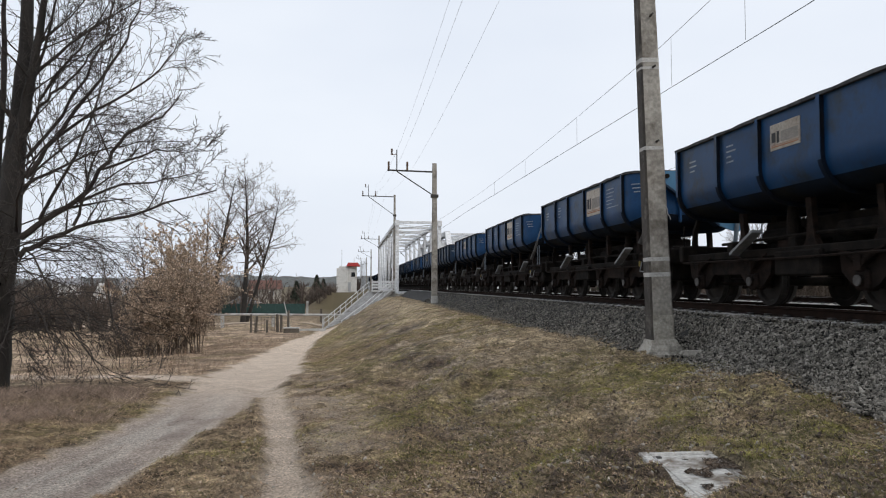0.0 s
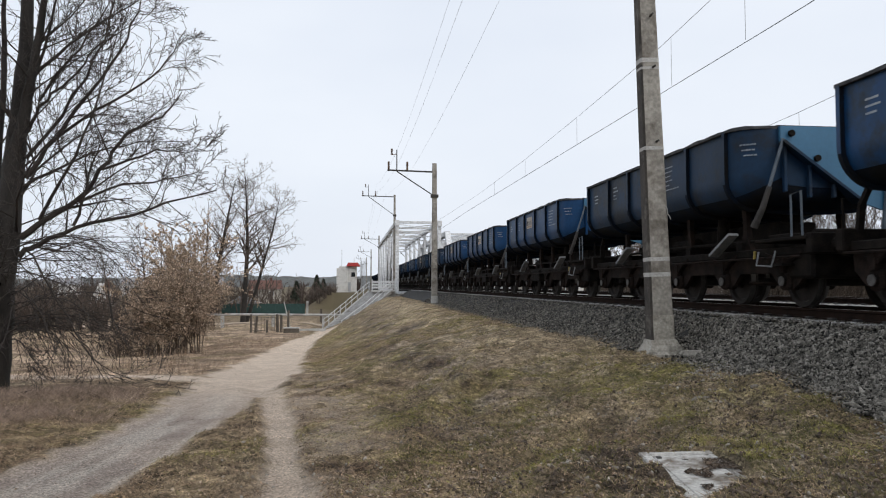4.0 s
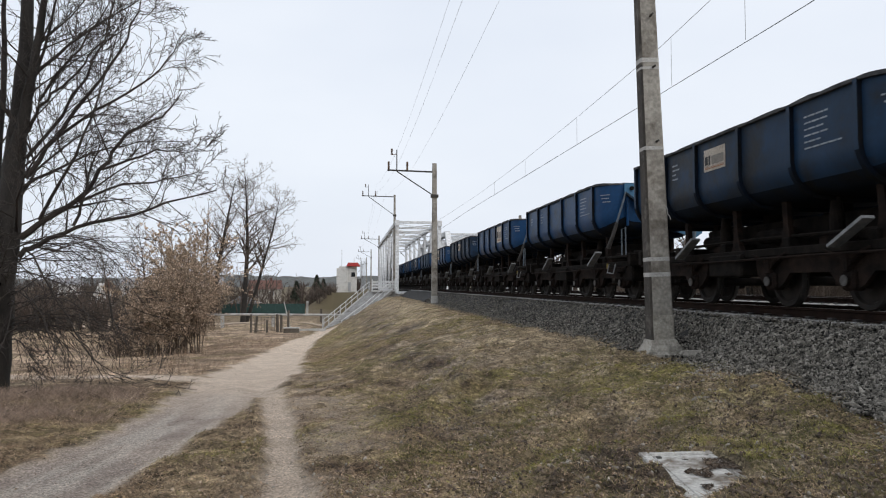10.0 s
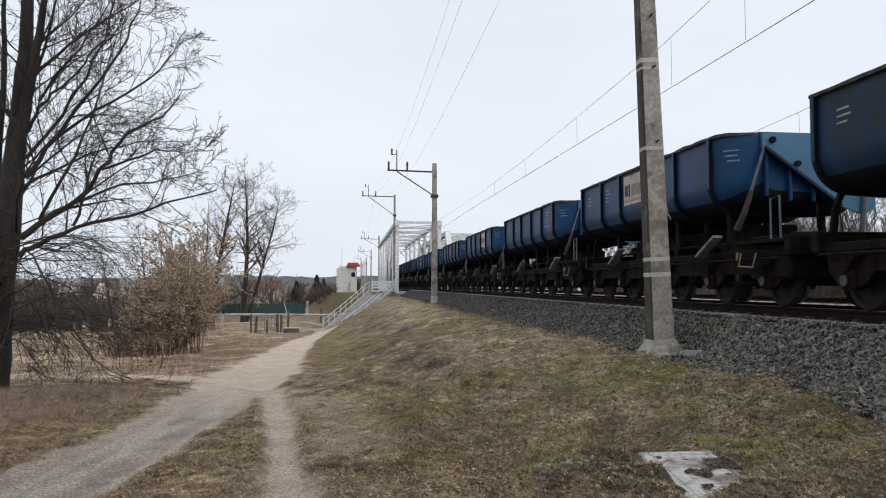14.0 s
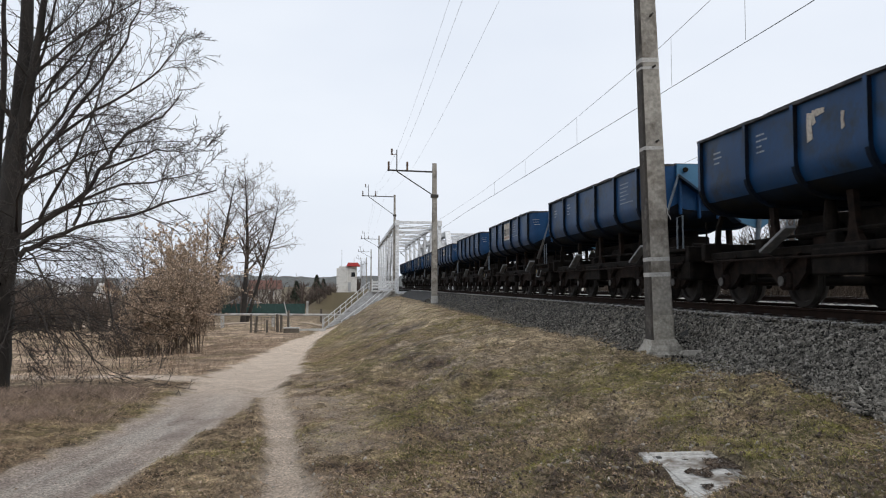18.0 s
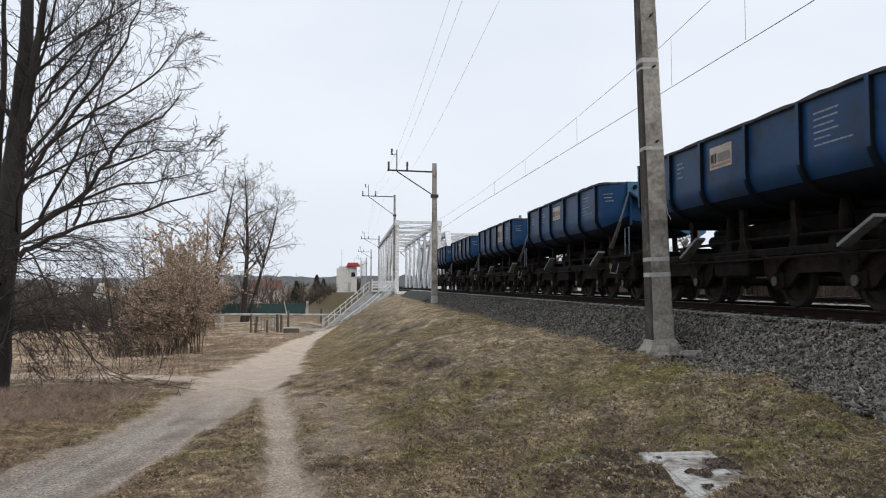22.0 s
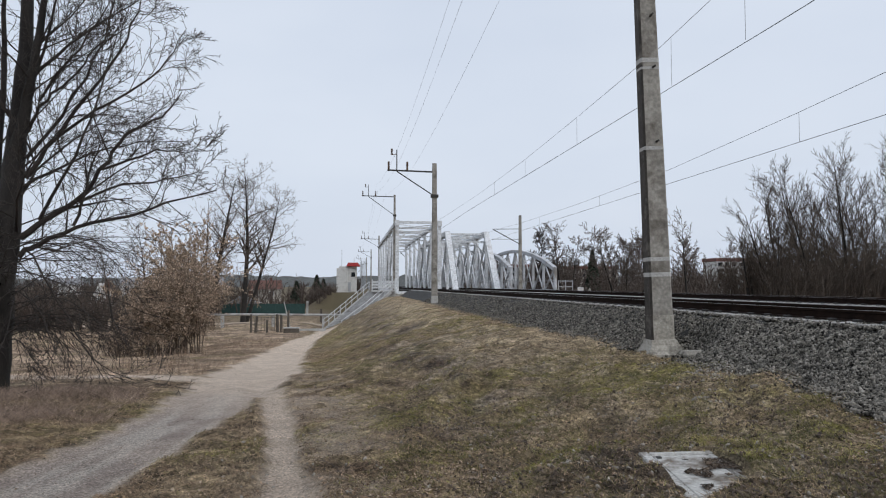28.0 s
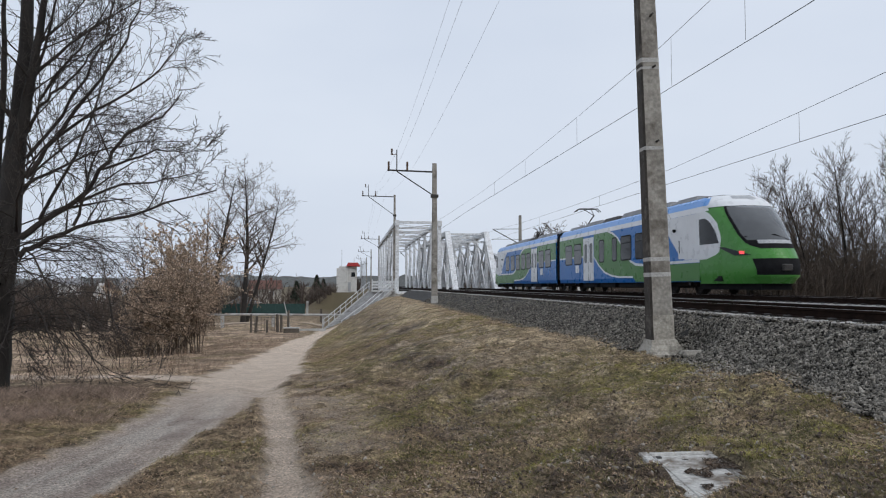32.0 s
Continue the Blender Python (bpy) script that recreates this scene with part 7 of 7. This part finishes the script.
for nm, label, n, x0, x1, y1 in (("crib_stones", "loose grey crushed stones between the sleepers", 26000, 7.74, 9.6, 40.0), ("shoulder_stones", "loose grey crushed stones between sleeper ends", 26000, 7.16, 7.76, 60.0)):
    sx, sy = scattered(rngs, n, x0, x1, 6.0, y1, 1.4)
    okk = np.abs(((sy - 5.0 - 0.02 * np.sin(sy * 7.3)) / 0.62) % 1.0 - 0.5) < 0.30
    sx, sy = sx[okk], sy[okk]
    stones(nm, label, rngs, sx, sy, -0.208 + rngs.uniform(-0.012, 0.008, len(sx)), 0.0155, STONE)
PEBBLE = mat("bank_pebble", (0.21, 0.185, 0.155), (0.38, 0.345, 0.295), 4, 0.9, island=0.35)
sx, sy = scattered(rngs, 9000, -1.5, 6.0, 3.8, 34.0, 1.5)
okk = rngs.random(len(sx)) < (keep_out(sx, sy) < 0.9) * (0.10 + 0.9 * masks(sx, sy)["stony"] * smooth(0.0, 0.5, vnoise(sx, sy, 0.9, 47)))
sx, sy = sx[okk], sy[okk]
stones("bank_pebbles", "scattered pale stones on the bank", rngs, sx, sy, surface(sx, sy) + 0.003, 0.011, PEBBLE)
sx, sy = scattered(rngs, 2500, -5.5, 0.3, 4.5, 40.0, 1.5)
okk = keep_out(sx, sy) > 0.5
sx, sy = sx[okk], sy[okk]
stones("road_pebbles", "small pale stones on the sandy road", rngs, sx, sy, surface(sx, sy), 0.0042, PEBBLE)
sx, sy = rngs.normal(5.15, 0.45, 5200), rngs.normal(9.3, 1.9, 5200)
okk = (sx < 5.75) & (vnoise(sx, sy, 1.6, 57) + 0.6 * comb(sx, sy, 3.0, 58) > 0.0)
sx, sy = sx[okk], sy[okk]
stones("gravel_spill", "pale gravel spilled at the foot of the ballast", rngs, sx, sy, surface(sx, sy) + 0.004, 0.011, PEBBLE)
CLOD = mat("soil_clod", (0.060, 0.044, 0.033), (0.16, 0.12, 0.09), 5, 0.95, island=0.6)
sx, sy = scattered(rngs, 16000, 0.6, 6.2, 3.8, 26.0, 1.7)
okk = rngs.random(len(sx)) < (0.25 + 0.75 * smooth(-0.2, 0.4, -vnoise(sx, sy, 0.9, 41))) * (1 - keep_out(sx, sy))
sx, sy = sx[okk], sy[okk]
stones("soil_clods", "dark crumbly soil clods between the grass", rngs, sx, sy, surface(sx, sy) + 0.006, 0.010, CLOD)
rngt = np.random.default_rng(140)
tx, ty = scattered(rngt, 2600, -0.8, 6.0, 3.7, 24.0, 1.7)
okk = rngt.random(len(tx)) < 1 - 1.0 * keep_out(tx, ty)
tx, ty = tx[okk], ty[okk]
ang, ln = rngt.uniform(0, math.pi, len(tx)), rngt.uniform(0.04, 0.16, len(tx))
gz = surface(tx, ty) + 0.012
sticks = [(np.array([[a - math.cos(w) * n, b - math.sin(w) * n, c], [a, b, c + 0.012], [a + math.cos(w) * n, b + math.sin(w) * n, c]]), 0.0020, 0.0010) for a, b, c, w, n in zip(tx, ty, gz, ang, ln)]
tagged(bulk("fallen_twigs", *skin(sticks), TWIG_FAR), "thin dead twigs and stalks lying in the grass", "twigs", kind="stuff")


# ---- stairs, barriers and small structures ----
RAILWHITE = mat("railing_paint", (0.55, 0.56, 0.57), (0.64, 0.65, 0.66), 4, 0.6, bump=0.03)
STAIR = mat("stair_concrete", (0.38, 0.375, 0.36), (0.46, 0.455, 0.44), 2, 0.9, dirt=(0.24, 0.22, 0.20), dirt_amount=0.3)
stair = thing("bridge_stairs", "pale concrete stairs with white railings down from the bridge", "stairs")
# landing beside the bridge
part("landing", Form().box(2.4, 5.2, 86.2, 89.2, -0.42, -0.20, 0.03), STAIR, stair)
part("landing_support", Form().box(3.9, 5.2, 86.6, 89.0, -3.6, -0.42, 0.05), STAIR, stair)
for z in (0.12, 0.44, 0.76):
    part("landing_rail", Form().box(2.45, 5.15, 86.24, 86.30, z - 0.11, z + 0.11, 0.01), RAILWHITE, stair, "white railing board")
for x in (2.5, 5.12):
    part("railing_post", Form().box(x - 0.06, x + 0.06, 86.22, 86.34, -0.3, 1.05, 0.01), RAILWHITE, stair)
A0, A1 = Vector((2.2, 88.6, -0.22)), Vector((4.6, 86.0, -0.22))
B0, B1 = Vector((-0.5, 84.6, -2.45)), Vector((1.8, 82.2, -2.45))
C0, C1 = Vector((-2.9, 81.2, -4.35)), Vector((-0.9, 79.2, -4.35))


def flight(p0, p1, q0, q1, n):
    for k in range(n):
        a, b = k / n, (k + 1) / n
        z = p0.z + (q0.z - p0.z) * b
        c = [p0.lerp(q0, a), p1.lerp(q1, a), p1.lerp(q1, b), p0.lerp(q0, b)]
        part("step", Form().loft([[(v.x, v.y, z - 0.16) for v in c], [(v.x, v.y, z + 0.02) for v in c]]), STAIR, stair)
    for p, q in ((p0, q0), (p1, q1)):
        part("stringer", Form().bar(p - Vector((0, 0, 0.2)), q - Vector((0, 0, 0.2)), 0.18, 0.34), STAIR, stair)
        for h in (0.55, 1.0):
            part("handrail", Form().tube([p + Vector((0, 0, h)), q + Vector((0, 0, h))], 0.034, 8), RAILWHITE, stair, "white handrail")
        for k in range(5):
            c = p.lerp(q, k / 4)
            part("railing_post", Form().tube([c - Vector((0, 0, 0.1)), c + Vector((0, 0, 1.02))], 0.04, 8), RAILWHITE, stair)


flight(A0, A1, B0, B1, 13)
flight(B0, B1, C0, C1, 11)

pipe = thing("pipeline", "long pale horizontal pipe on short supports", "pipe")
part("pipe_run", Form().tube([(-26.0, 86.0, -2.95), (-12.0, 84.5, -2.85), (2.6, 83.5, -2.95)], 0.13, 10), STAIR, pipe)
for x in (-25, -19.5, -14.0, -8.5, -3.0, 1.8):
    part("support", Form().box(x - 0.12, x + 0.12, 84.6 - 0.2, 84.6 + 0.9, -5.0, -2.98, 0.02), STAIR, pipe)
WOOD = mat("weathered_wood", (0.085, 0.072, 0.060), (0.14, 0.12, 0.10), 5, 0.95, stretch=(1, 1, 0.2))
for k, (x, y, h) in enumerate(((-9.3, 72.4, 1.75), (-8.9, 72.8, 1.6), (-6.95, 73.8, 1.75), (-6.55, 73.0, 1.7), (-5.95, 73.6, 2.1), (-7.9, 73.2, 1.2))):
    z = float(ground(x, y))
    p = thing("fence_post", "weathered dark timber fence post in dry grass", "post", "timber posts", m=pose(x, y, z, 0, 3 * math.sin(k * 2.1), 20 * k))
    part("shaft", Form().loft([[(-0.10, -0.10, -0.2), (0.10, -0.10, -0.2), (0.10, 0.10, -0.2), (-0.10, 0.10, -0.2)], [(-0.085, -0.085, h), (0.085, -0.085, h), (0.085, 0.085, h), (-0.085, 0.085, h)]]), WOOD, p)
mesh_f = thing("wire_fence", "sagging dark wire mesh between timber posts", "fence")
for k in range(9):
    x = -9.3 + 0.295 * k
    part("strand", Form().bar((x, 72.4 + 0.17 * k, -4.1), (x, 72.4 + 0.17 * k, -2.6), 0.03, 0.03), WOOD, mesh_f)
for z in (-3.9, -3.3, -2.7):
    part("rail", Form().bar((-9.3, 72.4, z), (-6.95, 73.8, z - 0.05), 0.03, 0.05), WOOD, mesh_f)
bench = thing("timber_box", "low dark timber box beside the road", "box", m=pose(-5.4, 70.5, float(ground(-5.4, 70.5))))
part("lid", Form().box(-0.75, 0.75, -0.4, 0.4, 0.42, 0.52, 0.02), STAIR, bench, "pale flat lid")
part("body", Form().box(-0.7, 0.7, -0.35, 0.35, -0.1, 0.42, 0.02), WOOD, bench)
stick = thing("leaning_pole", "thin pale leaning pole", "pole", m=pose(-6.0, 78.0, -4.3, 0, -14, 0))
part("shaft", Form().tube([(0, 0, 0), (0, 0, 3.1)], [0.06, 0.045], 8), STAIR, stick)
kerb = thing("concrete_kerb", "low pale concrete kerb beside the road", "kerb")
part("beam", Form().box(-5.0, -2.4, 75.4, 75.8, -4.35, -3.95, 0.03), STAIR, kerb)

# cabin on the far bank
CABIN = mat("cabin_render", (0.56, 0.55, 0.52), (0.64, 0.63, 0.60), 0.8, 0.85, dirt=(0.40, 0.38, 0.35), dirt_amount=0.3)
REDROOF = mat("red_roof", (0.42, 0.035, 0.035), (0.50, 0.05, 0.045), 2, 0.55)
cabin = thing("signal_cabin", "small white rendered cabin with a bright red roof", "cabin")
part("walls", Form().box(-2.5, 1.4, 164, 168, -1.2, 4.5, 0.03), CABIN, cabin)
part("annex", Form().box(-3.0, -0.6, 163.6, 167, -1.2, 4.1, 0.03), CABIN, cabin)
part("roof", Form().loft([[(-0.9, 163.2, 4.5), (2.2, 163.2, 4.5), (1.6, 163.2, 5.3), (-0.5, 163.2, 5.3)], [(-0.9, 168.6, 4.5), (2.2, 168.6, 4.5), (1.6, 168.6, 5.3), (-0.5, 168.6, 5.3)]]), REDROOF, cabin, "bright red roof")
part("window", Form().box(0.2, 1.0, 163.94, 164.0, 2.2, 3.2), GLASS, cabin)
part("door", Form().box(-0.5, 0.1, 163.92, 164.0, -1.0, 1.0), GALV, cabin)
for x, h in ((-1.9, 8.2), (0.8, 6.6)):
    part("aerial", Form().tube([(x, 166, 4.2), (x, 166, h)], 0.05, 6), GALV, cabin)
for x, y, h in ((2.6, 176, 7.0), (3.4, 190, 7.6), (4.0, 205, 8.0), (2.9, 222, 8.2), (3.8, 240, 8.0)):
    lp = thing("signal_post", "slim grey steel post beside the line", "post", "steel posts", m=pose(x, y, -0.9))
    part("shaft", Form().tube([(0, 0, -0.4), (0, 0, h)], [0.12, 0.09], 8), GALV, lp)
    part("head", Form().box(-0.6, 0.6, -0.08, 0.08, h - 1.0, h - 0.85), GALV, lp)

# gardens and houses on the low ground
BRICKROOF = mat("clay_roof", (0.10, 0.045, 0.034), (0.14, 0.066, 0.048), 1, 0.85)
GREYROOF = mat("grey_roof", (0.22, 0.22, 0.23), (0.30, 0.30, 0.31), 1, 0.8)
PLASTER = mat("house_plaster", (0.40, 0.37, 0.32), (0.50, 0.46, 0.41), 0.7, 0.9)
PALEWALL = mat("pale_wall", (0.56, 0.55, 0.53), (0.63, 0.62, 0.60), 0.7, 0.9)
GREENFENCE = mat("green_fence", (0.020, 0.055, 0.050), (0.030, 0.075, 0.068), 2, 0.7)


def house(x, y, z, w, d, h, roof_h, wall, roof, label, across=True, windows=2, name="house"):
    t = thing(name, label, "house", "houses", m=pose(x, y, z))
    part("walls", Form().box(-w / 2, w / 2, -d / 2, d / 2, -1.5, h, 0.03), wall, t)
    if across:
        ring = [(-d / 2 - 0.4, h), (d / 2 + 0.4, h), (0.0, h + roof_h)]
        part("roof", Form().slab(ring, "x", -w / 2 - 0.4, w / 2 + 0.4), roof, t)
    else:
        ring = [(-w / 2 - 0.4, h), (w / 2 + 0.4, h), (0.0, h + roof_h)]
        part("roof", Form().slab(ring, "y", -d / 2 - 0.4, d / 2 + 0.4), roof, t)
    for k in range(windows):
        cx = -w / 2 + w * (k + 0.5) / windows
        win = part("window", Form().box(cx - 0.6, cx + 0.6, -d / 2 - 0.06, -d / 2 + 0.02, h * 0.45, h * 0.8, 0.02), PALEWALL, t)
        part("pane", Form().box(cx - 0.5, cx + 0.5, -d / 2 - 0.075, -d / 2 - 0.055, h * 0.47, h * 0.78), GLASS, win)
    part("chimney", Form().box(w * 0.15, w * 0.15 + 0.6, -0.3, 0.3, h + roof_h * 0.4, h + roof_h + 0.6), BRICKROOF, t)
    return t


house(-21.0, 190, -3.6, 7.2, 7, 3.0, 2.2, PLASTER, BRICKROOF, "low garden house with a faded red clay roof")
house(-18.0, 131, -4.6, 4.6, 4, 1.9, 1.5, WOOD, GREYROOF, "small dark shed with a pale metal roof", False, 1, "shed")
house(-38.0, 121, -4.6, 2.3, 3, 2.0, 3.3, PALEWALL, PALEWALL, "narrow white gable seen among brushwood", False, 1)
for x, y, w, lab in ((-75, 330, 12, "pale house in the distance"), (-95, 345, 10, "pale house in the distance"), (-125, 350, 11, "pale house with a grey roof in the distance"), (-58, 320, 10, "pale house with a grey roof in the distance"), (-160, 360, 12, "pale house in the distance")):
    house(x, y, -3.8, w, 9, 4.4, 3.0, PALEWALL, GREYROOF, lab)
gf = thing("garden_fence", "long dark green garden fence", "fence")
for k in range(11):
    x = -21.2 + 1.24 * k
    part("panel", Form().box(x, x + 1.20, 127.95, 128.0, -4.5, -2.75), GREENFENCE, gf)
    part("post", Form().box(x - 0.05, x + 0.05, 127.86, 127.94, -4.6, -2.6), GREENFENCE, gf)
part("gate_post", Form().box(-7.4, -7.0, 127.8, 128.1, -4.6, -2.3, 0.03), STAIR, gf, "pale gate post")
for x in (-4.1, -1.6):
    p = thing("gate_post", "dark timber gate post at the riverside path", "post", "gate posts", m=pose(x, 108.0, -4.7))
    part("shaft", Form().box(-0.15, 0.15, -0.15, 0.15, -0.3, 1.7, 0.02), WOOD, p)

BRICKRED = mat("red_wall", (0.14, 0.06, 0.05), (0.18, 0.08, 0.065), 0.5, 0.9)


def block(x, y, z, w, h, wall, cols, rows, label):
    t = thing("apartment_building", label, "building", "distant buildings", m=pose(x, y, z))
    part("walls", Form().box(-w / 2, w / 2, 0, 11, -3, h, 0.05), wall, t)
    part("roof", Form().box(-w / 2 - 0.3, w / 2 + 0.3, -0.3, 11.3, h, h + 1.3, 0.1), BRICKRED, t, "red top storey and roof")
    for r in range(rows):
        for c in range(cols):
            cx, cz = -w / 2 + w * (c + 0.5) / cols, 1.0 + (h - 1.0) * (r + 0.3) / rows
            part("window", Form().box(cx - 0.8, cx + 0.8, -0.08, 0.05, cz, cz + 1.4), GLASS, t)


block(146, 262, -2.0, 22, 11.2, PALEWALL, 8, 4, "pale apartment block with a red top storey")
block(98, 300, -2.0, 26, 9.0, PLASTER, 8, 4, "brown apartment block behind bare trees")
block(80, 330, -2.0, 30, 10.5, GREYROOF, 9, 4, "grey apartment block behind bare trees")
marker = thing("track_marker", "small white marker plate beside the far track", "marker", m=pose(23.7, 75.0, -1.05))
part("plate", Form().box(-0.32, 0.32, -0.03, 0.03, 0.72, 1.22, 0.02), PALEWALL, marker)
part("stake", Form().box(-0.04, 0.04, -0.04, 0.04, -0.2, 0.8), GALV, marker)
bf = thing("bridge_fence", "grey steel fence beside the old bridge", "fence")
for k in range(3):
    part("post", Form().box(25.6 + 0.9 * k, 25.68 + 0.9 * k, 90.0, 90.08, -1.3, 1.0), STEELGREY, bf)
for z in (0.2, 0.9):
    part("rail", Form().box(25.6, 27.5, 90.0, 90.06, z - 0.05, z + 0.05), STEELGREY, bf)
ORANGE = mat("orange_paint", (0.70, 0.12, 0.03), (0.60, 0.10, 0.03), 3, 0.6)
CARGREY = mat("car_paint", (0.30, 0.31, 0.32), (0.40, 0.41, 0.42), 2, 0.35)


def parked_car(x, y, paint, label):
    c = thing("parked_car", label, "car", "parked cars", m=pose(x, y, float(ground(x, y)), 0, 0, 8))
    part("body", Form().loft([[(-2.1, s * 0.85, 0.35), (2.1, s * 0.85, 0.35), (2.1, s * 0.85, 0.8), (1.1, s * 0.85, 0.9), (0.6, s * 0.72, 1.42), (-1.2, s * 0.72, 1.42), (-1.9, s * 0.85, 0.9), (-2.1, s * 0.85, 0.8)] for s in (-1, 1)]), paint, c)
    part("side_glass", Form().slab([(-1.6, 0.93), (0.85, 0.93), (0.5, 1.36), (-1.1, 1.36)], "y", -0.84, -0.80), GLASS, c)
    for wx in (-1.3, 1.3):
        for wy in (-0.85, 0.85):
            part("wheel", Form().tube([(wx, wy - 0.1, 0.32), (wx, wy + 0.1, 0.32)], 0.32, 14), RUBBER, c)


parked_car(46.5, 102, ORANGE, "small orange car parked beyond the tracks")
parked_car(52.5, 108, CARGREY, "grey car parked beyond the tracks")
parked_car(58.5, 110, PALEWALL, "pale car parked beyond the tracks")

ROUGHSTONE = mat("rough_stone", (0.17, 0.15, 0.125), (0.27, 0.24, 0.20), 9, 0.95, bump=0.6, dirt=(0.08, 0.065, 0.05), dirt_amount=0.5, dirt_scale=5)

# low chamber cover on the bank
slabm = mat("cover_concrete", (0.42, 0.41, 0.385), (0.52, 0.51, 0.48), 3, 0.9, bump=0.3, dirt=(0.14, 0.115, 0.09), dirt_amount=0.55, dirt_scale=3.2)
cover = thing("chamber_cover", "pale concrete chamber cover, half hidden by litter", "cover", m=pose(2.84, 5.80, -1.215, 1.0, -2.0, -7.0))
for x0, x1, y0, y1, h in ((-0.34, -0.25, -0.70, 0.70, 0.10), (-0.25, 0.34, 0.61, 0.70, 0.095), (0.25, 0.34, -0.70, 0.61, 0.085), (-0.25, 0.25, -0.70, -0.61, 0.09)):
    part("curb", Form().box(x0, x1, y0, y1, -0.3, h, 0.012), slabm, cover, "pale concrete curb")
part("lid", Form().box(-0.238, 0.238, -0.598, 0.598, 0.0, 0.085, 0.01), slabm, cover, "pale concrete lid")
part("lifting_hook", Form().box(-0.22, -0.18, 0.50, 0.55, 0.082, 0.096), DARKSTEEL, cover)
part("broken_edge", Form().box(-0.50, -0.42, 0.05, 0.36, -0.12, 0.02, 0.03), slabm, cover)
rngc = np.random.default_rng(120)
cx, cy = rngc.uniform(-0.14, 0.42, 6000), rngc.uniform(-0.74, 0.40, 6000)
keep = vnoise(cx, cy, 4.0, 51) + 0.5 * vnoise(cx, cy, 11.0, 52) - 0.45 * cy + 0.7 * cx > 0.30
v, f = flakes(rngc, np.stack([cx[keep], cy[keep], np.full(keep.sum(), 0.098)], 1), 0.014, 0.7)
litter_ob = bulk("cover_litter", v, f, mat("cover_soil", (0.055, 0.042, 0.033), (0.17, 0.125, 0.09), 6, 0.95, bump=0, island=0.7))
litter_ob.matrix_basis = cover.matrix_basis.copy()
tagged(litter_ob, "brown leaves and twigs strewn over a concrete cover", "leaf litter", kind="stuff")
for k, (x, y, s) in enumerate(((4.05, 8.35, 0.09), (4.2, 8.45, 0.06), (4.9, 8.6, 0.06), (5.2, 8.2, 0.05), (5.5, 7.9, 0.05), (2.5, 5.9, 0.03), (2.35, 5.5, 0.03))):
    st = Form()
    rr = np.random.default_rng(130 + k)
    rings = []
    for q in range(5):
        ph = math.pi * (q + 0.5) / 5
        rings.append([(s * math.sin(ph) * math.cos(2 * math.pi * e / 7) * rr.uniform(0.8, 1.3), s * math.sin(ph) * math.sin(2 * math.pi * e / 7) * rr.uniform(0.8, 1.2), -s * 0.6 * math.cos(ph)) for e in range(7)])
    ob = part("stone", st.loft(rings), ROUGHSTONE, None, "rough grey-brown stone lying in grass", m=pose(x, y, float(surface(x, y))))
    tagged(ob, category="stone", group="loose stones")

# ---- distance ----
# the grey of distant haze is mixed into the woods' colour
HILL = mat("hazy_wooded_hill", (0.085, 0.088, 0.086), (0.112, 0.116, 0.110), 0.02, 1.0, bump=0)


def ridge(name, y, z_of, x0, x1, seed):
    xs = np.linspace(x0, x1, 360)
    top = z_of(xs) + 3.0 * vnoise(xs, xs * 0, 0.02, seed) + 2.0 * vnoise(xs, xs * 0, 0.07, seed + 1) + 1.4 * vnoise(xs, xs * 0, 0.21, seed + 2)
    rows = [np.stack([xs, np.full_like(xs, y - 60), np.full_like(xs, -8.0)], 1), np.stack([xs, np.full_like(xs, y), top], 1), np.stack([xs, np.full_like(xs, y + 120), np.full_like(xs, -8.0)], 1)]
    v = np.concatenate(rows)
    n = len(xs)
    i = np.concatenate([np.arange(n - 1), np.arange(n - 1) + n])
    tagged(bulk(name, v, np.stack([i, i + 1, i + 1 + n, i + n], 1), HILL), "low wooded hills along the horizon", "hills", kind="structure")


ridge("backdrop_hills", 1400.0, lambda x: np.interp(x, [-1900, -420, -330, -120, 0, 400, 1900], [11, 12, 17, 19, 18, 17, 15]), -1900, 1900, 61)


# ---- what moves ----
def goods_advance(t):
    return 9.9143 * t + 0.02569 * t * t - 0.00016 * t ** 3


def motions():
    times = [-1.0, 0.0] + [float(k) for k in range(1, 33)] + [33.0]
    for k, wagon in enumerate(WAGONS):
        walk(wagon, [(t, pose(NEAR_X, 292.61 - 11.55 * k - goods_advance(t), 0)) for t in times])
    walk(passenger, [(t, pose(FAR_X, 17.6 + 32.0 * (t - 31.0), 0)) for t in times])


motions()
